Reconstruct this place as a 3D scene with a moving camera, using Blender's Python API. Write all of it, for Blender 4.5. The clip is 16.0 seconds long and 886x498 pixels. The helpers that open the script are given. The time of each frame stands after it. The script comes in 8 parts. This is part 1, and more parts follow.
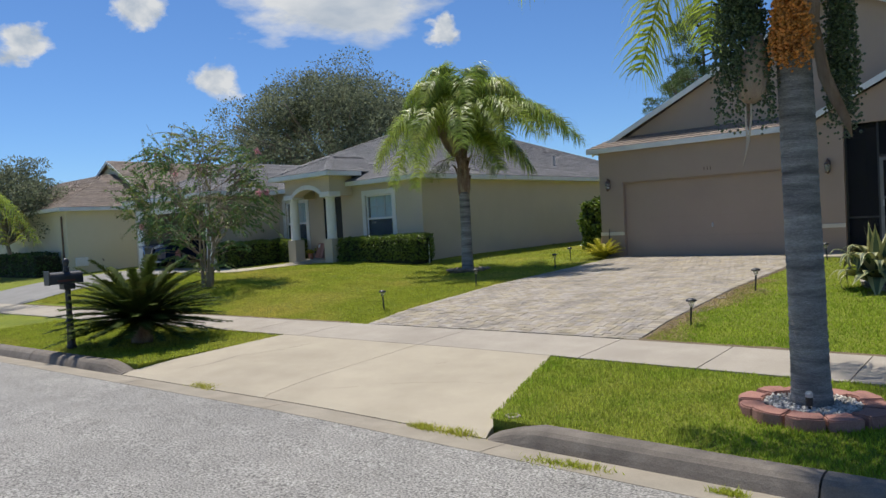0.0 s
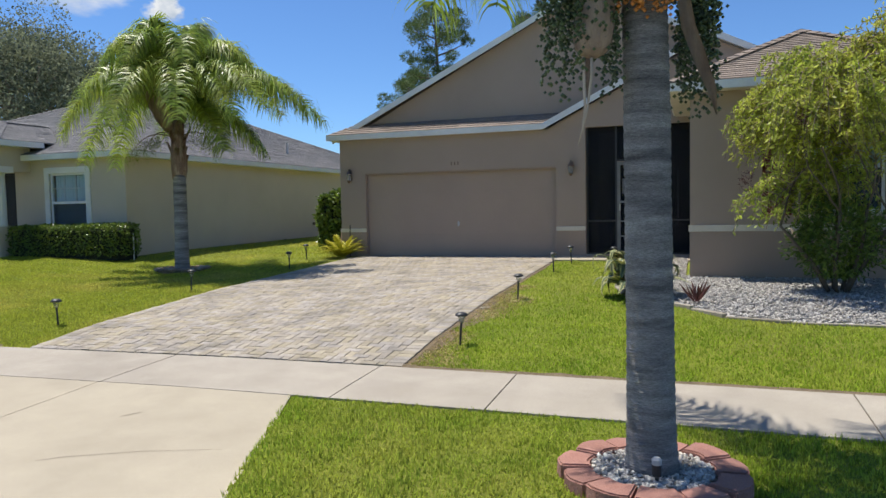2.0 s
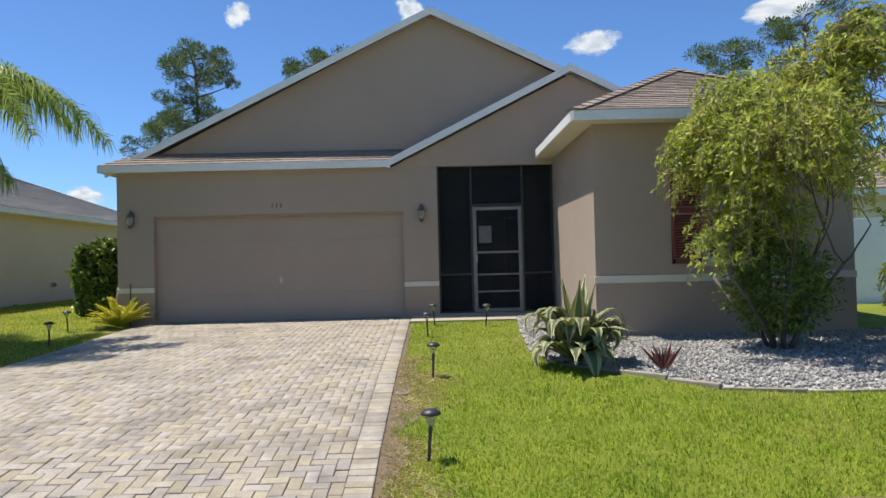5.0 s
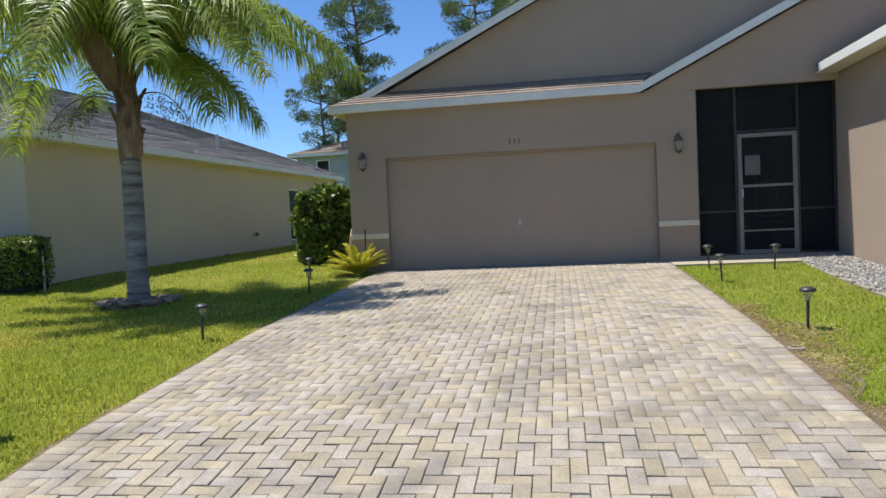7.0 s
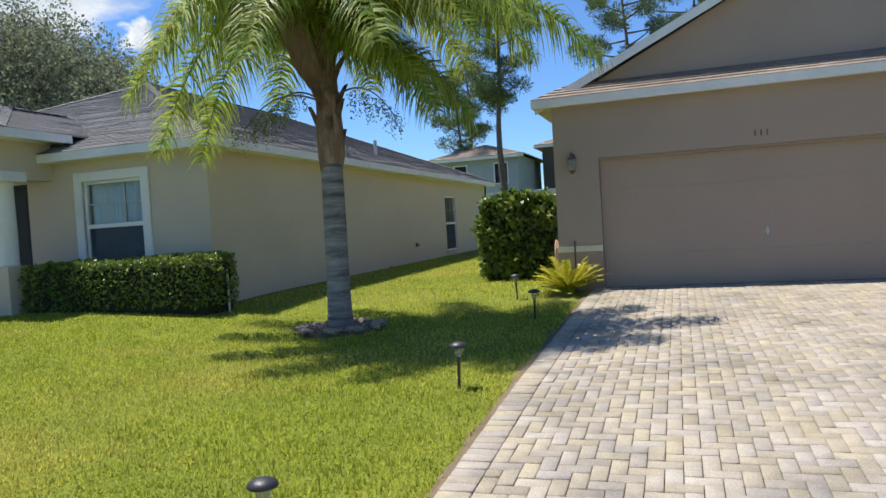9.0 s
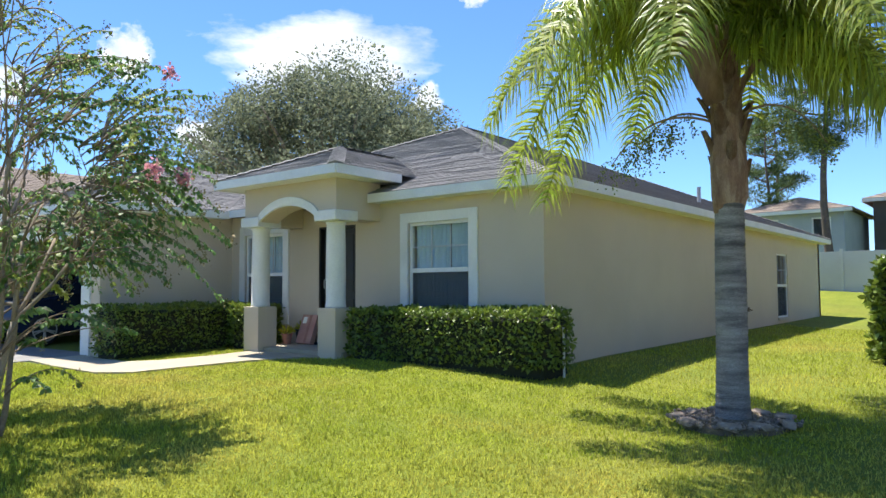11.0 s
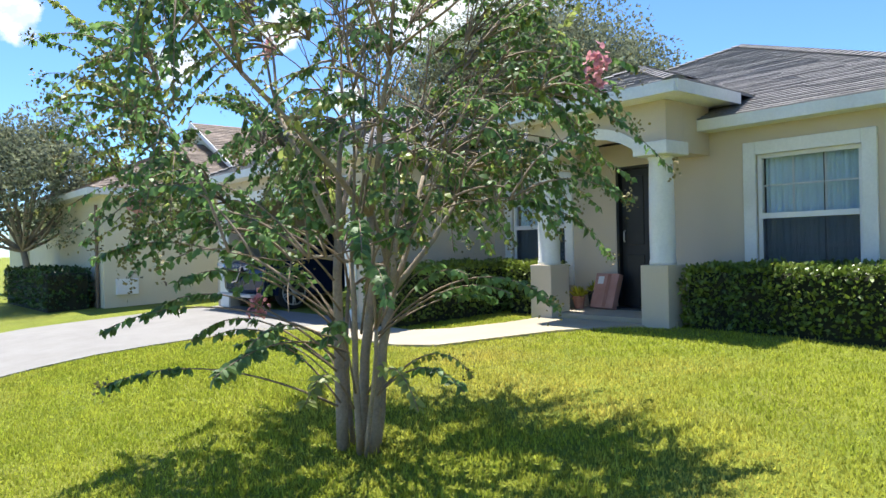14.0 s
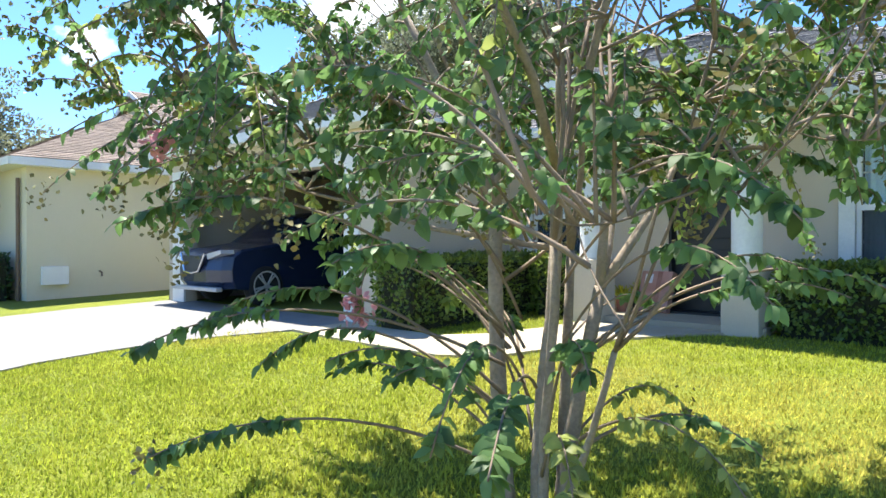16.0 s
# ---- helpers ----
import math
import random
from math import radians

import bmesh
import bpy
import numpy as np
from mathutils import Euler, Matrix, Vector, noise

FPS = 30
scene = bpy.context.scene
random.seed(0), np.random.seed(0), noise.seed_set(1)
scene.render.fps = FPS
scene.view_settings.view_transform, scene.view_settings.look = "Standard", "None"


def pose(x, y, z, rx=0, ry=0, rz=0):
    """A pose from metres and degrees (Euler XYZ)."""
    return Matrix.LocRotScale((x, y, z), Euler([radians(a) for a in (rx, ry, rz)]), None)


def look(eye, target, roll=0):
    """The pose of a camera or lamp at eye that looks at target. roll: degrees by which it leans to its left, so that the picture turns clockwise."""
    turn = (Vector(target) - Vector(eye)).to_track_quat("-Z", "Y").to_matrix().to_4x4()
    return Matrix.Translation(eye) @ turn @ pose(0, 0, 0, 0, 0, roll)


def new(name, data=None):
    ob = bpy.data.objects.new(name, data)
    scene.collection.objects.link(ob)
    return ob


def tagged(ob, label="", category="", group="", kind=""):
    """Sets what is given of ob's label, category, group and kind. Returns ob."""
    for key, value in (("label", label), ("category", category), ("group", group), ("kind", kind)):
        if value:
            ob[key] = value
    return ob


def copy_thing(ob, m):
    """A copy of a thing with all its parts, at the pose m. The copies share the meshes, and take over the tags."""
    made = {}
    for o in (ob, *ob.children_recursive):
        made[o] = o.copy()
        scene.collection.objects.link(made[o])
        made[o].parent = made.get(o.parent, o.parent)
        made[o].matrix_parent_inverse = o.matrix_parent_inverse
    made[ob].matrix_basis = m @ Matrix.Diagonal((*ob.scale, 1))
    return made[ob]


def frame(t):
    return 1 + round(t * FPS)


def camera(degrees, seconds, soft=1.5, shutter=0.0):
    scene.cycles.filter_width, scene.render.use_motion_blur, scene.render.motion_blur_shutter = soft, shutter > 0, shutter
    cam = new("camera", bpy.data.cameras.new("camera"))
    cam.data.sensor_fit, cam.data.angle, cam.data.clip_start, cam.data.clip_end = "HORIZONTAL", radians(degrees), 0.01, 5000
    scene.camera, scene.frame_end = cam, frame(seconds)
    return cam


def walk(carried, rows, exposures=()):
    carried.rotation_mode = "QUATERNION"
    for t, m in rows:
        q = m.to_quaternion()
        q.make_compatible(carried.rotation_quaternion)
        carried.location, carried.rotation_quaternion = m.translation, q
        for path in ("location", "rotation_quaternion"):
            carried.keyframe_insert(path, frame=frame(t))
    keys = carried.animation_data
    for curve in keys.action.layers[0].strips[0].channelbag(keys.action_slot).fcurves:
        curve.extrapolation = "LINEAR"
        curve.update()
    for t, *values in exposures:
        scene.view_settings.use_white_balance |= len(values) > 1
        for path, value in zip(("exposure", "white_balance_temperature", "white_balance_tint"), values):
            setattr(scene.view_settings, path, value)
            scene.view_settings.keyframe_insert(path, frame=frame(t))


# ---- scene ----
cam = camera(62.9, 16.0)
PATH = [
    (0, (0.374, 0.436, 2.253), (-0.935, 1.947, 2.186), -3.2),
    (0.5, (-0.042, 0.906, 2.271), (-1.25, 2.499, 2.198), -3.3),
    (1, (-0.438, 1.312, 2.302), (-1.515, 2.994, 2.197), -3.0),
    (1.5, (-0.731, 1.852, 2.257), (-1.61, 3.642, 2.112), -2.2),
    (2, (-1.054, 2.397, 2.236), (-1.723, 4.278, 2.125), -1.1),
    (2.5, (-1.37, 2.84, 2.265), (-1.828, 4.787, 2.247), -0.7),
    (3, (-1.723, 3.315, 2.247), (-2.028, 5.291, 2.279), -0.2),
    (5.5, (-4.263, 5.215, 2.087), (-4.216, 7.214, 2.126), -1.6),
    (6, (-4.879, 5.429, 2.069), (-4.993, 7.426, 2.041), -1.8),
    (6.5, (-5.434, 5.717, 2.049), (-5.663, 7.703, 1.997), -2.1),
    (7, (-5.923, 6.0, 2.036), (-6.245, 7.971, 1.946), -2.7),
    (7.5, (-6.401, 6.318, 2.067), (-6.858, 8.263, 1.975), -3.2),
    (8, (-6.91, 6.621, 2.124), (-7.46, 8.543, 2.045), -3.5),
    (10.5, (-9.386, 8.367, 2.251), (-10.38, 10.103, 2.291), -1.3),
    (11, (-9.919, 8.524, 2.272), (-11.165, 10.084, 2.385), -0.3),
    (11.5, (-10.463, 8.646, 2.263), (-11.766, 10.16, 2.367), -0.6),
    (12, (-10.926, 8.742, 2.225), (-12.274, 10.215, 2.333), -0.2),
    (12.5, (-11.542, 8.779, 2.166), (-12.94, 10.203, 2.308), 0.4),
    (13, (-12.155, 8.617, 2.121), (-13.622, 9.97, 2.25), 0.3),
    (13.5, (-12.725, 8.561, 2.178), (-14.281, 9.816, 2.255), -0.5),
    (14, (-13.321, 8.459, 2.267), (-14.86, 9.736, 2.266), -1.3),
    (14.5, (-13.873, 8.413, 2.167), (-15.396, 9.71, 2.202), -0.6),
    (15, (-14.502, 8.367, 2.181), (-15.968, 9.726, 2.206), -0.1),
    (15.5, (-15.094, 8.392, 2.163), (-16.526, 9.788, 2.175), 0.4),
    (16, (-15.658, 8.634, 2.173), (-17.05, 10.071, 2.161), 0.1),
]
walk(cam, [(t, look(eye, target, roll)) for t, eye, target, roll in PATH], [(0, 0.1), (1.5, 0.27), (3, 0.47), (8, 0.49), (10.5, 0.98), (11.5, 1.12), (13, 1.12), (14.5, 1.2), (15.3, 1.32), (16, 1.58)])

# ---- world, sun, exposure ----
world = bpy.data.worlds.new("sky")
scene.world = world
world.use_nodes = True
SUN_EL, SUN_FROM = 69.0, Vector((-0.97, 0.22))
_n, _l = world.node_tree.nodes, world.node_tree.links
_bg = _n["Background"]
_sky = _n.new("ShaderNodeTexSky")
_sky.sky_type = "NISHITA"
_sky.sun_disc = False
_sky.sun_elevation = radians(SUN_EL)
_sky.sun_rotation = math.atan2(SUN_FROM.x, SUN_FROM.y)
_sky.air_density, _sky.dust_density, _sky.ozone_density, _sky.altitude = 1.0, 0.02, 6.0, 900
_tint = _n.new("ShaderNodeMix")
_tint.data_type, _tint.blend_type = "RGBA", "MULTIPLY"
_tint.inputs[0].default_value = 1.0
_tint.inputs[7].default_value = (0.70, 0.875, 1.06, 1)
_l.new(_sky.outputs[0], _tint.inputs[6])
_l.new(_tint.outputs[2], _bg.inputs[0])
_bg.inputs[1].default_value = 0.105
_h = math.cos(radians(SUN_EL))
_d = SUN_FROM.normalized()
sun = new("sun", bpy.data.lights.new("sun", "SUN"))
sun.data.energy, sun.data.angle, sun.data.color = 4.6, radians(0.55), (1.0, 0.955, 0.88)
sun.matrix_world = look((_d.x * _h * 60, _d.y * _h * 60, math.sin(radians(SUN_EL)) * 60), (0, 0, 0))

# ---- helpers ----
rng = np.random.default_rng(7)


def part(name, bm, material, parent, label="", smooth=False):
    """Link a bmesh as one mesh object under a thing or part."""
    me = bpy.data.meshes.new(name)
    bm.normal_update()
    bm.to_mesh(me)
    bm.free()
    for m in (material if isinstance(material, (list, tuple)) else [material]):
        me.materials.append(m)
    if smooth:
        me.shade_smooth()
    ob = new(name, me)
    if parent is not None:
        ob.parent = parent
        ob.matrix_parent_inverse = parent.matrix_basis.inverted()
    if label:
        ob["label"] = label
    return ob


def raw_part(name, verts, faces, material, parent, label="", smooth=False):
    """As part(), from arrays: verts (n,3), faces (m,k) all of one size."""
    me = bpy.data.meshes.new(name)
    verts = np.asarray(verts, dtype=np.float32)
    faces = np.asarray(faces, dtype=np.int32)
    k = faces.shape[1]
    me.vertices.add(len(verts))
    me.vertices.foreach_set("co", verts.ravel())
    me.loops.add(faces.size)
    me.loops.foreach_set("vertex_index", faces.ravel())
    me.polygons.add(len(faces))
    me.polygons.foreach_set("loop_start", np.arange(0, faces.size, k, dtype=np.int32))
    me.update(calc_edges=True)
    me.validate()
    me.materials.append(material)
    if smooth:
        me.shade_smooth()
    ob = new(name, me)
    if parent is not None:
        ob.parent = parent
        ob.matrix_parent_inverse = parent.matrix_basis.inverted()
    if label:
        ob["label"] = label
    return ob


def thing(name, at, label, category, group="", kind=""):
    ob = new(name)
    ob.empty_display_size = 0.1
    ob.matrix_basis = Matrix.Translation(at)
    return tagged(ob, label, category, group, kind)


def box(bm, x0, y0, z0, x1, y1, z1, bevel=0.0, m=None, mat_index=0):
    r = bmesh.ops.create_cube(bm, size=1.0)
    vs = r["verts"]
    for v in vs:
        v.co = Vector(((x0 + x1) / 2 + v.co.x * abs(x1 - x0), (y0 + y1) / 2 + v.co.y * abs(y1 - y0), (z0 + z1) / 2 + v.co.z * abs(z1 - z0)))
    es = {e for v in vs for e in v.link_edges}
    if mat_index:
        for f in {f for v in vs for f in v.link_faces}:
            f.material_index = mat_index
    if bevel > 0:
        r2 = bmesh.ops.bevel(bm, geom=list(es), offset=bevel, segments=2, affect="EDGES", profile=0.5)
        vs = list({v for f in r2["faces"] for v in f.verts} | {v for v in vs if v.is_valid})
    if m is not None:
        bmesh.ops.transform(bm, matrix=m, verts=vs)
    return vs


def prism(bm, poly, axis, a, b, mat_index=0):
    """Extrude a 2D polygon between a and b along an axis ('x','y','z')."""
    def put(p, d):
        return {"x": (d, p[0], p[1]), "y": (p[0], d, p[1]), "z": (p[0], p[1], d)}[axis]
    v0 = [bm.verts.new(put(p, a)) for p in poly]
    v1 = [bm.verts.new(put(p, b)) for p in poly]
    n = len(poly)
    fs = [bm.faces.new(v0), bm.faces.new(v1[::-1])]
    for i in range(n):
        fs.append(bm.faces.new((v0[i], v0[(i + 1) % n], v1[(i + 1) % n], v1[i])))
    for f in fs:
        f.material_index = mat_index
    bmesh.ops.recalc_face_normals(bm, faces=fs)
    return fs


def tube(bm, pts, radii, sides=8, cap=True):
    """A tapered tube along points."""
    rings = []
    pts = [Vector(p) for p in pts]
    up = Vector((0, 0, 1))
    prev = None
    for i, p in enumerate(pts):
        d = (pts[min(i + 1, len(pts) - 1)] - pts[max(i - 1, 0)]).normalized()
        if prev is None:
            s = d.cross(up if abs(d.z) < 0.9 else Vector((1, 0, 0))).normalized()
        else:
            s = (prev - d * prev.dot(d)).normalized()
        prev = s
        t = d.cross(s)
        r = radii[i] if isinstance(radii, (list, tuple)) else radii
        rings.append([bm.verts.new(p + (s * math.cos(a) + t * math.sin(a)) * r) for a in [2 * math.pi * k / sides for k in range(sides)]])
    for a, b in zip(rings, rings[1:]):
        for k in range(sides):
            bm.faces.new((a[k], a[(k + 1) % sides], b[(k + 1) % sides], b[k]))
    if cap:
        bm.faces.new(rings[0][::-1])
        bm.faces.new(rings[-1])
    return rings


def lathe(bm, profile, at=(0, 0, 0), sides=20):
    """Turn a profile of (r, z) round the upright axis."""
    at = Vector(at)
    rings = [[bm.verts.new(at + Vector((r * math.cos(a), r * math.sin(a), z))) for a in [2 * math.pi * k / sides for k in range(sides)]] for r, z in profile]
    for a, b in zip(rings, rings[1:]):
        for k in range(sides):
            bm.faces.new((a[k], a[(k + 1) % sides], b[(k + 1) % sides], b[k]))
    bm.faces.new(rings[0][::-1])
    bm.faces.new(rings[-1])


def wall(bm, axis, at, thick, u0, u1, z0, z1, holes=(), cells=False):
    """A wall slab along x ('x') or y ('y') from u0 to u1, its outer face at 'at', its body 'thick' behind, with openings (ua, ub, za, zb)."""
    us = sorted({u0, u1, *[min(max(h[i], u0), u1) for h in holes for i in (0, 1)]})
    zs = sorted({z0, z1, *[min(max(h[i], z0), z1) for h in holes for i in (2, 3)]})
    for a, b in zip(us, us[1:]):
        run = None
        spans = []
        for c, d in zip(zs, zs[1:]):
            inside = any(h[0] < (a + b) / 2 < h[1] and h[2] < (c + d) / 2 < h[3] for h in holes)
            if inside:
                if run:
                    spans.append(run)
                run = None
            else:
                if run and cells:
                    spans.append(run)
                    run = None
                run = (run[0], d) if run else (c, d)
        if run:
            spans.append(run)
        for c, d in spans:
            if axis == "x":
                box(bm, a, min(at, at + thick), c, b, max(at, at + thick), d)
            else:
                box(bm, min(at, at + thick), a, c, max(at, at + thick), b, d)


def weld(bm):
    """Join the cells of a wall into one shell, without the faces between them."""
    bmesh.ops.remove_doubles(bm, verts=bm.verts[:], dist=0.0005)
    bm.verts.index_update()
    seen = {}
    for f in bm.faces:
        seen.setdefault(frozenset(v.index for v in f.verts), []).append(f)
    bmesh.ops.delete(bm, geom=[f for fs in seen.values() if len(fs) > 1 for f in fs], context="FACES")


def smoothstep(a, b, x):
    t = min(max((x - a) / (b - a), 0.0), 1.0)
    return t * t * (3 - 2 * t)


# ---- materials ----
def mat(name, a, b, scale=3.0, rough=0.8, bump=0.0, bump_scale=60.0, fine=0.0, fine_scale=80.0, metal=0.0, third=None, third_scale=0.6, third_amount=0.5,
        island=0.0, obrandom=0.0, spec=0.5, trans=0.0, stretch=(1, 1, 1), bump_dist=0.02, world_space=False, hue=0.0):
    """A procedural surface: two colours mixed by noise, a third in large stains, fine speckle, relief."""
    m = bpy.data.materials.new(name)
    m.use_nodes = True
    n, l = m.node_tree.nodes, m.node_tree.links
    p = n["Principled BSDF"]
    co = n.new("ShaderNodeTexCoord")
    mp = n.new("ShaderNodeMapping")
    mp.inputs["Scale"].default_value = stretch
    l.new(n.new("ShaderNodeNewGeometry").outputs["Position"] if world_space else co.outputs["Object"], mp.inputs[0])

    def tex(s, detail=4.0, r=0.6):
        t = n.new("ShaderNodeTexNoise")
        t.inputs["Scale"].default_value, t.inputs["Detail"].default_value, t.inputs["Roughness"].default_value = s, detail, r
        l.new(mp.outputs[0], t.inputs["Vector"])
        return t

    def mix(fac, c1, c2, kind="MIX"):
        x = n.new("ShaderNodeMix")
        x.data_type, x.blend_type = "RGBA", kind
        if isinstance(fac, float):
            x.inputs[0].default_value = fac
        else:
            l.new(fac, x.inputs[0])
        for i, c in ((6, c1), (7, c2)):
            if isinstance(c, tuple):
                x.inputs[i].default_value = (*c, 1)
            else:
                l.new(c, x.inputs[i])
        return x.outputs[2]

    def ramp(v, lo, hi):
        r = n.new("ShaderNodeMapRange")
        r.inputs[1].default_value, r.inputs[2].default_value = lo, hi
        l.new(v, r.inputs[0])
        return r.outputs[0]

    c = mix(ramp(tex(scale).outputs[0], 0.3, 0.7), a, b)
    if third:
        f = ramp(tex(third_scale, 5.0).outputs[0], 0.48, 0.72)
        g = n.new("ShaderNodeMath")
        g.operation = "MULTIPLY"
        g.inputs[1].default_value = third_amount
        l.new(f, g.inputs[0])
        c = mix(g.outputs[0], c, third)
    if fine:
        f = ramp(tex(fine_scale, 2.0).outputs[0], 0.3, 0.7)
        v = n.new("ShaderNodeMapRange")
        v.inputs[3].default_value, v.inputs[4].default_value = 1 - fine, 1 + fine
        l.new(f, v.inputs[0])
        h = n.new("ShaderNodeHueSaturation")
        l.new(v.outputs[0], h.inputs["Value"])
        l.new(c, h.inputs["Color"])
        c = h.outputs[0]
    for amount, source in ((island, "isl"), (obrandom, "obj")):
        if amount:
            if source == "isl":
                s = n.new("ShaderNodeNewGeometry").outputs["Random Per Island"]
            else:
                s = n.new("ShaderNodeObjectInfo").outputs["Random"]
            v = n.new("ShaderNodeMapRange")
            v.inputs[3].default_value, v.inputs[4].default_value = 1 - amount, 1 + amount
            l.new(s, v.inputs[0])
            h = n.new("ShaderNodeHueSaturation")
            l.new(v.outputs[0], h.inputs["Value"])
            if hue:
                w = n.new("ShaderNodeTexWhiteNoise")
                w.noise_dimensions = "1D"
                l.new(s, w.inputs["W"])
                for k, name_, mid, amp in ((0, "Hue", 0.5, hue), (1, "Saturation", 0.9, 0.25)):
                    q = n.new("ShaderNodeMapRange")
                    q.inputs[3].default_value, q.inputs[4].default_value = mid - amp, mid + amp
                    l.new(w.outputs["Value"], q.inputs[0])
                    l.new(q.outputs[0], h.inputs[name_])
            l.new(c, h.inputs["Color"])
            c = h.outputs[0]
    l.new(c, p.inputs["Base Color"])
    p.inputs["Roughness"].default_value = rough
    p.inputs["Metallic"].default_value = metal
    p.inputs["Specular IOR Level"].default_value = spec
    if bump:
        bn = n.new("ShaderNodeBump")
        bn.inputs["Strength"].default_value, bn.inputs["Distance"].default_value = bump, bump_dist
        l.new(tex(bump_scale, 5.0, 0.65).outputs[0], bn.inputs["Height"])
        l.new(bn.outputs[0], p.inputs["Normal"])
    if trans:
        out = n["Material Output"]
        tr = n.new("ShaderNodeBsdfTranslucent")
        l.new(c, tr.inputs[0])
        ms = n.new("ShaderNodeMixShader")
        ms.inputs[0].default_value = trans
        l.new(p.outputs[0], ms.inputs[1])
        l.new(tr.outputs[0], ms.inputs[2])
        l.new(ms.outputs[0], out.inputs[0])
    return m


def glass(name, tint, rough=0.03, see=0.5):
    m = bpy.data.materials.new(name)
    m.use_nodes = True
    n, l = m.node_tree.nodes, m.node_tree.links
    p = n["Principled BSDF"]
    p.inputs["Base Color"].default_value = (*tint, 1)
    p.inputs["Roughness"].default_value = rough
    tr = n.new("ShaderNodeBsdfTransparent")
    ms = n.new("ShaderNodeMixShader")
    ms.inputs[0].default_value = see
    l.new(p.outputs[0], ms.inputs[1])
    l.new(tr.outputs[0], ms.inputs[2])
    l.new(ms.outputs[0], n["Material Output"].inputs[0])
    return m


M_ASPHALT = mat("asphalt", (0.245, 0.232, 0.208), (0.315, 0.298, 0.268), 2.0, 0.95, 1.0, 75, 0.8, 55, third=(0.205, 0.195, 0.178), third_scale=0.35, bump_dist=0.01)
M_CONCRETE = mat("concrete", (0.375, 0.322, 0.235), (0.43, 0.372, 0.275), 1.5, 0.9, 0.25, 120, 0.1, 200, third=(0.27, 0.228, 0.165), third_scale=0.55, third_amount=0.5, bump_dist=0.006)
M_PAVEMENT = mat("pavement_concrete", (0.335, 0.292, 0.232), (0.40, 0.352, 0.285), 1.8, 0.9, 0.3, 110, 0.14, 160, third=(0.245, 0.21, 0.168), third_scale=0.8, third_amount=0.55, bump_dist=0.006)
M_GUTTER = mat("gutter_concrete", (0.27, 0.235, 0.18), (0.345, 0.30, 0.23), 2.5, 0.9, 0.3, 100, 0.12, 150, third=(0.22, 0.18, 0.13), third_scale=0.9, third_amount=0.6, bump_dist=0.008)
M_KERB = mat("kerb_concrete", (0.15, 0.125, 0.10), (0.22, 0.19, 0.155), 4.0, 0.95, 0.5, 50, 0.2, 120, third=(0.07, 0.06, 0.05), third_scale=1.6, third_amount=0.8, bump_dist=0.01)
M_JOINT = mat("joint_sand", (0.09, 0.075, 0.055), (0.21, 0.175, 0.13), 8.0, 1.0, 0.3, 90)
M_PAVER = mat("paver", (0.305, 0.258, 0.192), (0.395, 0.335, 0.25), 7.0, 0.9, 0.6, 70, 0.2, 100, third=(0.17, 0.15, 0.118), third_scale=1.7, third_amount=0.75, obrandom=0.13, bump_dist=0.008, world_space=True, hue=0.009)
M_PAVER2 = mat("paver_rest", (0.305, 0.258, 0.192), (0.395, 0.335, 0.25), 7.0, 0.9, 0.6, 70, 0.2, 100, third=(0.17, 0.15, 0.118), third_scale=1.7, third_amount=0.75, island=0.13, bump_dist=0.008, world_space=True, hue=0.009)
M_GROUND = mat("lawn_ground", (0.14, 0.18, 0.010), (0.22, 0.245, 0.018), 1.2, 1.0, 0.8, 45, 0.3, 70, third=(0.20, 0.18, 0.03), third_scale=0.45, third_amount=0.5, bump_dist=0.04)
M_DRYGRASS = mat("dry_grass_blades", (0.42, 0.32, 0.14), (0.55, 0.44, 0.22), 2.0, 0.85, island=0.3, trans=0.35, spec=0.2)
M_GRASS = mat("grass_blades", (0.315, 0.372, 0.042), (0.455, 0.478, 0.068), 1.6, 0.8, third=(0.66, 0.53, 0.14), third_scale=0.34, third_amount=0.85, island=0.42, trans=0.45, spec=0.1)
M_GRASS_G = mat("green_grass_blades", (0.235, 0.345, 0.032), (0.375, 0.455, 0.052), 1.6, 0.8, third=(0.52, 0.46, 0.12), third_scale=0.4, third_amount=0.5, island=0.42, trans=0.45, spec=0.1)
M_DIRT = mat("dry_soil", (0.13, 0.095, 0.055), (0.21, 0.155, 0.09), 5.0, 1.0, 0.6, 60, 0.25, 90)
M_STUCCO_A = mat("stucco_taupe", (0.36, 0.28, 0.22), (0.39, 0.305, 0.24), 0.8, 0.92, 0.35, 90, 0.05, 120, third=(0.325, 0.26, 0.21), third_scale=0.35, third_amount=0.5, bump_dist=0.008)
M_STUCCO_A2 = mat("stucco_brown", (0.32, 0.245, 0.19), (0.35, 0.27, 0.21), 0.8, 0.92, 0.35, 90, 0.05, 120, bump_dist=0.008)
M_STUCCO_B = mat("stucco_beige", (0.545, 0.47, 0.37), (0.585, 0.508, 0.40), 0.7, 0.92, 0.35, 80, 0.05, 110, third=(0.45, 0.39, 0.31), third_scale=0.3, third_amount=0.5, bump_dist=0.008)
M_DRIVE_B = mat("grey_concrete", (0.21, 0.20, 0.187), (0.265, 0.255, 0.24), 1.5, 0.9, 0.25, 120, 0.08, 200, third=(0.20, 0.19, 0.175), third_scale=0.5, third_amount=0.45, bump_dist=0.006)
M_STUCCO_C = mat("stucco_cream", (0.64, 0.585, 0.43), (0.68, 0.62, 0.465), 0.7, 0.92, 0.3, 80, 0.05, 110, bump_dist=0.008)
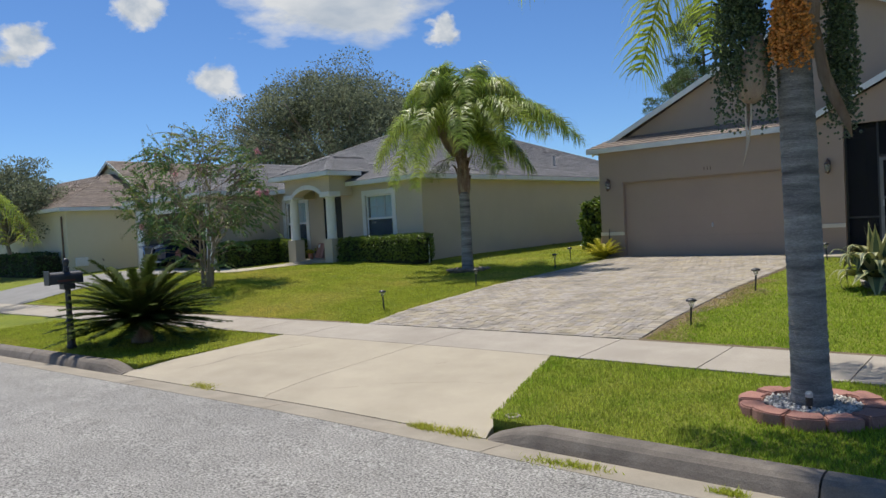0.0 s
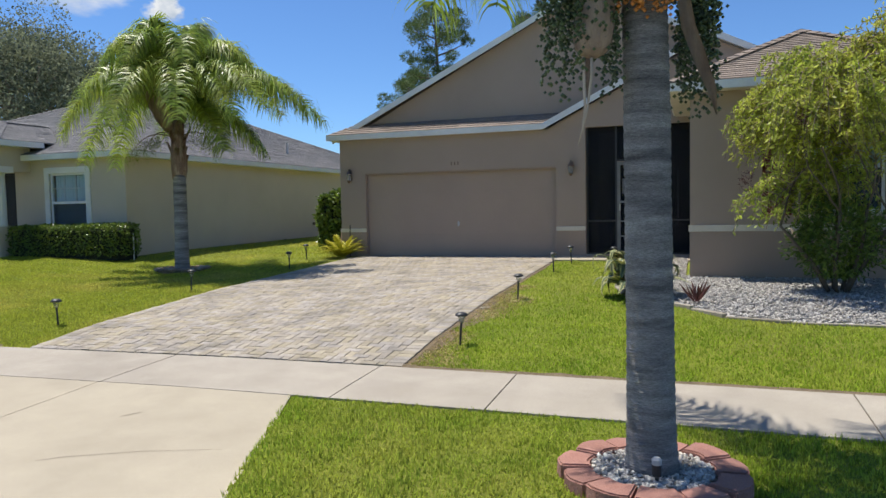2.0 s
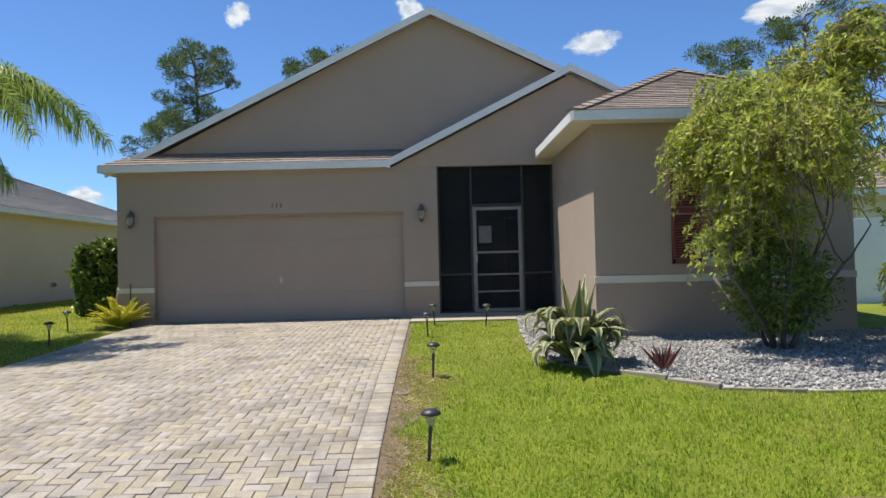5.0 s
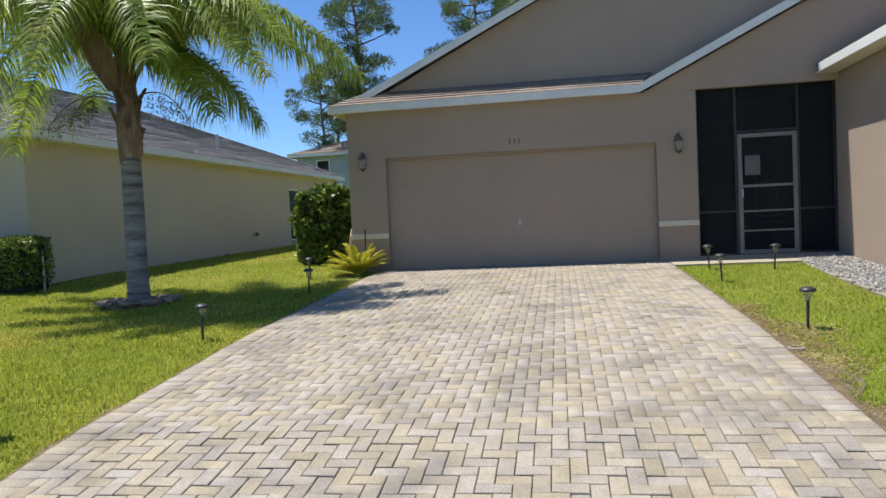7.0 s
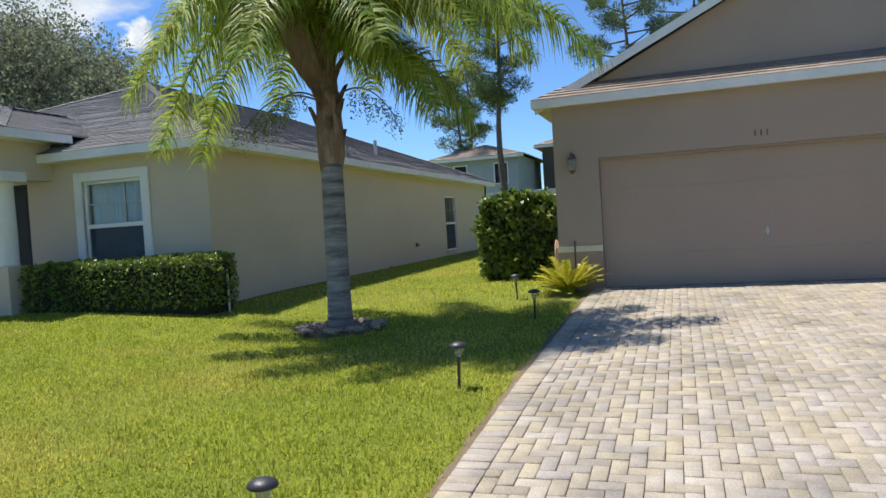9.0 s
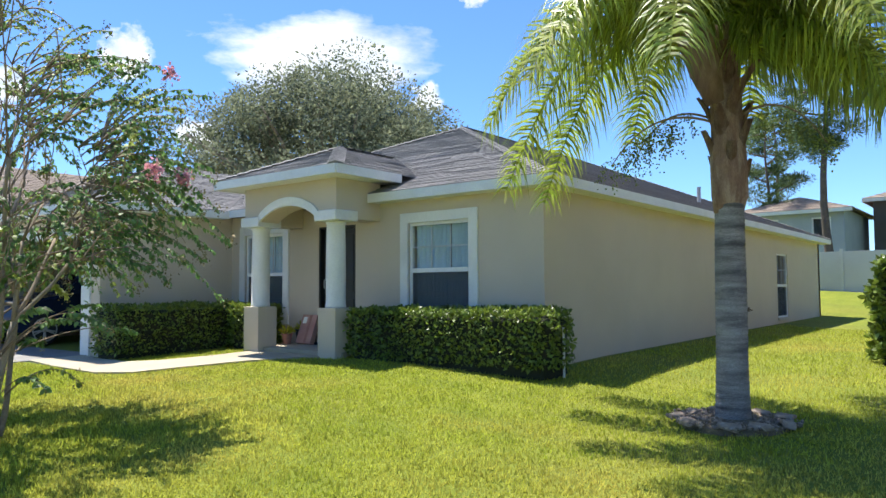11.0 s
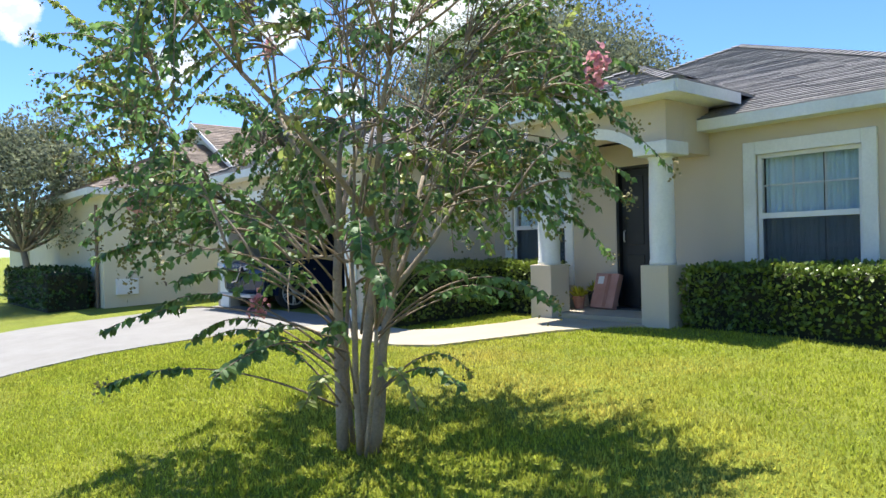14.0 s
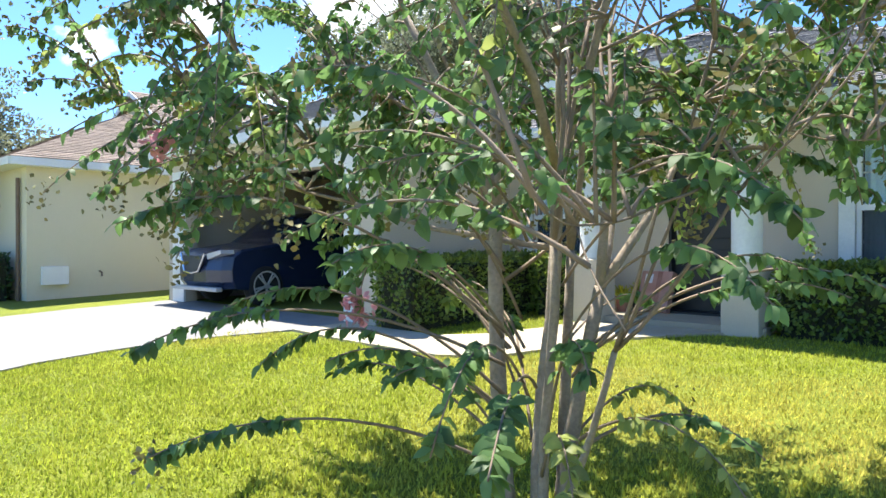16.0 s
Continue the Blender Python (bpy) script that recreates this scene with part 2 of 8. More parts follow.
M_TRIM = mat("white_trim", (0.72, 0.72, 0.69), (0.80, 0.80, 0.77), 2.0, 0.6, 0.1, 60, 0.04, 30, third=(0.55, 0.55, 0.50), third_scale=1.5, third_amount=0.35)
M_BAND = mat("cream_band", (0.58, 0.53, 0.43), (0.64, 0.59, 0.49), 2.0, 0.8, 0.2, 80, 0.05, 60)
M_SHINGLE_A = mat("shingle_brown", (0.20, 0.158, 0.125), (0.285, 0.228, 0.182), 5.0, 0.95, 0.4, 60, 0.25, 40, third=(0.16, 0.125, 0.10), third_scale=0.7, island=0.2, stretch=(1, 1, 1))
M_SHINGLE_B = mat("shingle_grey", (0.185, 0.178, 0.175), (0.245, 0.235, 0.23), 5.0, 0.95, 0.4, 60, 0.25, 40, third=(0.15, 0.145, 0.14), third_scale=0.6, island=0.11)
M_SCREENFRAME = mat("dull_aluminium", (0.17, 0.17, 0.165), (0.23, 0.23, 0.225), 4.0, 0.6, 0.1, 60, metal=0.1)
M_PAPER = mat("faded_paper", (0.10, 0.10, 0.11), (0.15, 0.15, 0.16), 8.0, 0.9)
M_SHUTTER = mat("red_shutter_paint", (0.15, 0.04, 0.033), (0.20, 0.055, 0.045), 2.0, 0.7, 0.1, 60, 0.06, 40)
M_DOOR_A = mat("garage_door_paint", (0.35, 0.265, 0.205), (0.38, 0.29, 0.22), 0.9, 0.7, 0.1, 70, 0.04, 50)
M_DARK = mat("dark_metal", (0.018, 0.018, 0.02), (0.035, 0.034, 0.035), 6.0, 0.45, 0.1, 80, spec=0.5)
M_BRONZE = mat("bronze", (0.13, 0.085, 0.06), (0.20, 0.135, 0.095), 10.0, 0.5, 0.1, 80, metal=0.3)
M_ALU = mat("grey_aluminium", (0.42, 0.42, 0.41), (0.50, 0.50, 0.49), 4.0, 0.5, metal=0.2)
M_BLACKDOOR = mat("black_paint", (0.012, 0.012, 0.013), (0.02, 0.02, 0.021), 3.0, 0.5)
# light blue puts the sky mirrored in the panes into the curtain cloth
M_CURTAIN_SKYTINT = mat("curtain", (0.60, 0.80, 0.88), (0.72, 0.88, 0.94), 2.0, 0.9, 0.3, 20, stretch=(6, 6, 0.3))
# indoor dimness as a dark surface colour, for rooms and the garage
M_ROOM_SHADE = mat("inside_shade", (0.10, 0.09, 0.08), (0.14, 0.13, 0.12), 1.0, 0.9)
M_GLASS = glass("window_glass", (0.03, 0.04, 0.045), 0.03, 0.88)
M_FROST = glass("lamp_glass", (0.38, 0.37, 0.34), 0.12, 0.55)
M_SCREEN = glass("screen_mesh", (0.012, 0.012, 0.013), 0.9, 0.3)
M_WINSCREEN = glass("window_insect_screen", (0.05, 0.055, 0.06), 0.8, 0.55)
M_WHITE = mat("white_plastic", (0.75, 0.75, 0.74), (0.82, 0.82, 0.81), 3.0, 0.5)
M_ROCK = mat("white_gravel", (0.27, 0.25, 0.225), (0.62, 0.59, 0.545), 22.0, 0.95, 0.9, 35, 0.3, 60, island=0.3, bump_dist=0.05)
M_REDSTONE = mat("red_edging", (0.30, 0.14, 0.105), (0.42, 0.22, 0.17), 6.0, 0.95, 0.5, 60, 0.15, 90, obrandom=0.15, third=(0.20, 0.09, 0.07), third_scale=3.0)

# ---- ground ----
PROFILE_V = [-60, -12, -3.0, -2.9, 5.5, 5.62, 8.35, 9.55, 9.9, 10.6, 13.2, 16.5, 19.3, 26, 36, 41, 60]
PROFILE_Z = [0.5, 0.45, 0.42, 0.2, 0.2, 0.425, 0.465, 0.515, 0.555, 0.645, 0.832, 0.955, 1.06, 1.12, 1.2, 2.0, 2.6]


def bend(x):
    return 0.05 * min(0.0, x + 6.0) if x > -40 else 0.05 * -34.0


def warp(x, v):
    return v + bend(x) * (1 - smoothstep(9.5, 14.0, v))


def rise(x, v):
    return 0.20 * smoothstep(-12.5, -18.0, x) * smoothstep(9.6, 12.0, v)


def level(x, v):
    """Height of the soil at x and the distance v back from the road's middle."""
    return float(np.interp(v, PROFILE_V, PROFILE_Z)) + rise(x, v)


def unwarp(x, y):
    v = y
    for _ in range(6):
        v = y - bend(x) * (1 - smoothstep(9.5, 14.0, v))
    return v


def soil(x, y):
    return level(x, unwarp(x, y))


def sheet(name, us, vs, lift, material, parent=None, label="", thick=0.0):
    """A surface that follows the ground over the grid us x vs; lift is a number or a function of x and v."""
    bm = bmesh.new()
    g = []
    for v in vs:
        row = []
        for u in us:
            z = lift(u, v) if callable(lift) else level(u, v) + lift
            row.append(bm.verts.new((u, warp(u, v), z)))
        g.append(row)
    for j in range(len(vs) - 1):
        for i in range(len(us) - 1):
            bm.faces.new((g[j][i], g[j][i + 1], g[j + 1][i + 1], g[j + 1][i]))
    if thick:
        r = bmesh.ops.extrude_face_region(bm, geom=bm.faces[:])
        for e in r["geom"]:
            if isinstance(e, bmesh.types.BMVert):
                e.co.z -= thick
        bmesh.ops.recalc_face_normals(bm, faces=bm.faces[:])
    return part(name, bm, material, parent, label)


def steps(a, b, d):
    n = max(1, int(round((b - a) / d)))
    return [a + (b - a) * i / n for i in range(n + 1)]


far = [-2500, -600, -200, -100, -70]
gx = far + steps(-50, 14, 0.8) + [25, 45, 90, 200, 600, 2500]
gv = [-2500, -600, -200, -60, -30, -12, -6, -3.0, -2.9, 1, 5.5, 5.62] + steps(6, 9.55, 0.5) + [9.9, 10.25, 10.6] + steps(11, 22, 0.6) + [24, 26, 30, 36, 38, 41, 45, 60, 100, 200, 600, 2500]


def base_z(u, v):
    """The sheet runs lower under road, verge and paving, which lie on it as slabs of their own."""
    return 0.2 if -3.0 < v < 9.54 else level(u, v)


ground = tagged(sheet("ground", gx, gv, base_z, M_GROUND), "sunlit green lawn and soil of the suburban yards", "ground", kind="structure")


def road_z(u, v):
    return 0.33 + 0.07 * (1 - ((v - 1.2) / 3.95) ** 2)


road = tagged(sheet("road", [-600, -200, -90, -60] + steps(-40, 14, 1.0) + [30, 90, 600], steps(-2.6, 5.12, 0.5), road_z, M_ASPHALT), "weathered pale grey asphalt road", "road", kind="structure")
gutter = thing("kerb_and_gutter", (0, 5.5, 0.3), "stained concrete kerb and gutter along the road", "kerb", kind="structure")
for a in [-40 + 3.05 * i for i in range(18)]:
    us = steps(a, a + 3.04, 1.0)
    sheet("gutter_slab", us, [5.11, 5.3, 5.52], lambda u, v: 0.335 - 0.03 * (v - 5.11) / 0.4, M_GUTTER, gutter, thick=0.1)


def kerb_piece(x0, x1, taper0=False, taper1=False):
    bm = bmesh.new()
    sec = [(5.47, 0.29), (5.50, 0.36), (5.53, 0.415), (5.57, 0.445), (5.62, 0.456), (5.72, 0.456), (5.76, 0.44), (5.76, 0.25)]
    rings = []
    us = steps(x0, x1, 0.25)
    for i, u in enumerate(us):
        k = 1.0
        if taper0:
            k = min(k, 0.25 + (u - x0) / 0.55)
        if taper1:
            k = min(k, 0.25 + (x1 - u) / 0.55)
        rings.append([bm.verts.new((u, warp(u, v) + 0.004 * noise.noise((u * 3, v * 9, 0)), 0.29 + max(0, (z - 0.29)) * k if z > 0.29 else z)) for v, z in sec])
    for a, b in zip(rings, rings[1:]):
        for k in range(len(sec) - 1):
            bm.faces.new((a[k], b[k], b[k + 1], a[k + 1]))
    for ring in (rings[0], rings[-1]):
        bm.faces.new(ring)
    bmesh.ops.recalc_face_normals(bm, faces=bm.faces[:])
    part("kerb_stone", bm, M_KERB, gutter, smooth=False)


for x0, x1, t0, t1 in ((-3.62, -0.9, True, False), (-0.885, 2.15, False, False), (2.165, 5.2, False, False), (5.215, 8.2, False, False), (8.2, 14, False, False), (-13.3, -10.25, False, True), (-16.35, -13.32, False, False),
                       (-19.4, -16.37, False, False), (-22.4, -19.42, False, False), (-23.6, -22.42, False, True), (-40, -29.5, False, False)):
    kerb_piece(x0, x1, t0, t1)

def apron_left(v):
    return -10.2 + 0.1 * ((v - 5.5) / 2.85)


def apron_right(v):
    return -3.63 - 1.11 * ((min(v, 8.335) - 5.5) / 2.85)


def verge(name, left, right):
    """A strip of lawn between kerb and pavement; left and right give its ends at each v."""
    bm = bmesh.new()
    g = []
    for v in [5.74, 5.9, 6.3, 6.8, 7.3, 7.8, 8.1, 8.345]:
        a, b = (e(v) if callable(e) else e for e in (left, right))
        g.append([bm.verts.new((u, warp(u, v), level(u, v) + 0.008 * noise.noise((u, v, 3)))) for u in [a + (b - a) * i / 24 for i in range(25)]])
    for a, b in zip(g, g[1:]):
        for i in range(24):
            bm.faces.new((a[i], a[i + 1], b[i + 1], b[i]))
    r = bmesh.ops.extrude_face_region(bm, geom=bm.faces[:])
    for e in r["geom"]:
        if isinstance(e, bmesh.types.BMVert):
            e.co.z -= 0.2
    bmesh.ops.recalc_face_normals(bm, faces=bm.faces[:])
    return tagged(part(name, bm, M_GROUND, None), "strip of mown lawn between kerb and pavement", "verge", kind="structure")


verge("verge_right", apron_right, 40.0)
verge("verge_left", -23.7, apron_left)
verge("verge_far", -80.0, -29.4)

# apron and pavements
pavement = thing("pavement", (-7, 8.9, 0.5), "pale concrete pavement slabs along the lawns", "pavement", kind="structure")


def flag(x0, x1, v0=8.35, v1=9.53):
    def lift(u, v):
        return float(np.interp(v, PROFILE_V, PROFILE_Z)) + 0.022
    sheet("slab", steps(x0 + 0.007, x1 - 0.007, 0.6), [v0, (v0 + v1) / 2, v1], lift, M_PAVEMENT, pavement, thick=0.12)


for a in [-40.1 + 1.52 * i for i in range(20)]:
    flag(a, a + 1.52)
for a in (-9.70, -7.02):
    flag(a, a + 2.68)
for a in [-4.34 + 1.52 * i for i in range(12)]:
    flag(a, a + 1.52)
apron = thing("driveway_apron", (-7, 7, 0.4), "pale sunlit concrete driveway apron with hairline cracks", "apron", kind="structure")


def apron_slab(l0, l1, r0, r1, name="slab"):
    bm = bmesh.new()
    vs = [5.50, 5.62, 5.8, 6.3, 7.0, 7.7, 8.335]
    g = []
    for v in vs:
        k = (v - 5.5) / 2.85
        kk = k
        row = []
        for i in range(7):
            a = l0 + (l1 - l0) * kk
            b = r0 + (r1 - r0) * kk
            u = a + (b - a) * i / 6
            row.append(bm.verts.new((u, warp(u, v), np.interp(v, [5.5, 5.62, 6.3, 8.35], [0.315, 0.345, 0.405, 0.487]))))
        g.append(row)
    for a, b in zip(g, g[1:]):
        for i in range(6):
            bm.faces.new((a[i], a[i + 1], b[i + 1], b[i]))
    r = bmesh.ops.extrude_face_region(bm, geom=bm.faces[:])
    for e in r["geom"]:
        if isinstance(e, bmesh.types.BMVert):
            e.co.z -= 0.25
    bmesh.ops.recalc_face_normals(bm, faces=bm.faces[:])
    part(name, bm, M_CONCRETE, apron)


apron_slab(-10.2, -10.1, -6.93, -7.03)
apron_slab(-6.92, -7.02, -3.63, -4.74)
bm = bmesh.new()
for pts in ([(-9.35, 6.0), (-9.2, 6.35), (-9.28, 6.8), (-9.0, 7.3), (-8.85, 7.9)], [(-6.3, 6.0), (-5.6, 6.5), (-5.1, 6.75), (-4.5, 6.95)], [(-5.9, 7.4), (-5.8, 7.55)]):
    for (x0, v0), (x1, v1) in zip(pts, pts[1:]):
        z0, z1 = (np.interp(v, [5.5, 5.62, 6.3, 8.35], [0.315, 0.345, 0.405, 0.487]) + 0.003 for v in (v0, v1))
        w = 0.006
        bm.faces.new([bm.verts.new(c) for c in ((x0 - w, warp(x0, v0), z0), (x0 + w, warp(x0, v0), z0), (x1 + w, warp(x1, v1), z1), (x1 - w, warp(x1, v1), z1))])
part("crack", bm, M_JOINT, apron, "thin dark cracks in the concrete")

# paved driveway of the taupe house: bedding, border course, field laid later
driveway = thing("paved_driveway", (-6.7, 14.4, 0.8), "driveway of pale tan and grey block pavers in running bond", "driveway", kind="structure")
DL, DR, DV0, DV1 = -9.27, -4.10, 9.55, 19.28


def drive_z(u, v):
    return float(np.interp(v, PROFILE_V, PROFILE_Z))


sheet("bedding", steps(DL, DR, 1.0), [DV0] + steps(9.9, DV1, 0.7), lambda u, v: drive_z(u, v) + 0.008, M_JOINT, driveway, thick=0.05)
entry = tagged(sheet("entry_path", [-4.09, -3.0, -2.0, -1.24], [18.35, 18.8, 19.34], lambda u, v: drive_z(u, v) + 0.035, M_CONCRETE, thick=0.1), "short concrete path to the screened entry", "path", kind="structure")

# the neighbour's driveway and curved path
def poly_sheet(name, pts, lift, material, label, category, thick=0.06, cut=0.7):
    bm = bmesh.new()
    bm.faces.new([bm.verts.new((x, y, 0)) for x, y in pts])
    xs, ys = [p[0] for p in pts], [p[1] for p in pts]
    for k in steps(min(xs), max(xs), cut)[1:-1]:
        bmesh.ops.bisect_plane(bm, geom=bm.verts[:] + bm.edges[:] + bm.faces[:], plane_co=(k, 0, 0), plane_no=(1, 0, 0))
    for k in steps(min(ys), max(ys), cut)[1:-1]:
        bmesh.ops.bisect_plane(bm, geom=bm.verts[:] + bm.edges[:] + bm.faces[:], plane_co=(0, k, 0), plane_no=(0, 1, 0))
    for v in bm.verts:
        v.co.z = soil(v.co.x, v.co.y) + lift
    bmesh.ops.recalc_face_normals(bm, faces=bm.faces[:])
    if bm.faces[:][0].normal.z < 0:
        bmesh.ops.reverse_faces(bm, faces=bm.faces[:])
    r = bmesh.ops.extrude_face_region(bm, geom=bm.faces[:])
    for e in r["geom"]:
        if isinstance(e, bmesh.types.BMVert):
            e.co.z -= thick
    bmesh.ops.recalc_face_normals(bm, faces=bm.faces[:])
    return tagged(part(name, bm, material, None), label, category, kind="structure")


poly_sheet("concrete_driveway", [(-28.9, warp(-28.9, 9.54)), (-24.1, warp(-24.1, 9.54)), (-24.0, 12.4), (-23.35, 14.4), (-23.3, 15.1), (-28.95, 15.1)], 0.02, M_DRIVE_B, "pale concrete driveway before the beige house's garage", "driveway")
poly_sheet("concrete_driveway_mouth", [(-29.3, warp(-29.3, 5.55)), (-23.6, warp(-23.6, 5.55)), (-24.1, warp(-24.1, 8.33)), (-28.9, warp(-28.9, 8.33))], 0.02, M_DRIVE_B, "pale concrete driveway mouth at the road", "driveway")
PATHB = [(-18.95, 16.74), (-19.3, 16.4), (-19.75, 15.7), (-20.0, 14.8), (-20.2, 14.05), (-20.7, 13.75), (-22.2, 13.8), (-23.5, 13.95), (-23.38, 14.8), (-22.4, 14.7), (-21.6, 14.7), (-21.2, 15.1), (-20.95, 15.9), (-20.9, 16.74)]
poly_sheet("curved_path", PATHB,
           0.03, M_CONCRETE, "pale concrete path curving to the arched porch", "path")
poly_sheet("porch_floor", [(-21.0, 16.79), (-18.63, 16.79), (-18.63, 17.79), (-21.0, 17.79)], 0.09, M_CONCRETE, "concrete floor of the arched porch", "floor", thick=0.2)

# gravel bed by the taupe house
BED = [(-2.05, 19.33), (-2.22, 17.0), (-2.35, 14.6), (-2.15, 13.75), (-1.6, 13.25), (-1.15, 12.75), (-0.75, 12.3), (0.0, 12.08), (1.2, 12.05), (2.4, 12.3), (4.2, 12.9), (5.5, 14.0), (5.5, 15.9), (-1.3, 15.85), (-1.3, 19.33)]
poly_sheet("gravel_bed", BED, 0.025, M_ROCK, "bed of white and grey gravel before the wing", "gravel")


# ---- roofs ----
def slope(bm, a, b, c, d, course=0.145, lip=0.014):
    """Overlapping shingle courses between the lower edge a-b and the upper edge d-c."""
    a, b, c, d = (Vector(p) for p in (a, b, c, d))
    run = max((d - a).length, (c - b).length)
    n = max(2, int(run / course))
    nor = (b - a).cross(((d + c) / 2) - a).normalized()
    if nor.z < 0:
        nor = -nor
    for i in range(n):
        k0, k1 = i / n, (i + 1) / n
        p, q = a.lerp(d, k0), b.lerp(c, k0)
        r, s = b.lerp(c, k1), a.lerp(d, k1)
        wid = (q - p).length
        m = max(1, int(wid / 0.9))
        off = rng.uniform(0.2, 0.8)
        cuts = [0.0] + sorted(min(0.999, max(0.001, (j + off * 0.9) / m)) for j in range(m)) + [1.0] if wid > 0.3 else [0.0, 1.0]
        for e, f in zip(cuts, cuts[1:]):
            if f - e < 1e-4:
                continue
            lift = lip * rng.uniform(0.75, 1.3)
            p0, q0, r0, s0 = p.lerp(q, e), p.lerp(q, f), s.lerp(r, f), s.lerp(r, e)
            v = [bm.verts.new(x) for x in (p0 + nor * lift, q0 + nor * lift, r0 + nor * 0.001, s0 + nor * 0.001, p0 - nor * 0.01, q0 - nor * 0.01)]
            bm.faces.new((v[0], v[1], v[2], v[3]))
            bm.faces.new((v[4], v[5], v[1], v[0]))


def deck(bm, *quads, drop=0.025):
    """Solid boarding under shingle slopes."""
    for pts in quads:
        pts = [Vector(p) for p in pts]
        lo = [bm.verts.new(p - Vector((0, 0, drop))) for p in pts]
        hi = [bm.verts.new(p - Vector((0, 0, 0.004))) for p in pts]
        bm.faces.new(hi)
        bm.faces.new(lo[::-1])
        n = len(pts)
        for i in range(n):
            bm.faces.new((lo[i], lo[(i + 1) % n], hi[(i + 1) % n], hi[i]))
    bmesh.ops.recalc_face_normals(bm, faces=bm.faces[:])


def roof(parent, quads, material, label="", name="roof"):
    bm = bmesh.new()
    deck(bm, *quads)
    base = part(name, bm, material, parent, label)
    bm = bmesh.new()
    for q in quads:
        slope(bm, *(q if len(q) == 4 else (q[0], q[1], q[2], q[2])))
    tagged(part("shingle_rest", bm, material, base), kind="stuff")
    return base


def ridge_caps(parent, material, *lines):
    """Bent cap shingles along hips and ridges."""
    for a, b in lines:
        a, b = Vector(a), Vector(b)
        d = (b - a).normalized()
        side = d.cross(Vector((0, 0, 1))).normalized()
        up = side.cross(d)
        bm = bmesh.new()
        n = max(2, int((b - a).length / 0.2))
        for i in range(n):
            p, q = a.lerp(b, i / n), a.lerp(b, (i + 1) / n)
            l0, l1 = 0.045, 0.03
            rows = [[bm.verts.new(c + side * e * 0.14 + up * (h - abs(e) * 0.045)) for e in (-1, 0, 1)] for c, h in ((p, l0), (q, l1))]
            for k in (0, 1):
                bm.faces.new((rows[0][k], rows[0][k + 1], rows[1][k + 1], rows[1][k]))
            bm.faces.new([rows[0][0], rows[0][1], rows[0][2], bm.verts.new(p - up * 0.02)])
        tagged(part("cap_shingle_rest", bm, material, parent), kind="stuff")


def beam(bm, p, q, w, h, up=(0, 0, 1)):
    """A board from p to q: w thick to its side, h high upwards from the line."""
    p, q = Vector(p), Vector(q)
    d = (q - p).normalized()
    s = d.cross(Vector(up)).normalized() * w
    u = Vector((0, 0, 1)) * h
    c = [p, p + s, p + s + u, p + u]
    e = [q, q + s, q + s + u, q + u]
    v = [bm.verts.new(x) for x in c + e]
    fs = [bm.faces.new([v[i] for i in f]) for f in ((0, 1, 2, 3), (7, 6, 5, 4), (0, 4, 5, 1), (1, 5, 6, 2), (2, 6, 7, 3), (3, 7, 4, 0))]
    bmesh.ops.recalc_face_normals(bm, faces=fs)


def quad_slab(bm, pts, t):
    lo = [bm.verts.new(Vector(p)) for p in pts]
    hi = [bm.verts.new(Vector(p) + Vector((0, 0, t))) for p in pts]
    fs = [bm.faces.new(lo[::-1]), bm.faces.new(hi)]
    n = len(pts)
    for i in range(n):
        fs.append(bm.faces.new((lo[i], lo[(i + 1) % n], hi[(i + 1) % n], hi[i])))
    bmesh.ops.recalc_face_normals(bm, faces=fs)


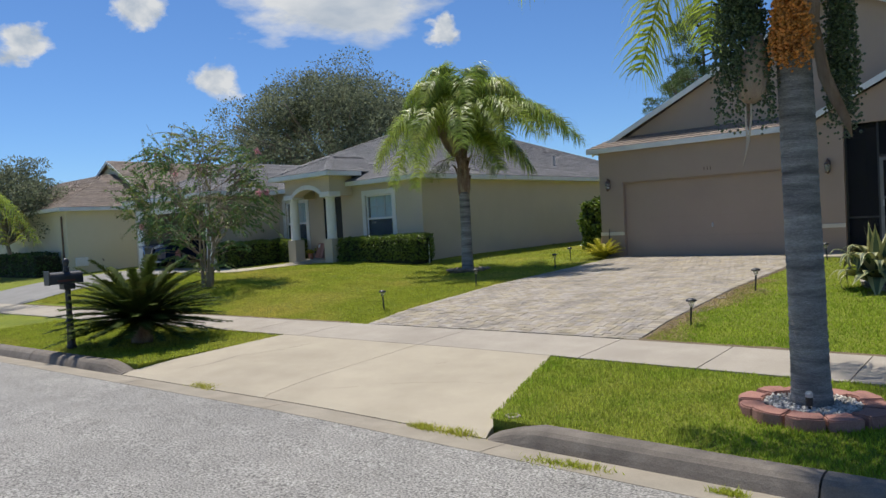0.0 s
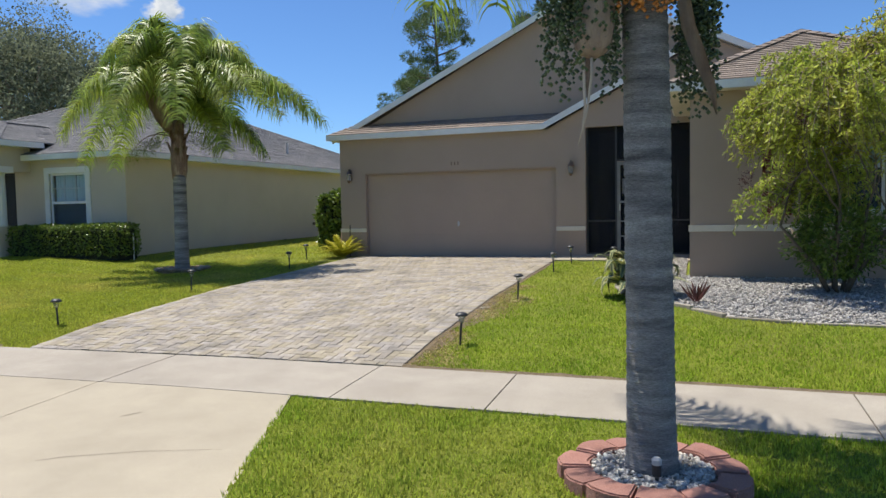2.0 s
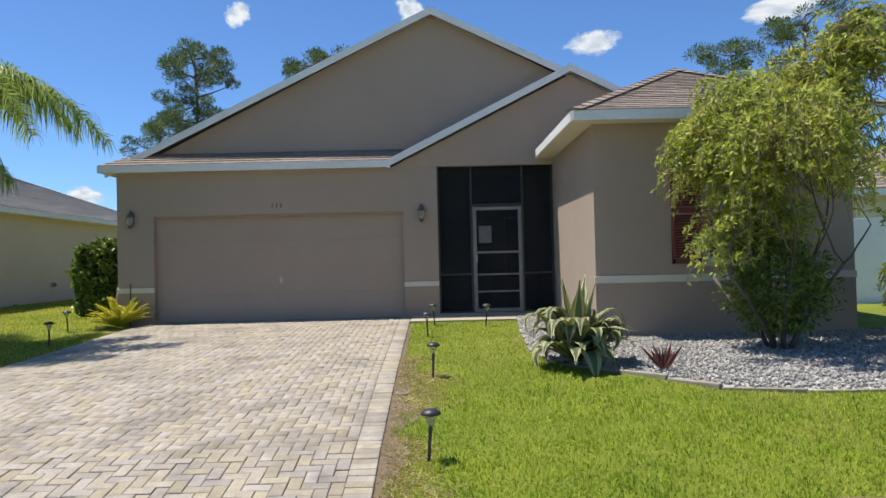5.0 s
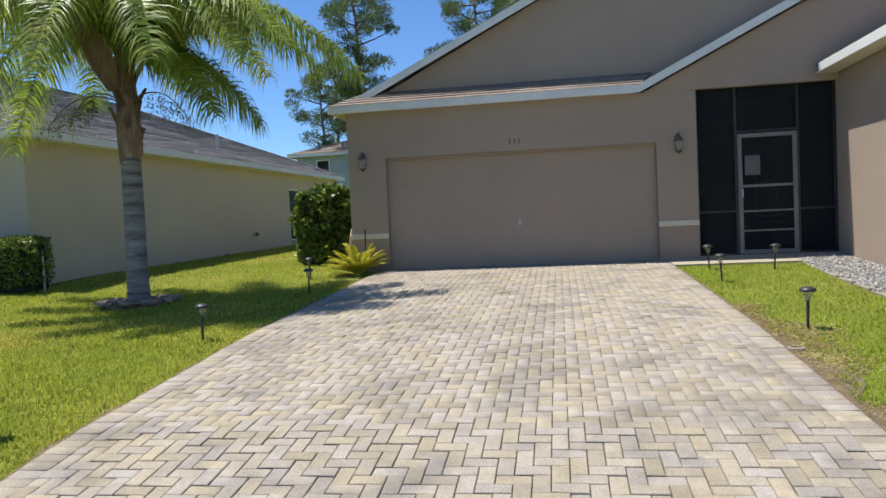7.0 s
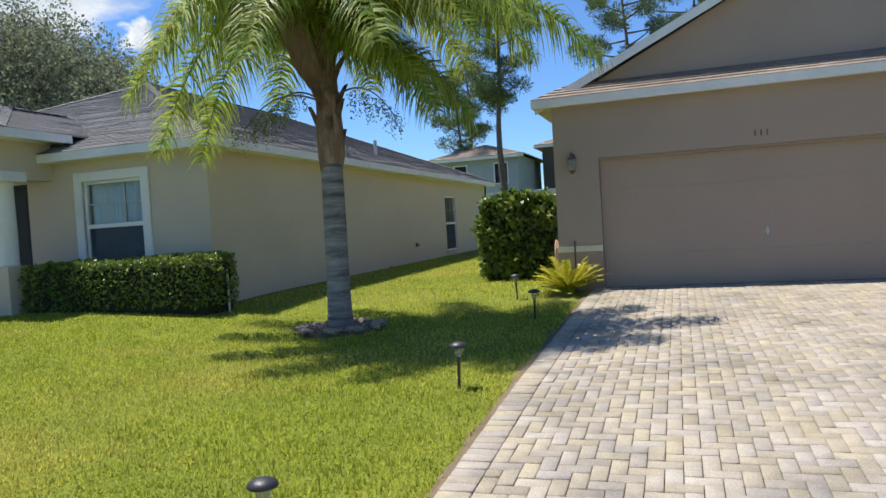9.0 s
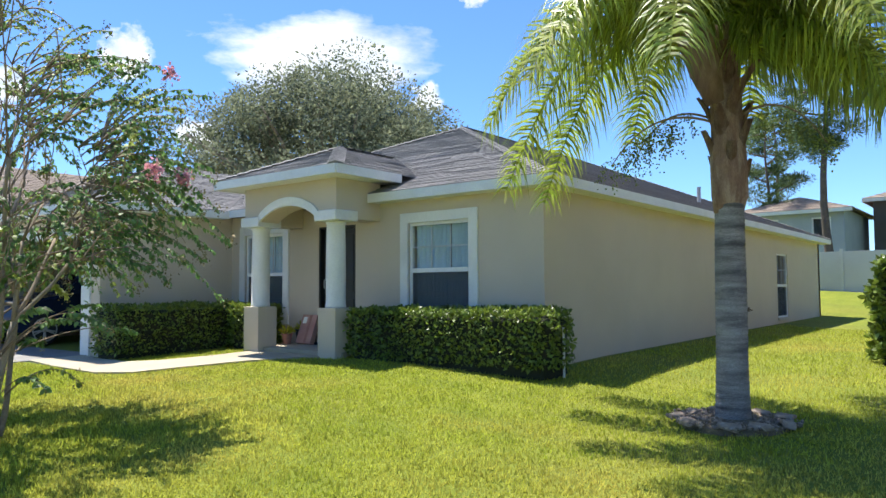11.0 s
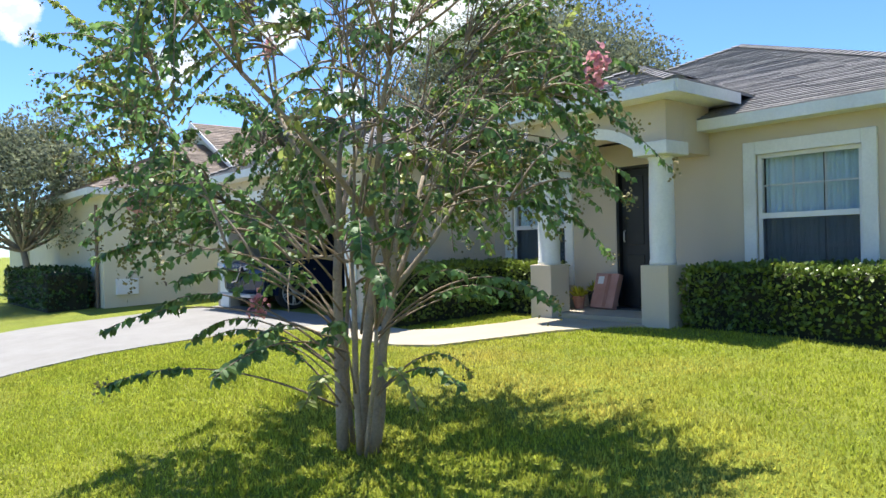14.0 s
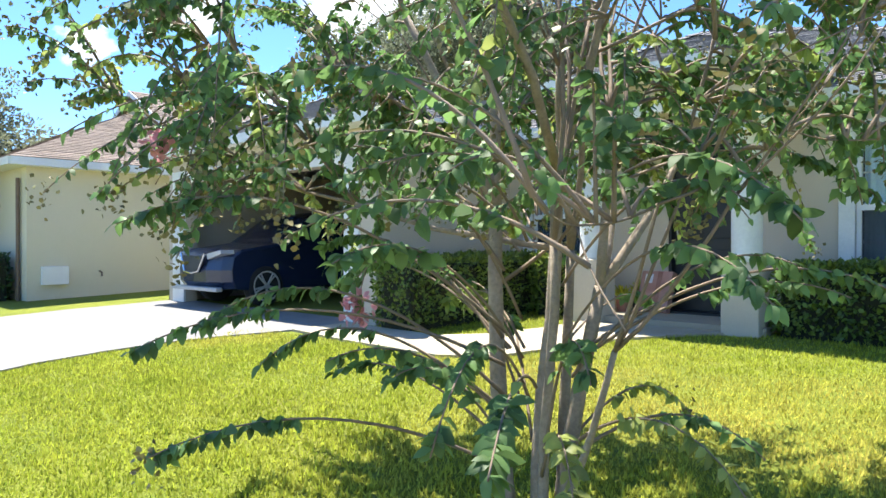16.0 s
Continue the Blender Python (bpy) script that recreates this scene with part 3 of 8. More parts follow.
def sash_window(parent, axis, at, u0, u1, z0, z1, face, surround=0.17, curtain=True, grid=True):
    """A single-hung window whose wall face lies at 'at'; face is -1 or +1, the way it looks along the other axis. Sizes are of the opening."""
    def bx(bm, ua, ub, za, zb, da, db, bev=0.0):
        lo, hi = sorted((at + face * da, at + face * db))
        if axis == "x":
            box(bm, ua, lo, za, ub, hi, zb, bev)
        else:
            box(bm, lo, ua, za, hi, ub, zb, bev)
    bm = bmesh.new()
    f = 0.05
    bx(bm, u0, u0 + f, z0, z1, -0.10, -0.03)
    bx(bm, u1 - f, u1, z0, z1, -0.10, -0.03)
    bx(bm, u0 + f, u1 - f, z1 - f, z1, -0.10, -0.03)
    bx(bm, u0 + f, u1 - f, z0, z0 + f, -0.10, -0.03)
    zm = (z0 + z1) / 2
    bx(bm, u0 + f, u1 - f, zm - 0.035, zm + 0.035, -0.095, -0.02)
    win = part("window", bm, M_WHITE, parent, "white single-hung sash window")
    for za, zb, d in ((z0 + f, zm - 0.035, 0.085), (zm + 0.035, z1 - f, 0.07)):
        bm = bmesh.new()
        bx(bm, u0 + f, u1 - f, za, zb, -d, -d + 0.006)
        p = part("pane", bm, M_GLASS, win, "dark reflecting window glass")
        p.visible_shadow = False
        if grid:
            bm = bmesh.new()
            n = 3
            for i in range(1, n):
                u = u0 + f + (u1 - u0 - 2 * f) * i / n
                bx(bm, u - 0.011, u + 0.011, za, zb, -d - 0.014, -d - 0.002)
            bx(bm, u0 + f, u1 - f, (za + zb) / 2 - 0.011, (za + zb) / 2 + 0.011, -d - 0.016, -d - 0.003)
            part("muntin", bm, M_WHITE, win)
    bm = bmesh.new()
    bx(bm, u0 + f, u1 - f, z0 + f, zm - 0.035, -0.052, -0.049)
    part("insect_screen", bm, M_WINSCREEN, win, "grey insect screen over the lower sash").visible_shadow = False
    if surround:
        bm = bmesh.new()
        s = surround
        bx(bm, u0 - s, u0, z0 - s, z1 + s, -0.02, 0.035, 0.006)
        bx(bm, u1, u1 + s, z0 - s, z1 + s, -0.02, 0.035, 0.006)
        bx(bm, u0, u1, z1, z1 + s, -0.02, 0.035, 0.006)
        bx(bm, u0, u1, z0 - s, z0, -0.02, 0.045, 0.006)
        part("surround", bm, M_TRIM, win, "raised white stucco band round the window")
    else:
        bm = bmesh.new()
        bx(bm, u0 - 0.05, u1 + 0.05, z0 - 0.07, z0, -0.05, 0.06, 0.008)
        part("sill", bm, M_STUCCO_B, win)
    if curtain:
        bm = bmesh.new()
        n = 40
        for a, b in ((u0 + f, u0 + (u1 - u0) * 0.60), (u0 + (u1 - u0) * 0.625, u1 - f)):
            pv = []
            for i in range(n + 1):
                u = a + (b - a) * i / n
                d = 0.16 + 0.028 * math.sin(i * 1.3) + 0.012 * math.sin(i * 3.1)
                o = at - face * d
                lo, hi = ((u, o, z0 + 0.02), (u, o, z1 - 0.02)) if axis == "x" else ((o, u, z0 + 0.02), (o, u, z1 - 0.02))
                pv.append((bm.verts.new(lo), bm.verts.new(hi)))
            for (p0, p1), (q0, q1) in zip(pv, pv[1:]):
                bm.faces.new((p0, q0, q1, p1))
        part("curtain", bm, M_CURTAIN_SKYTINT, win, "pale gathered curtains, tinted blue for the sky mirrored in the glass", smooth=True)
    # a board darkened in colour stands in for the unlit room
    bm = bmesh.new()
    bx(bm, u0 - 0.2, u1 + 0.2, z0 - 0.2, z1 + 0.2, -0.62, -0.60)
    part("room_back", bm, M_ROOM_SHADE, win, "board behind the glass, the room's dimness put into its colour")
    return win


def wall_part(name, material, parent, label, *args):
    bm = bmesh.new()
    wall(bm, *args, cells=True)
    weld(bm)
    # stretches parted by an opening are parts of their own
    left, first = set(bm.faces), None
    groups = []
    while left:
        todo, seen = [left.pop()], []
        while todo:
            f = todo.pop()
            seen.append(f)
            for e in f.edges:
                for g in e.link_faces:
                    if g in left:
                        left.discard(g)
                        todo.append(g)
        groups.append(seen)
    for seen in groups:
        piece, made = bmesh.new(), {}
        for f in seen:
            for v in f.verts:
                if v not in made:
                    made[v] = piece.verts.new(v.co)
            piece.faces.new([made[v] for v in f.verts])
        ob = part(name, piece, material, parent, label)
        first = first or ob
    bm.free()
    return first


def board(name, parent, p, q, w, h, label="", material=None):
    bm = bmesh.new()
    beam(bm, p, q, w, h)
    return part(name, bm, material or M_TRIM, parent, label)


def slab_part(name, parent, pts, t, material, label=""):
    bm = bmesh.new()
    quad_slab(bm, pts, t)
    return part(name, bm, material, parent, label)


# ---- taupe house ----
AY, AL = 19.2, -9.8
WX0, WX1, WY = -1.22, 2.69, 15.75
house_a = thing("house", (-3.6, 24, 1.06), "single-storey taupe stucco house with brown shingles, double garage and gabled front", "house")
wall_part("wall", M_STUCCO_A, house_a, "smooth taupe stucco", "x", AY, 0.22, AL, WX0, 0.85, 4.03, [(-9.09, -4.21, 0.5, 3.16), (-3.53, WX0, 1.12, 4.2)])
wall_part("wall", M_STUCCO_A, house_a, "smooth taupe stucco", "y", AL, 0.22, AY + 0.22, 34, 0.85, 4.03)
wall_part("wall", M_STUCCO_A, house_a, "smooth taupe stucco", "y", 2.69, -0.22, 19.2, 34, 0.85, 4.0)
wall_part("wall", M_STUCCO_A, house_a, "smooth taupe stucco", "x", 34, -0.22, AL, 2.69, 0.85, 4.2)
wall_part("wing_wall", M_STUCCO_A, house_a, "", "x", WY, 0.22, WX0 + 0.22, WX1, 0.85, 4.14, [(0.47, 1.75, 2.05, 3.55)])
wall_part("wing_wall", M_STUCCO_A, house_a, "", "y", WX0, 0.22, WY, 21.9, 0.85, 4.14)
wall_part("wing_wall", M_STUCCO_A, house_a, "", "y", WX1, -0.22, WY + 0.22, 19.2, 0.85, 4.14)
# lower gable over the entry, in the plane of the garage wall
bm = bmesh.new()
prism(bm, [(-4.4, 4.032), (WX0 + 0.0, 4.032), (WX0 + 0.0, 5.6), (-0.86, 5.79), (-4.4, 4.04)], "y", AY + 0.001, AY + 0.22)
prism(bm, [(WX0, 4.145), (2.6, 4.145), (-0.86, 5.79), (WX0, 5.6)], "y", AY + 0.002, AY + 0.22)
part("entry_gable", bm, M_STUCCO_A, house_a)
bm = bmesh.new()
prism(bm, [(-9.35, 4.2), (2.2, 4.2), (2.2, 4.3), (-3.58, 7.2), (-9.35, 4.32)], "y", 19.62, 19.8)
part("main_gable", bm, M_STUCCO_A, house_a, "broad grey-taupe stucco gable")
for x0, x1, z0, z1, y in ((AL - 0.02, -9.09, 1.675, 1.77, AY), (-4.21, -3.53, 1.675, 1.77, AY)):
    bm = bmesh.new()
    box(bm, x0, y - 0.025, z0, x1, y + 0.01, z1, 0.004)
    part("band_trim", bm, M_BAND, house_a, "cream stucco band")
bm = bmesh.new()
box(bm, WX0 - 0.025, WY - 0.025, 1.755, WX1 + 0.02, WY + 0.01, 1.865, 0.004)
part("band_trim", bm, M_BAND, house_a, "cream stucco band")
bm = bmesh.new()
box(bm, WX0 - 0.006, WY - 0.006, 0.85, WX1 + 0.006, WY + 0.01, 1.755)
part("base_course", bm, M_STUCCO_A2, house_a, "slightly browner stucco below the band")
for x0, x1 in ((AL - 0.006, -9.09), (-4.21, -3.53)):
    bm = bmesh.new()
    box(bm, x0, AY - 0.006, 0.85, x1, AY + 0.01, 1.675)
    part("base_course", bm, M_STUCCO_A2, house_a, "slightly browner stucco below the band")
# roofs: main gable roof, pent roof over the garage door, entry gable roof, wing hip
Z0 = 4.16
roof(house_a, [((-10.1, 34.3, Z0 - 0.1), (-10.1, 19.42, Z0 - 0.1), (-3.58, 19.42, 7.26), (-3.58, 34.3, 7.26)),
               ((2.94, 19.42, Z0 - 0.1), (2.94, 34.3, Z0 - 0.1), (-3.58, 34.3, 7.26), (-3.58, 19.42, 7.26))], M_SHINGLE_A, "brown asphalt shingles")
roof(house_a, [((-10.1, 19.06, Z0), (-4.45, 19.06, Z0), (-4.2, 19.62, Z0 + 0.29), (-9.55, 19.62, Z0 + 0.29))], M_SHINGLE_A, "", "pent_roof")
roof(house_a, [((-4.48, 22.3, 4.14), (-4.48, 19.06, 4.14), (-0.86, 19.06, 5.94), (-0.86, 22.3, 5.94)),
               ((2.76, 19.06, 4.14), (2.76, 22.3, 4.14), (-0.86, 22.3, 5.94), (-0.86, 19.06, 5.94))], M_SHINGLE_A, "", "entry_roof")
ex0, ex1, ey, ez = WX0 - 0.35, WX1 + 0.35, WY - 0.36, 4.29
hx, hy, hz = (ex0 + ex1) / 2, ey + (ex1 - ex0) / 2, 4.29 + (ex1 - ex0) / 4
roof(house_a, [((ex0, ey, ez), (ex1, ey, ez), (hx, hy, hz)), ((ex0, 21.0, ez), (ex0, ey, ez), (hx, hy, hz), (hx, 21.0, hz)), ((ex1, ey, ez), (ex1, 21.0, ez), (hx, 21.0, hz), (hx, hy, hz))], M_SHINGLE_A, "", "wing_roof")
ridge_caps(house_a, M_SHINGLE_A, ((ex0, ey, ez), (hx, hy, hz)), ((ex1, ey, ez), (hx, hy, hz)), ((hx, hy, hz), (hx, 21.0, hz)))
# fascias and soffits
board("fascia", house_a, (-10.1, 19.06, 4.02), (-4.48, 19.06, 4.02), 0.03, 0.135, "white painted fascia, lightly soiled")
for x0, x1, y, za, zb in ((-10.1, -3.58, 19.40, 3.97, 7.12), (-4.48, -0.86, 19.045, 4.02, 5.82)):
    board("rake_fascia", house_a, (x0, y, za), (x1, y, zb), 0.03, 0.145)
    board("rake_fascia", house_a, (2 * x1 - x0, y, za), (x1, y, zb), -0.03, 0.145)
board("fascia", house_a, (ex0, ey, ez - 0.15), (ex1, ey, ez - 0.15), 0.03, 0.14)
board("fascia", house_a, (ex0, 19.0, ez - 0.15), (ex0, ey, ez - 0.15), 0.03, 0.14)
board("fascia", house_a, (ex1, ey, ez - 0.15), (ex1, 19.0, ez - 0.15), 0.03, 0.14)
slab_part("soffit", house_a, [(ex0, ey, ez - 0.145), (ex1, ey, ez - 0.145), (ex1, WY, ez - 0.145), (ex0, WY, ez - 0.145)], 0.02, M_BAND)
slab_part("soffit", house_a, [(ex0, WY, ez - 0.145), (WX0, WY, ez - 0.145), (WX0, 19.2, ez - 0.145), (ex0, 19.2, ez - 0.145)], 0.02, M_BAND)
slab_part("soffit", house_a, [(-10.1, 19.07, 4.03), (-4.6, 19.07, 4.03), (-4.6, 19.2, 4.03), (-10.1, 19.2, 4.03)], 0.02, M_BAND)
slab_part("soffit", house_a, [(-10.1, 19.2, 4.03), (-9.8, 19.2, 4.03), (-9.8, 34, 4.03), (-10.1, 34, 4.03)], 0.02, M_BAND)
# garage door
bm = bmesh.new()
box(bm, -9.15, 19.36, 1.0, -4.15, 19.40, 3.2)
gd = part("garage_door", bm, M_DOOR_A, house_a, "wide taupe sectional garage door, closed")
zz = [1.075, 1.60, 2.12, 2.64, 3.155]
for a, b in zip(zz, zz[1:]):
    bm = bmesh.new()
    box(bm, -9.085, 19.325, a + 0.0006, -4.215, 19.362, b - 0.0006, 0.0012)
    part("panel", bm, M_DOOR_A, gd)
bm = bmesh.new()
box(bm, -6.665, 19.29, 1.80, -6.635, 19.32, 1.93, 0.006)
box(bm, -6.68, 19.315, 1.83, -6.62, 19.327, 1.90, 0.003)
part("handle", bm, M_ALU, gd, "small steel pull handle")
bm = bmesh.new()
box(bm, -9.09, 19.27, 1.05, -4.21, 19.33, 1.078, 0.005)
part("weather_strip", bm, M_DARK, gd, "dark rubber strip")
bm = bmesh.new()
box(bm, -9.09, 19.24, 3.115, -4.21, 19.325, 3.16, 0.006)
part("head_trim", bm, M_STUCCO_A2, gd)
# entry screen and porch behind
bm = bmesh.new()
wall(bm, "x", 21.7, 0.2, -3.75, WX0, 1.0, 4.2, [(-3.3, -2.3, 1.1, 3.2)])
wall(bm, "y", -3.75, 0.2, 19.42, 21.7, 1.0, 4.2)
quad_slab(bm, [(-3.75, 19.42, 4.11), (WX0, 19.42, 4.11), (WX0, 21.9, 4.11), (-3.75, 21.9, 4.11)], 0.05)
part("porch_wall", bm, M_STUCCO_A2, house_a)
bm = bmesh.new()
box(bm, -3.6, 19.3, 0.9, WX0, 21.75, 1.12)
part("porch_slab", bm, M_CONCRETE, house_a)
bm = bmesh.new()
box(bm, -3.28, 21.72, 1.12, -2.32, 21.78, 3.18)
part("front_door", bm, M_BLACKDOOR, house_a, "dark front door in the screened porch")
# window filled with the dark colour of an unlit room
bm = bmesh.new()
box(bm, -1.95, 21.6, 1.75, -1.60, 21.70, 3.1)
pw = part("porch_window", bm, M_ROOM_SHADE, house_a)
bm = bmesh.new()
for a, b, c, d in ((-1.99, -1.95, 1.71, 3.14), (-1.60, -1.56, 1.71, 3.14), (-1.95, -1.60, 3.10, 3.14), (-1.95, -1.60, 1.71, 1.75), (-1.95, -1.60, 2.40, 2.44)):
    box(bm, a, 21.57, c, b, 21.69, d)
part("frame", bm, M_WHITE, pw, "white narrow window frame")
bm = bmesh.new()
SY = 19.33
for x in (-3.51, -2.86, -1.84, -1.25):
    box(bm, x - 0.02, SY, 1.12, x + 0.02, SY + 0.045, 4.10)
for z in (1.12, 4.07):
    box(bm, -3.53, SY + 0.002, z, WX0, SY + 0.043, z + 0.035)
for a, b in ((-3.49, -2.88), (-1.82, -1.27)):
    box(bm, a, SY + 0.002, 1.87, b, SY + 0.043, 1.905)
box(bm, -2.84, SY + 0.002, 3.24, -1.86, SY + 0.043, 3.28)
sc = part("screen_frame", bm, M_DARK, house_a, "dark bronze aluminium screen frame")
for a, b, c, d in ((-3.49, -2.88, 1.155, 1.87), (-3.49, -2.88, 1.905, 4.07), (-1.82, -1.27, 1.155, 1.87), (-1.82, -1.27, 1.905, 4.07), (-2.84, -1.86, 3.28, 4.07)):
    bm = bmesh.new()
    box(bm, a, SY + 0.02, c, b, SY + 0.024, d)
    part("screen", bm, M_SCREEN, sc, "dark insect mesh")
bm = bmesh.new()
for a, b, c, d in ((-2.835, -2.765, 1.13, 3.22), (-1.935, -1.865, 1.13, 3.22), (-2.765, -1.935, 3.15, 3.22), (-2.765, -1.935, 1.13, 1.20), (-2.765, -1.935, 2.29, 2.335), (-2.765, -1.935, 1.86, 1.89), (-2.765, -1.935, 1.52, 1.55)):
    box(bm, a, SY - 0.02, c, b, SY + 0.02, d, 0.004)
sd = part("screen_door", bm, M_SCREENFRAME, house_a, "grey aluminium screen door, closed")
for c, d in ((1.20, 1.52), (1.55, 1.86), (1.89, 2.29), (2.335, 3.15)):
    bm = bmesh.new()
    box(bm, -2.765, SY, c, -1.935, SY + 0.004, d)
    part("screen", bm, M_SCREEN, sd)
bm = bmesh.new()
box(bm, -2.79, SY - 0.05, 2.12, -2.76, SY - 0.02, 2.26, 0.004)
part("handle", bm, M_ALU, sd)
bm = bmesh.new()
box(bm, -2.72, SY - 0.012, 2.50, -2.47, SY - 0.006, 2.84)
tagged(part("paper_notice", bm, M_PAPER, None), "pale paper notice fixed to the screen door", "notice")
sash_window(house_a, "x", WY, 0.47, 1.75, 2.05, 3.55, -1, 0.0, True, True)

# ---- beige house ----
BY, BR = 17.8, -15.3
house_b = thing("house", (-21, 25, 1.2), "single-storey beige stucco house with grey hip roof and arched porch", "house")
wall_part("wall", M_STUCCO_B, house_b, "smooth beige stucco", "x", BY, 0.22, -22.9, BR, 0.8, 3.80, [(-22.43, -21.2, 1.78, 3.40), (-17.93, -16.65, 1.79, 3.39), (-20.18, -19.2, 1.2, 3.45)])
wall_part("wall", M_STUCCO_B, house_b, "smooth beige stucco", "y", BR, -0.22, BY + 0.22, 36.2, 0.7, 3.80, [(30.65, 31.85, 1.42, 3.26)])
wall_part("wall", M_STUCCO_B, house_b, "smooth beige stucco", "x", 36.2, -0.22, -27.0, BR, 0.8, 3.8)
wall_part("wall", M_STUCCO_B, house_b, "smooth beige stucco", "y", -27.0, 0.22, 21.0, 36.0, 0.8, 3.8)
wall_part("garage_wall", M_STUCCO_B, house_b, "", "y", -22.9, -0.22, 15.0, BY, 0.8, 3.8)
wall_part("garage_wall", M_STUCCO_B, house_b, "", "x", 15.0, 0.22, -28.9, -23.12, 0.8, 3.8, [(-28.25, -23.55, 0.7, 3.28)])
wall_part("garage_wall", M_STUCCO_B, house_b, "", "y", -28.9, 0.22, 15.22, 21.5, 0.8, 3.8)
# garage walls and ceiling carry the indoor shade in their colour
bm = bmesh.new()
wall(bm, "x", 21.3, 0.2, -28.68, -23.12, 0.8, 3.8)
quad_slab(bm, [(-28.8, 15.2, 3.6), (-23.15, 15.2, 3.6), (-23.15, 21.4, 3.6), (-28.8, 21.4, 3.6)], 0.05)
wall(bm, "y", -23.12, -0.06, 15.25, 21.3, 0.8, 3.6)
part("garage_inside", bm, M_ROOM_SHADE, house_b, "inside of the open garage, its dimness put into the colour")
bm = bmesh.new()
for a, b in ((-23.55, -23.22), (-28.7, -28.25)):
    box(bm, a, 14.965, 1.0, b, 15.01, 3.28, 0.006)
box(bm, -28.7, 14.96, 3.28, -23.22, 15.01, 3.5, 0.006)
part("garage_surround", bm, M_TRIM, house_b, "raised white band round the open garage doorway")
S = 0.42
bx0, bx1, by0, by1, bz = -27.35, -15.0, 17.5, 36.5, 3.92
rx, rz = (bx0 + bx1) / 2, 3.92 + S * (bx1 - bx0) / 2
ry0, ry1 = by0 + (bx1 - bx0) / 2, by1 - (bx1 - bx0) / 2
roof(house_b, [((bx0, by0, bz), (bx1, by0, bz), (rx, ry0, rz)), ((bx1, by0, bz), (bx1, by1, bz), (rx, ry1, rz), (rx, ry0, rz)),
               ((bx0, by1, bz), (bx0, by0, bz), (rx, ry0, rz), (rx, ry1, rz)), ((bx1, by1, bz), (bx0, by1, bz), (rx, ry1, rz))], M_SHINGLE_B, "weathered grey asphalt shingles")
gx0, gx1, gy0 = -29.2, -22.58, 14.65
gm, gz = (gx0 + gx1) / 2, 3.90 + S * (gx1 - gx0) / 2
roof(house_b, [((gx0, gy0, 3.90), (gx1, gy0, 3.90), (gm, gy0 + (gx1 - gx0) / 2, gz)), ((gx1, gy0, 3.90), (gx1, 23, 3.90), (gm, 23, gz), (gm, gy0 + (gx1 - gx0) / 2, gz)),
               ((gx0, 23, 3.90), (gx0, gy0, 3.90), (gm, gy0 + (gx1 - gx0) / 2, gz), (gm, 23, gz))], M_SHINGLE_B, "", "garage_roof")
px0, px1, py0, pz = -21.42, -18.2, 16.38, 4.27
pm = (px0 + px1) / 2
pr = pz + S * (px1 - px0) / 2
roof(house_b, [((px0, py0, pz), (px1, py0, pz), (pm, py0 + 1.61, pr)), ((px1, py0, pz), (px1, 18.4, pz), (pm, 19.6, pr), (pm, py0 + 1.61, pr)), ((px0, 18.4, pz), (px0, py0, pz), (pm, py0 + 1.61, pr), (pm, 19.6, pr))], M_SHINGLE_B, "", "porch_roof")
ridge_caps(house_b, M_SHINGLE_B, ((bx1, by0, bz), (rx, ry0, rz)), ((bx0, by0, bz), (rx, ry0, rz)), ((rx, ry0, rz), (rx, ry1, rz)), ((bx1, by1, bz), (rx, ry1, rz)),
           ((px0, py0, pz), (pm, py0 + 1.61, pr)), ((px1, py0, pz), (pm, py0 + 1.61, pr)), ((pm, py0 + 1.61, pr), (pm, 19.5, pr)),
           ((gx0, gy0, 3.90), (gm, gy0 + (gx1 - gx0) / 2, gz)), ((gx1, gy0, 3.90), (gm, gy0 + (gx1 - gx0) / 2, gz)))
board("fascia", house_b, (-18.58, by0, bz - 0.16), (bx1, by0, bz - 0.16), 0.03, 0.15)
board("fascia", house_b, (gx1, by0, bz - 0.16), (-21.04, by0, bz - 0.16), 0.03, 0.15)
board("fascia", house_b, (bx1, by0, bz - 0.16), (bx1, by1, bz - 0.16), 0.03, 0.15)
board("fascia", house_b, (gx0, gy0, 3.74), (gx1, gy0, 3.74), 0.03, 0.15)
board("fascia", house_b, (gx1, gy0, 3.74), (gx1, by0, 3.74), 0.03, 0.15)
board("fascia", house_b, (gx0, 20, 3.74), (gx0, gy0, 3.74), 0.03, 0.15)
board("porch_fascia", house_b, (px0, py0, pz - 0.16), (px1, py0, pz - 0.16), 0.03, 0.15)
board("porch_fascia", house_b, (px1, py0, pz - 0.16), (px1, 17.9, pz - 0.16), 0.03, 0.15)
board("porch_fascia", house_b, (px0, 17.9, pz - 0.16), (px0, py0, pz - 0.16), 0.03, 0.15)
slab_part("soffit", house_b, [(-18.58, by0, 3.765), (bx1, by0, 3.765), (bx1, BY, 3.765), (-18.58, BY, 3.765)], 0.02, M_TRIM)
slab_part("soffit", house_b, [(BR, BY, 3.765), (bx1, BY, 3.765), (bx1, by1, 3.765), (BR, by1, 3.765)], 0.02, M_TRIM)
slab_part("soffit", house_b, [(px0, py0, pz - 0.15), (px1, py0, pz - 0.15), (px1, 17.9, pz - 0.15), (px0, 17.9, pz - 0.15)], 0.02, M_TRIM)
slab_part("soffit", house_b, [(gx0, gy0, 3.745), (gx1, gy0, 3.745), (gx1, 15.0, 3.745), (gx0, 15.0, 3.745)], 0.02, M_TRIM)
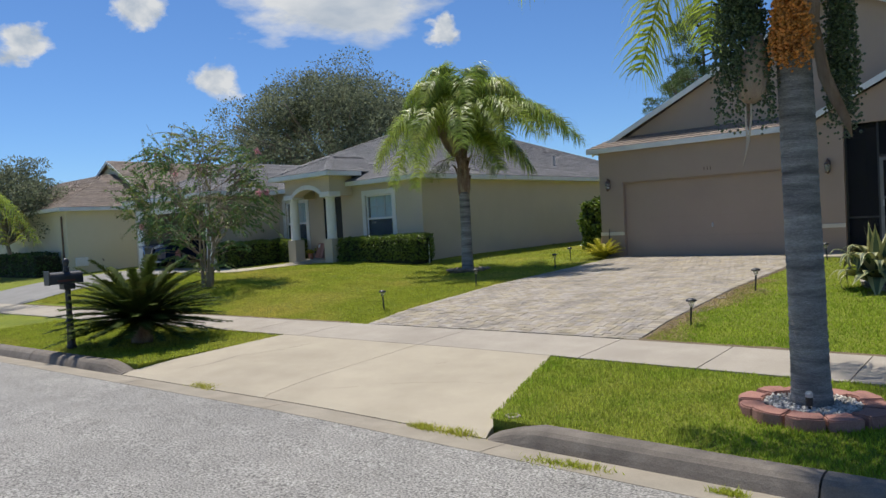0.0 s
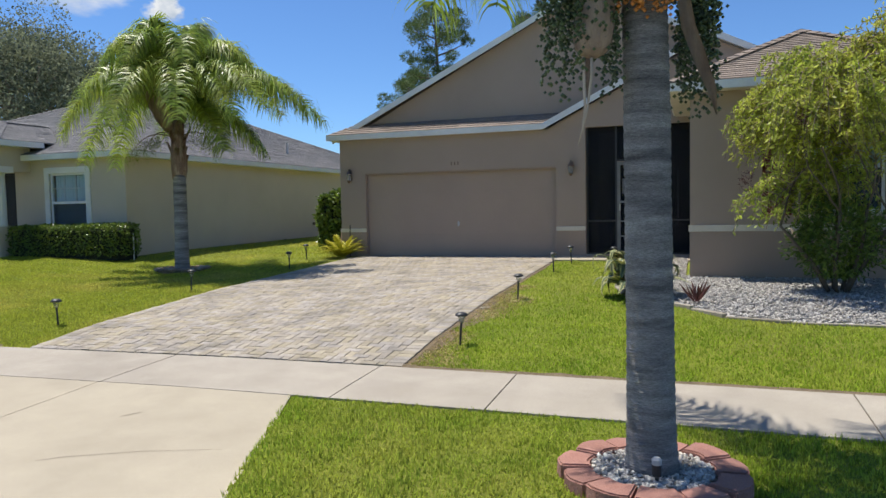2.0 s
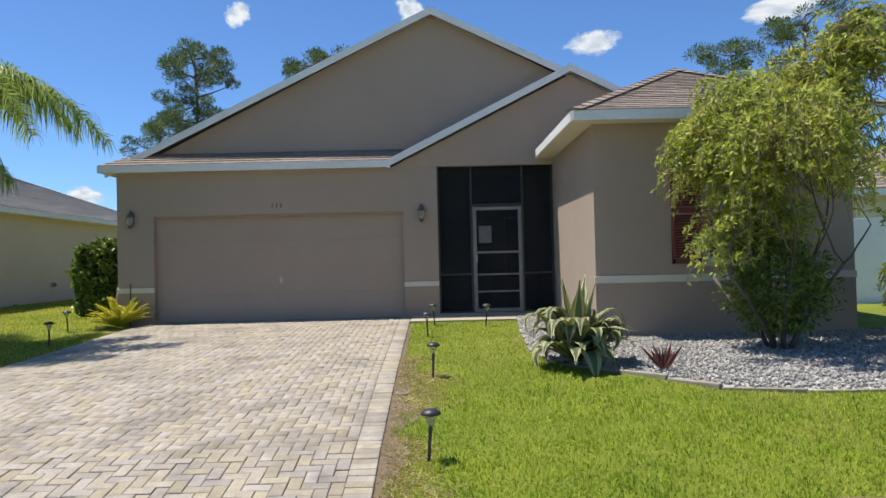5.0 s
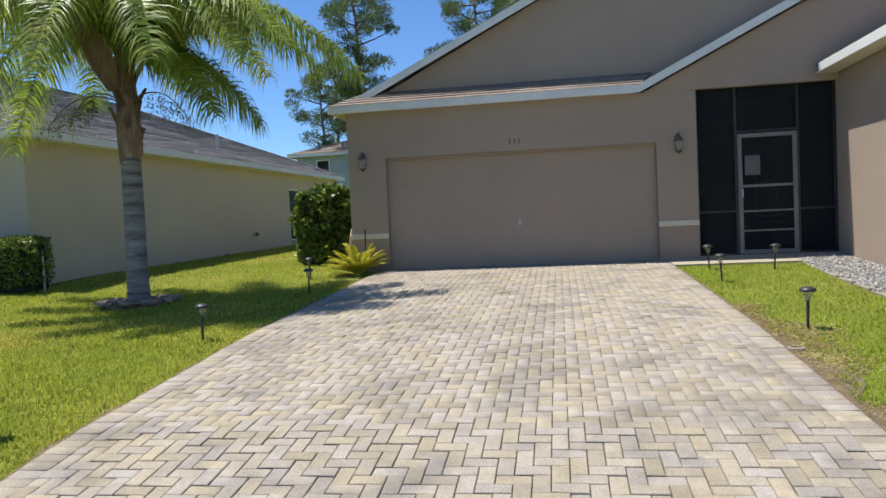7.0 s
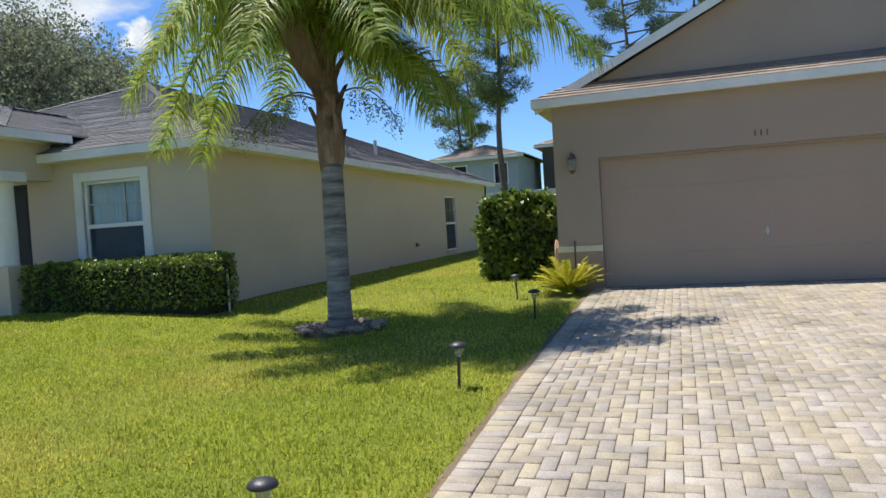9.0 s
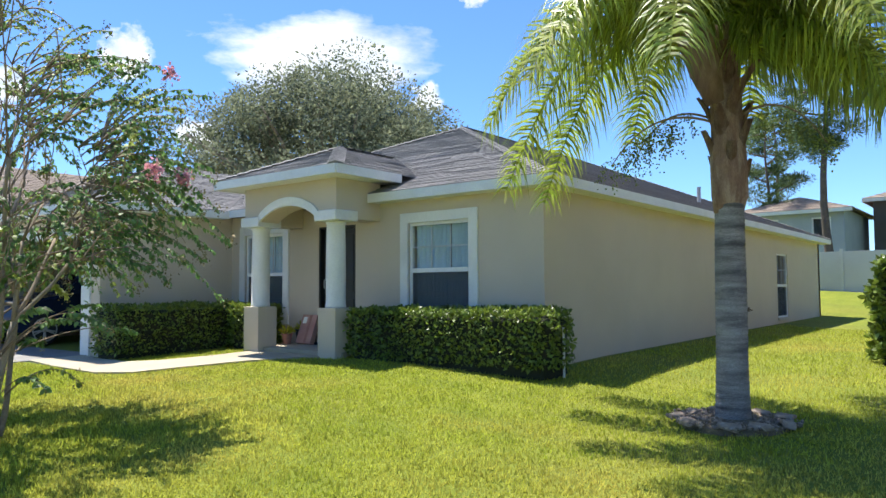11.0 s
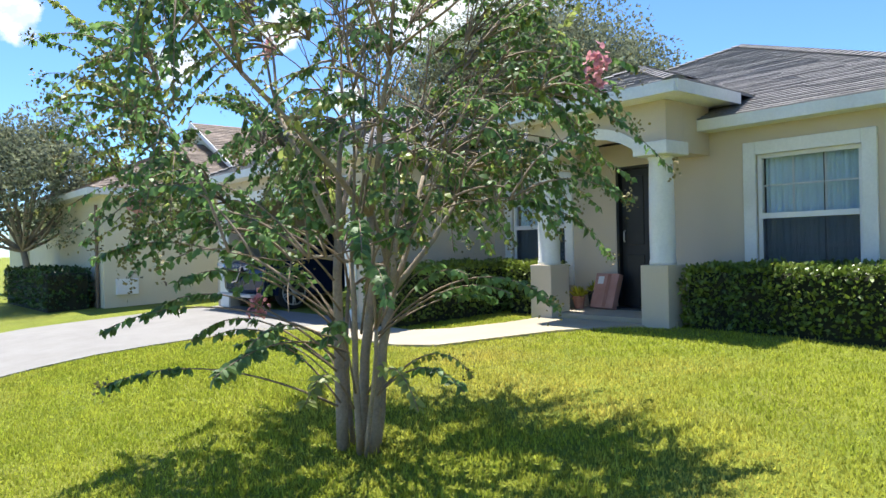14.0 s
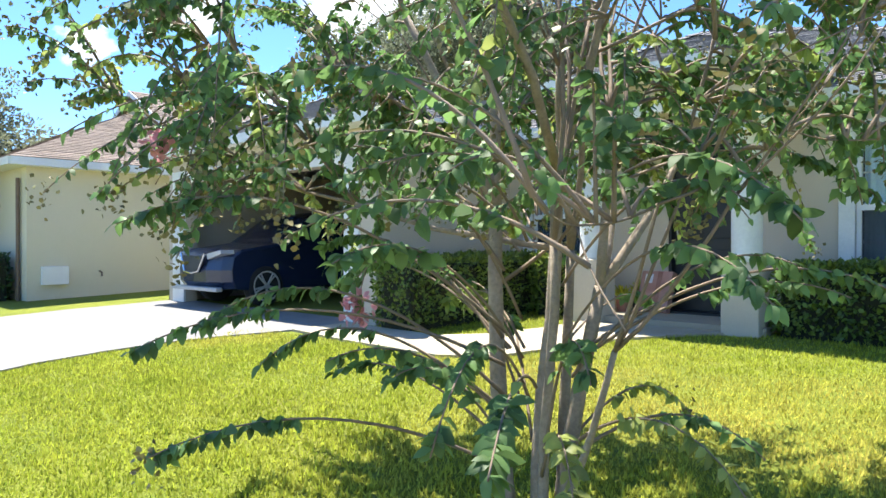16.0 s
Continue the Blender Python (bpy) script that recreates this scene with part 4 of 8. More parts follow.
slab_part("soffit", house_b, [(-22.9, 15.0, 3.745), (gx1, 15.0, 3.745), (gx1, by0, 3.745), (-22.9, by0, 3.745)], 0.02, M_TRIM)
sash_window(house_b, "x", BY, -22.43, -21.2, 1.78, 3.40, -1)
sash_window(house_b, "x", BY, -17.93, -16.65, 1.79, 3.39, -1)
sash_window(house_b, "y", BR, 30.65, 31.85, 1.42, 3.26, 1, 0.0, False, True)
bm = bmesh.new()
box(bm, -20.14, 17.9, 1.3, -19.24, 17.95, 3.41, 0.004)
dr = part("front_door", bm, M_BLACKDOOR, house_b, "black panelled front door, closed")
for z0, z1 in ((1.45, 2.1), (2.25, 3.3)):
    for x0, x1 in ((-20.04, -19.74), (-19.64, -19.34)):
        bm = bmesh.new()
        box(bm, x0, 17.885, z0, x1, 17.905, z1, 0.008)
        part("panel", bm, M_BLACKDOOR, dr)
bm = bmesh.new()
tube(bm, [(-20.07, 17.86, 2.3), (-20.07, 17.84, 2.32), (-20.07, 17.84, 2.45), (-20.07, 17.87, 2.47)], 0.012, 8)
part("handle", bm, M_ALU, dr)
bm = bmesh.new()
for a, b in ((-20.19, -20.14), (-19.24, -19.19)):
    box(bm, a, 17.81, 1.28, b, 17.93, 3.46)
box(bm, -20.14, 17.81, 3.41, -19.24, 17.93, 3.46)
box(bm, -20.3, 17.6, 1.2, -19.1, 17.9, 1.30)
part("frame", bm, M_BLACKDOOR, dr)
# porch: arch, columns
PC = ((-20.82, 16.96), (-18.81, 16.96))
bm = bmesh.new()
arc = [(-20.61 + (1.60) * i / 16, 3.46 + 0.27 * math.sin(math.pi * i / 16) ** 0.7) for i in range(17)]
prism(bm, [(-21.03, 3.46), (-20.61, 3.46)] + arc[1:-1] + [(-19.01, 3.46), (-18.59, 3.46), (-18.59, 4.13), (-21.03, 4.13)], "y", 16.76, 17.16)
part("porch_front", bm, M_STUCCO_B, house_b)
for x0, x1 in ((-21.03, -20.63), (-18.99, -18.59)):
    bm = bmesh.new()
    box(bm, x0, 17.161, 3.46, x1, BY, 4.13)
    part("porch_wall", bm, M_STUCCO_B, house_b)
bm = bmesh.new()
quad_slab(bm, [(-20.63, 17.165, 3.95), (-18.99, 17.165, 3.95), (-18.99, BY, 3.95), (-20.63, BY, 3.95)], 0.03)
part("porch_ceiling", bm, M_TRIM, house_b)
bm = bmesh.new()
out = [(-20.61 + 1.60 * i / 16, 3.60 + 0.29 * math.sin(math.pi * i / 16) ** 0.7) for i in range(17)]
inn = [(x, z - 0.15 + 0.0) for x, z in out]
prism(bm, inn + out[::-1], "y", 16.72, 16.758)
part("arch_band", bm, M_TRIM, house_b, "raised white band over the porch arch")
for cx, cy in PC:
    bm = bmesh.new()
    box(bm, cx - 0.21, cy - 0.21, 1.0, cx + 0.21, cy + 0.21, 1.975, 0.01)
    pb = part("column_base", bm, M_STUCCO_B, house_b, "square beige stucco plinth")
    bm = bmesh.new()
    lathe(bm, [(0.175, 1.975), (0.175, 2.02), (0.165, 2.04), (0.168, 2.5), (0.162, 3.0), (0.155, 3.36), (0.17, 3.38), (0.17, 3.42)], (cx, cy, 0), 24)
    part("column", bm, M_TRIM, house_b, "round white column", smooth=True)
    bm = bmesh.new()
    box(bm, cx - 0.26, cy - 0.26, 3.42, cx + 0.26, cy + 0.26, 3.595, 0.012)
    part("capital", bm, M_TRIM, house_b, "square white capital")

house_b.matrix_basis = Matrix.Translation((-21.06, 24.9, 1.21))

# ---- cream house ----
house_c = thing("house", (-38, 18, 1.2), "pale cream stucco house with brown shingle roof", "house")
CX, CY = -31.56, 13.2
wall_part("wall", M_STUCCO_C, house_c, "pale cream stucco", "y", CX, -0.22, CY, 26, 0.9, 3.74)
wall_part("wall", M_STUCCO_C, house_c, "pale cream stucco", "x", CY, 0.22, -44, CX - 0.22, 0.9, 3.74, [(-41, -36, 0.8, 3.2)])
wall_part("wall", M_STUCCO_C, house_c, "pale cream stucco", "y", -44, 0.22, CY + 0.22, 26, 0.9, 3.74)
bm = bmesh.new()
prism(bm, [(-38.5, 3.6), (-32.2, 3.6), (-32.2, 4.5), (-35.3, 6.2), (-38.5, 4.5)], "y", 17.0, 17.2)
part("gable", bm, M_STUCCO_C, house_c, "pale cream stucco gable")
bm = bmesh.new()
box(bm, -41, CY + 0.12, 0.9, -36, CY + 0.16, 3.2)
part("garage_door", bm, M_BAND, house_c)
cz = 3.86
roof(house_c, [((-44.4, CY - 0.4, cz), (CX + 0.4, CY - 0.4, cz), (CX - 3.4, CY + 3.4, cz + 1.75), (-40.6, CY + 3.4, cz + 1.75)),
               ((CX + 0.4, CY - 0.4, cz), (CX + 0.4, 27, cz), (CX - 3.4, 27, cz + 1.75), (CX - 3.4, CY + 3.4, cz + 1.75)),
               ((-31.9, 16.8, 4.45), (-31.9, 27, 4.45), (-35.3, 27, 6.3), (-35.3, 16.8, 6.3)), ((-38.7, 27, 4.45), (-38.7, 16.8, 4.45), (-35.3, 16.8, 6.3), (-35.3, 27, 6.3))], M_SHINGLE_A, "brown asphalt shingles")
board("fascia", house_c, (CX + 0.4, CY - 0.4, cz - 0.16), (CX + 0.4, 27, cz - 0.16), 0.03, 0.15)
board("fascia", house_c, (-44.4, CY - 0.4, cz - 0.16), (CX + 0.4, CY - 0.4, cz - 0.16), 0.03, 0.15)
board("fascia", house_c, (-31.9, 16.78, 4.32), (-35.3, 16.78, 6.16), -0.03, 0.14)
board("fascia", house_c, (-38.7, 16.78, 4.32), (-35.3, 16.78, 6.16), 0.03, 0.14)
bm = bmesh.new()
quad_slab(bm, [(CX, CY - 0.4, cz - 0.15), (CX + 0.4, CY - 0.4, cz - 0.15), (CX + 0.4, 27, cz - 0.15), (CX, 27, cz - 0.15)], 0.02)
quad_slab(bm, [(-44.4, CY - 0.4, cz - 0.15), (CX, CY - 0.4, cz - 0.15), (CX, CY, cz - 0.15), (-44.4, CY, cz - 0.15)], 0.02)
part("soffit", bm, M_TRIM, house_c)

# ---- plant materials ----
def leaf_mat(name, a, b, trans=0.35, rough=0.5, isl=0.35, third=None):
    return mat(name, a, b, 1.2, rough, island=isl, trans=trans, spec=0.4, third=third, third_scale=1.5, third_amount=0.6)


M_PALM = leaf_mat("palm_leaflets", (0.17, 0.27, 0.05), (0.39, 0.46, 0.065), 0.45, 0.4, 0.45, (0.50, 0.46, 0.08))
M_CRAPE = leaf_mat("crape_leaves", (0.10, 0.195, 0.065), (0.20, 0.32, 0.10), 0.48, 0.5, 0.45)
M_CRAPE_Y = leaf_mat("crape_young_leaves", (0.25, 0.34, 0.08), (0.40, 0.43, 0.13), 0.5, 0.45, 0.35)
M_OAK = leaf_mat("oak_leaves", (0.14, 0.165, 0.10), (0.25, 0.27, 0.17), 0.42, 0.85, 0.45)
M_PINE = leaf_mat("pine_needles", (0.075, 0.12, 0.045), (0.15, 0.20, 0.075), 0.3, 0.6, 0.4)
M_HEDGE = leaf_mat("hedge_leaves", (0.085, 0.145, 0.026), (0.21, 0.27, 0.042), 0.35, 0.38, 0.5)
M_HEDGE_D = leaf_mat("dark_hedge_leaves", (0.03, 0.07, 0.018), (0.07, 0.13, 0.028), 0.25, 0.33, 0.5)
M_BOTTLE = leaf_mat("bottlebrush_leaves", (0.31, 0.39, 0.06), (0.52, 0.54, 0.085), 0.55, 0.5, 0.4, (0.46, 0.40, 0.13))
M_CYCAD = mat("cycad_leaflets", (0.035, 0.06, 0.014), (0.10, 0.14, 0.026), 1.2, 0.72, island=0.35, trans=0.25, spec=0.12, third=(0.14, 0.09, 0.03), third_scale=1.5, third_amount=0.4)
M_COONTIE = leaf_mat("coontie_leaflets", (0.42, 0.42, 0.04), (0.62, 0.55, 0.06), 0.35, 0.45, 0.35)
M_AGAVE = mat("agave_leaf", (0.10, 0.145, 0.075), (0.17, 0.22, 0.11), 4.0, 0.5, 0.1, 30)
M_AGAVE_Y = mat("agave_margin", (0.48, 0.47, 0.22), (0.62, 0.60, 0.32), 4.0, 0.5, 0.1, 30)
M_RED = leaf_mat("red_bromeliad", (0.07, 0.025, 0.02), (0.12, 0.045, 0.035), 0.2, 0.5, 0.3)
M_BARK = mat("grey_bark", (0.27, 0.215, 0.155), (0.38, 0.31, 0.235), 5.0, 0.9, 0.5, 30, 0.15, 60, third=(0.14, 0.11, 0.085), third_scale=3.0)
M_PINEBARK = mat("pine_bark", (0.10, 0.075, 0.06), (0.17, 0.125, 0.10), 5.0, 0.95, 0.6, 20, 0.2, 40)
M_PALMTRUNK = mat("palm_trunk", (0.15, 0.14, 0.135), (0.42, 0.40, 0.375), 1.7, 0.95, 1.0, 14, 0.4, 45, third=(0.075, 0.07, 0.072), third_scale=1.5, third_amount=0.9, stretch=(1, 1, 7))
M_BOOT = mat("palm_boot", (0.15, 0.085, 0.06), (0.27, 0.18, 0.125), 4.0, 0.9, 0.5, 20, 0.2, 40, third=(0.42, 0.34, 0.25), third_scale=2.5, third_amount=0.8, stretch=(4, 4, 1))
M_SPATHE = mat("dry_spathe", (0.25, 0.17, 0.12), (0.40, 0.30, 0.21), 4.0, 0.7, 0.4, 18, 0.1, 50, stretch=(4, 4, 1))
M_SPATHE_P = mat("pale_dry_strip", (0.42, 0.34, 0.26), (0.55, 0.46, 0.36), 6.0, 0.8, 0.2, 30)
M_FRUIT_G = mat("green_fruit", (0.045, 0.075, 0.03), (0.10, 0.13, 0.05), 8.0, 0.4, island=0.4)
M_FRUIT_O = mat("orange_fruit", (0.50, 0.17, 0.03), (0.62, 0.27, 0.06), 8.0, 0.45, island=0.3)
M_PINK = leaf_mat("pink_blossom", (0.60, 0.22, 0.27), (0.75, 0.38, 0.42), 0.4, 0.6, 0.25)
M_SEED = mat("seed_heads", (0.17, 0.13, 0.05), (0.28, 0.25, 0.09), 10.0, 0.7, island=0.4)
M_TWIG = mat("twig_brown", (0.20, 0.15, 0.10), (0.28, 0.21, 0.15), 6.0, 0.9, 0.3, 30)
M_TWIG_D = mat("shrub_bark", (0.085, 0.065, 0.045), (0.14, 0.11, 0.08), 6.0, 0.9, 0.4, 30)
# near-black: the shade deep between hedge leaves, put into the colour
M_HEDGE_SHADE = mat("hedge_inner_shade", (0.012, 0.018, 0.008), (0.03, 0.03, 0.016), 5.0, 1.0, 0.5, 20)


def unit(a):
    return a / np.maximum(np.linalg.norm(a, axis=-1, keepdims=True), 1e-9)


def rand_dirs(n):
    return unit(rng.normal(size=(n, 3)))


def leaf_arrays(pos, way, nor, length, width, bend_down=0.15):
    """Leaves of six points each: base, two shoulders a side, tip. Returns verts and triangles."""
    n = len(pos)
    pos, way = np.asarray(pos), unit(np.asarray(way))
    side = unit(np.cross(way, np.asarray(nor)))
    up = unit(np.cross(side, way))
    L = np.broadcast_to(length, (n,))[:, None]
    W = np.broadcast_to(width, (n,))[:, None] / 2
    p = [pos,
         pos + way * L * 0.35 - side * W + up * W * 0.25, pos + way * L * 0.72 - side * W * 0.72 + up * (W * 0.15 - L * bend_down * 0.5),
         pos + way * L - up * L * bend_down,
         pos + way * L * 0.72 + side * W * 0.72 + up * (W * 0.15 - L * bend_down * 0.5), pos + way * L * 0.35 + side * W + up * W * 0.25]
    v = np.stack(p, 1).reshape(-1, 3)
    t = np.array([[0, 1, 5], [1, 2, 4], [1, 4, 5], [2, 3, 4]])
    f = (np.arange(n)[:, None, None] * 6 + t[None]).reshape(-1, 3)
    return v, f


def blade_arrays(pos, way, nor, length, width):
    """Thin leaves of four points."""
    n = len(pos)
    pos, way = np.asarray(pos), unit(np.asarray(way))
    side = unit(np.cross(way, np.asarray(nor)))
    L = np.broadcast_to(length, (n,))[:, None]
    W = np.broadcast_to(width, (n,))[:, None] / 2
    v = np.stack([pos, pos + way * L * 0.45 - side * W, pos + way * L, pos + way * L * 0.45 + side * W], 1).reshape(-1, 3)
    f = (np.arange(n)[:, None, None] * 4 + np.array([[0, 1, 3], [1, 2, 3]])[None]).reshape(-1, 3)
    return v, f


def join(arrs):
    vs, fs, o = [], [], 0
    for v, f in arrs:
        vs.append(v)
        fs.append(f + o)
        o += len(v)
    return np.concatenate(vs), np.concatenate(fs)


def curve_pts(p0, p1, p2, n):
    t = np.linspace(0, 1, n)[:, None]
    return (1 - t) ** 2 * p0 + 2 * t * (1 - t) * p1 + t ** 2 * p2


# ---- palms ----
def frond(parent, base, az, reach, rise_, drop, length_leaf, material, n=64, stiff=0.0, width=0.03, rach=0.02, leaf_start=0.12, label="", sweep=0.45, arch=1.6):
    """A feather leaf: an arching midrib with two rows of hanging leaflets."""
    base = np.array(base, float)
    d = np.array([math.cos(az), math.sin(az), 0.0])
    p1 = base + d * reach * 0.45 + np.array([0, 0, rise_ * arch])
    p2 = base + d * reach + np.array([0, 0, rise_ - drop])
    pts = curve_pts(base, p1, p2, 22)
    bm = bmesh.new()
    tube(bm, pts, [rach * (1 - 0.85 * i / 21) + 0.003 for i in range(22)], 5)
    rib = part("frond", bm, M_PALM if material is M_PALM else material, parent, label)
    ts = np.linspace(leaf_start, 0.995, n)
    arr = []
    dense = curve_pts(base, p1, p2, 200)
    idx = (ts * 199).astype(int)
    pos = dense[idx]
    tan = unit(dense[np.minimum(idx + 1, 199)] - dense[np.maximum(idx - 1, 0)])
    for s in (-1, 1):
        for rep in range(2):
            sd = unit(np.cross(tan, np.array([0, 0, 1.0]))) * s
            up = unit(np.cross(sd * s, tan))
            prof = np.sin(np.pi * np.clip(ts * 0.9 + 0.1, 0, 1)) ** 0.5
            L = length_leaf * (0.35 + 0.65 * prof) * rng.uniform(0.8, 1.1, n)
            jit = rng.uniform(-0.45, 0.85, n)[:, None] * (1 - stiff * 0.6)
            w0 = unit(sd * 1.0 + tan * (sweep + rng.uniform(-0.15, 0.2, n)[:, None]) + up * jit)
            p = pos.copy()
            cur = w0
            rows = [[p - tan * width * 0.5, p + tan * width * 0.5]]
            for k in range(4):
                p = p + cur * (L / 4)[:, None]
                wv = width * (1.0, 0.85, 0.5, 0.08)[k] * 0.5
                rows.append([p - tan * wv, p + tan * wv])
                cur = unit(cur + np.array([0, 0, -1.0]) * (1 - stiff) * (0.62 + rng.uniform(-0.35, 0.5, n)[:, None]))
            v = np.stack([q for r_ in rows for q in r_], 1).reshape(-1, 3)
            t = np.array([[2 * k + e for e in q] for k in range(4) for q in ((0, 1, 3), (0, 3, 2))])
            f = (np.arange(n)[:, None, None] * 10 + t[None]).reshape(-1, 3)
            arr.append((v, f))
    v, f = join(arr)
    raw_part("leaf_blade", v, f, material, rib)
    return rib


def strands(bm_parent, name, top, n, spread, length, material, parent, bead=0.014, label="", per=26, squash=1.0):
    """A hanging bunch of fruit: strings of small beads."""
    arr = []
    ico_v = np.array([(1, 0, 0), (-1, 0, 0), (0, 1, 0), (0, -1, 0), (0, 0, 1), (0, 0, -1)], float)
    ico_f = np.array([(0, 2, 4), (2, 1, 4), (1, 3, 4), (3, 0, 4), (2, 0, 5), (1, 2, 5), (3, 1, 5), (0, 3, 5)])
    pos = []
    for _ in range(n):
        a, rr = rng.uniform(0, 2 * math.pi), spread * math.sqrt(rng.uniform())
        o = np.array([math.cos(a) * rr, math.sin(a) * rr * squash, rng.uniform(-0.1, 0.05)])
        L = length * rng.uniform(0.6, 1.0)
        k = np.linspace(0, 1, per)[:, None]
        pos.append(np.array(top) + o * (0.35 + 0.65 * k ** 0.5) + np.array([0, 0, -1.0]) * L * k + rng.normal(size=(per, 3)) * 0.022)
    pos = np.concatenate(pos)
    m = len(pos)
    r = bead * rng.uniform(0.75, 1.25, m)
    v = (pos[:, None, :] + ico_v[None] * r[:, None, None]).reshape(-1, 3)
    f = (np.arange(m)[:, None, None] * 6 + ico_f[None]).reshape(-1, 3)
    tagged(raw_part(name, v, f, material, parent, label, smooth=True), kind="stuff")


def palm_trunk(parent, x, y, z0, z1, r0, r1, lean=(0, 0), rings=46, sides=28):
    bm = bmesh.new()
    prev = None
    nz = rings * 3
    for i in range(nz + 1):
        k = i / nz
        z = z0 + (z1 - z0) * k
        r = r0 + (r1 - r0) * k + 0.035 * math.exp(-k * 14)
        ph = (i % 3)
        r *= 1.0 - ((0.03 + 0.02 * noise.noise((i * 1.3, 2, x))) if ph == 0 else 0.0) + 0.018 * noise.noise((i * 0.7, 0, x))
        ring = []
        for s in range(sides):
            a = 2 * math.pi * s / sides
            rr = r * (1 + 0.035 * noise.noise((math.cos(a) * 1.4, math.sin(a) * 1.4, z * 2.0 + x)))
            ring.append(bm.verts.new((x + lean[0] * k + math.cos(a) * rr, y + lean[1] * k + math.sin(a) * rr, z + 0.012 * noise.noise((math.cos(a), math.sin(a), i * 0.4)))))
        if prev:
            for s in range(sides):
                bm.faces.new((prev[s], prev[(s + 1) % sides], ring[(s + 1) % sides], ring[s]))
        prev = ring
    return part("trunk", bm, M_PALMTRUNK, parent, "ringed grey palm trunk", smooth=True)


def boot(parent, x, y, z, az, L, w, out=0.12, droop=0.0):
    """An old leaf base that clasps the trunk and splays outwards."""
    bm = bmesh.new()
    d = Vector((math.cos(az), math.sin(az), 0))
    s = Vector((-d.y, d.x, 0))
    prev = None
    for i in range(7):
        k = i / 6
        c = Vector((x, y, z)) + d * (0.13 + out * k ** 1.6) + Vector((0, 0, L * k - droop * k * k))
        ww = w * (1 - 0.62 * k)
        row = [bm.verts.new(c + s * ww * e - d * abs(e) ** 2 * 0.09 * (1 - k * 0.5)) for e in (-1, -0.5, 0, 0.5, 1)]
        if prev:
            for a in range(4):
                bm.faces.new((prev[a], prev[a + 1], row[a + 1], row[a]))
        prev = row
    r = bmesh.ops.solidify(bm, geom=bm.faces[:], thickness=0.02)
    part("leaf_base", bm, M_BOOT, parent, smooth=True)


def spathe(parent, pts, w, material=None):
    bm = bmesh.new()
    prev = None
    n = len(pts)
    for i, p in enumerate(pts):
        p = Vector(p)
        d = (Vector(pts[min(i + 1, n - 1)]) - Vector(pts[max(i - 1, 0)])).normalized()
        s = d.cross(Vector((0.55, -0.8, 0.1))).normalized()
        u = s.cross(d)
        k = i / (n - 1)
        ww = w * (math.sin(math.pi * min(1, 0.12 + 0.88 * k)) ** 0.7 + 0.06)
        row = [bm.verts.new(p + s * ww * math.sin(a) + u * ww * 0.6 * (1 - math.cos(a))) for a in (-1.4, -0.8, 0, 0.8, 1.4)]
        if prev:
            for a in range(4):
                bm.faces.new((prev[a], prev[a + 1], row[a + 1], row[a]))
        prev = row
    bmesh.ops.solidify(bm, geom=bm.faces[:], thickness=0.012)
    part("spathe", bm, M_SPATHE, parent, "dry brown woody spathe", smooth=True)


P2 = (-12.2, 15.95)
palm_b = thing("queen_palm", (P2[0], P2[1], 0.97), "queen palm with drooping yellow-green fronds on the lawn", "palm tree")
palm_trunk(palm_b, P2[0], P2[1], 0.9, 3.12, 0.158, 0.142, (0.02, 0.0))
bm = bmesh.new()
lathe(bm, [(0.13, 3.02), (0.165, 3.2), (0.185, 3.5), (0.165, 3.8), (0.15, 4.2), (0.13, 4.7), (0.07, 5.1), (0.03, 5.35)], (P2[0] + 0.02, P2[1], 0), 18)
for v in bm.verts:
    v.co += Vector(noise.noise_vector(v.co * 4)) * 0.035
part("crownshaft", bm, M_BOOT, palm_b, "fibrous brown leaf sheaths", smooth=True)
for i in range(17):
    boot(palm_b, P2[0] + 0.02, P2[1], 3.0 + 0.085 * i, i * 2.4 + 0.4, 0.56 - 0.01 * i, 0.12, 0.10 + 0.008 * i)
C2 = (P2[0] + 0.02, P2[1], 4.45)
# long arching outer fronds, drooping older ones, upright young ones: direction, reach, rise, fall at the tip
FR2 = [(0.12, 3.5, 1.15, 1.45), (-0.25, 2.9, 1.2, 1.3), (0.55, 2.9, 1.25, 1.2), (1.1, 2.7, 1.4, 1.2), (1.75, 2.6, 1.4, 1.3), (2.35, 2.6, 1.3, 1.5), (2.85, 2.7, 1.25, 2.3), (3.25, 2.5, 1.3, 2.3), (3.75, 2.4, 1.3, 1.8), (4.3, 2.4, 1.3, 1.7),
       (4.85, 2.4, 1.3, 1.8), (5.4, 2.5, 1.3, 1.7), (5.85, 2.6, 1.25, 1.6), (0.9, 1.7, 1.65, 0.55), (1.6, 1.5, 1.75, 0.5), (2.5, 1.7, 1.65, 0.7), (3.2, 1.6, 1.7, 0.75), (4.0, 1.5, 1.65, 0.7), (4.7, 1.5, 1.65, 0.7), (5.5, 1.6, 1.6, 0.7), (0.2, 1.9, 1.5, 0.7),
       (0.45, 1.9, 0.45, 1.3), (5.95, 1.8, 0.5, 1.4), (1.3, 0.8, 1.8, 0.1), (4.4, 0.8, 1.75, 0.15)]
for a, r_, u, d in FR2:
    frond(palm_b, C2, a, r_, u, d, 0.82, M_PALM, n=112, width=0.026)
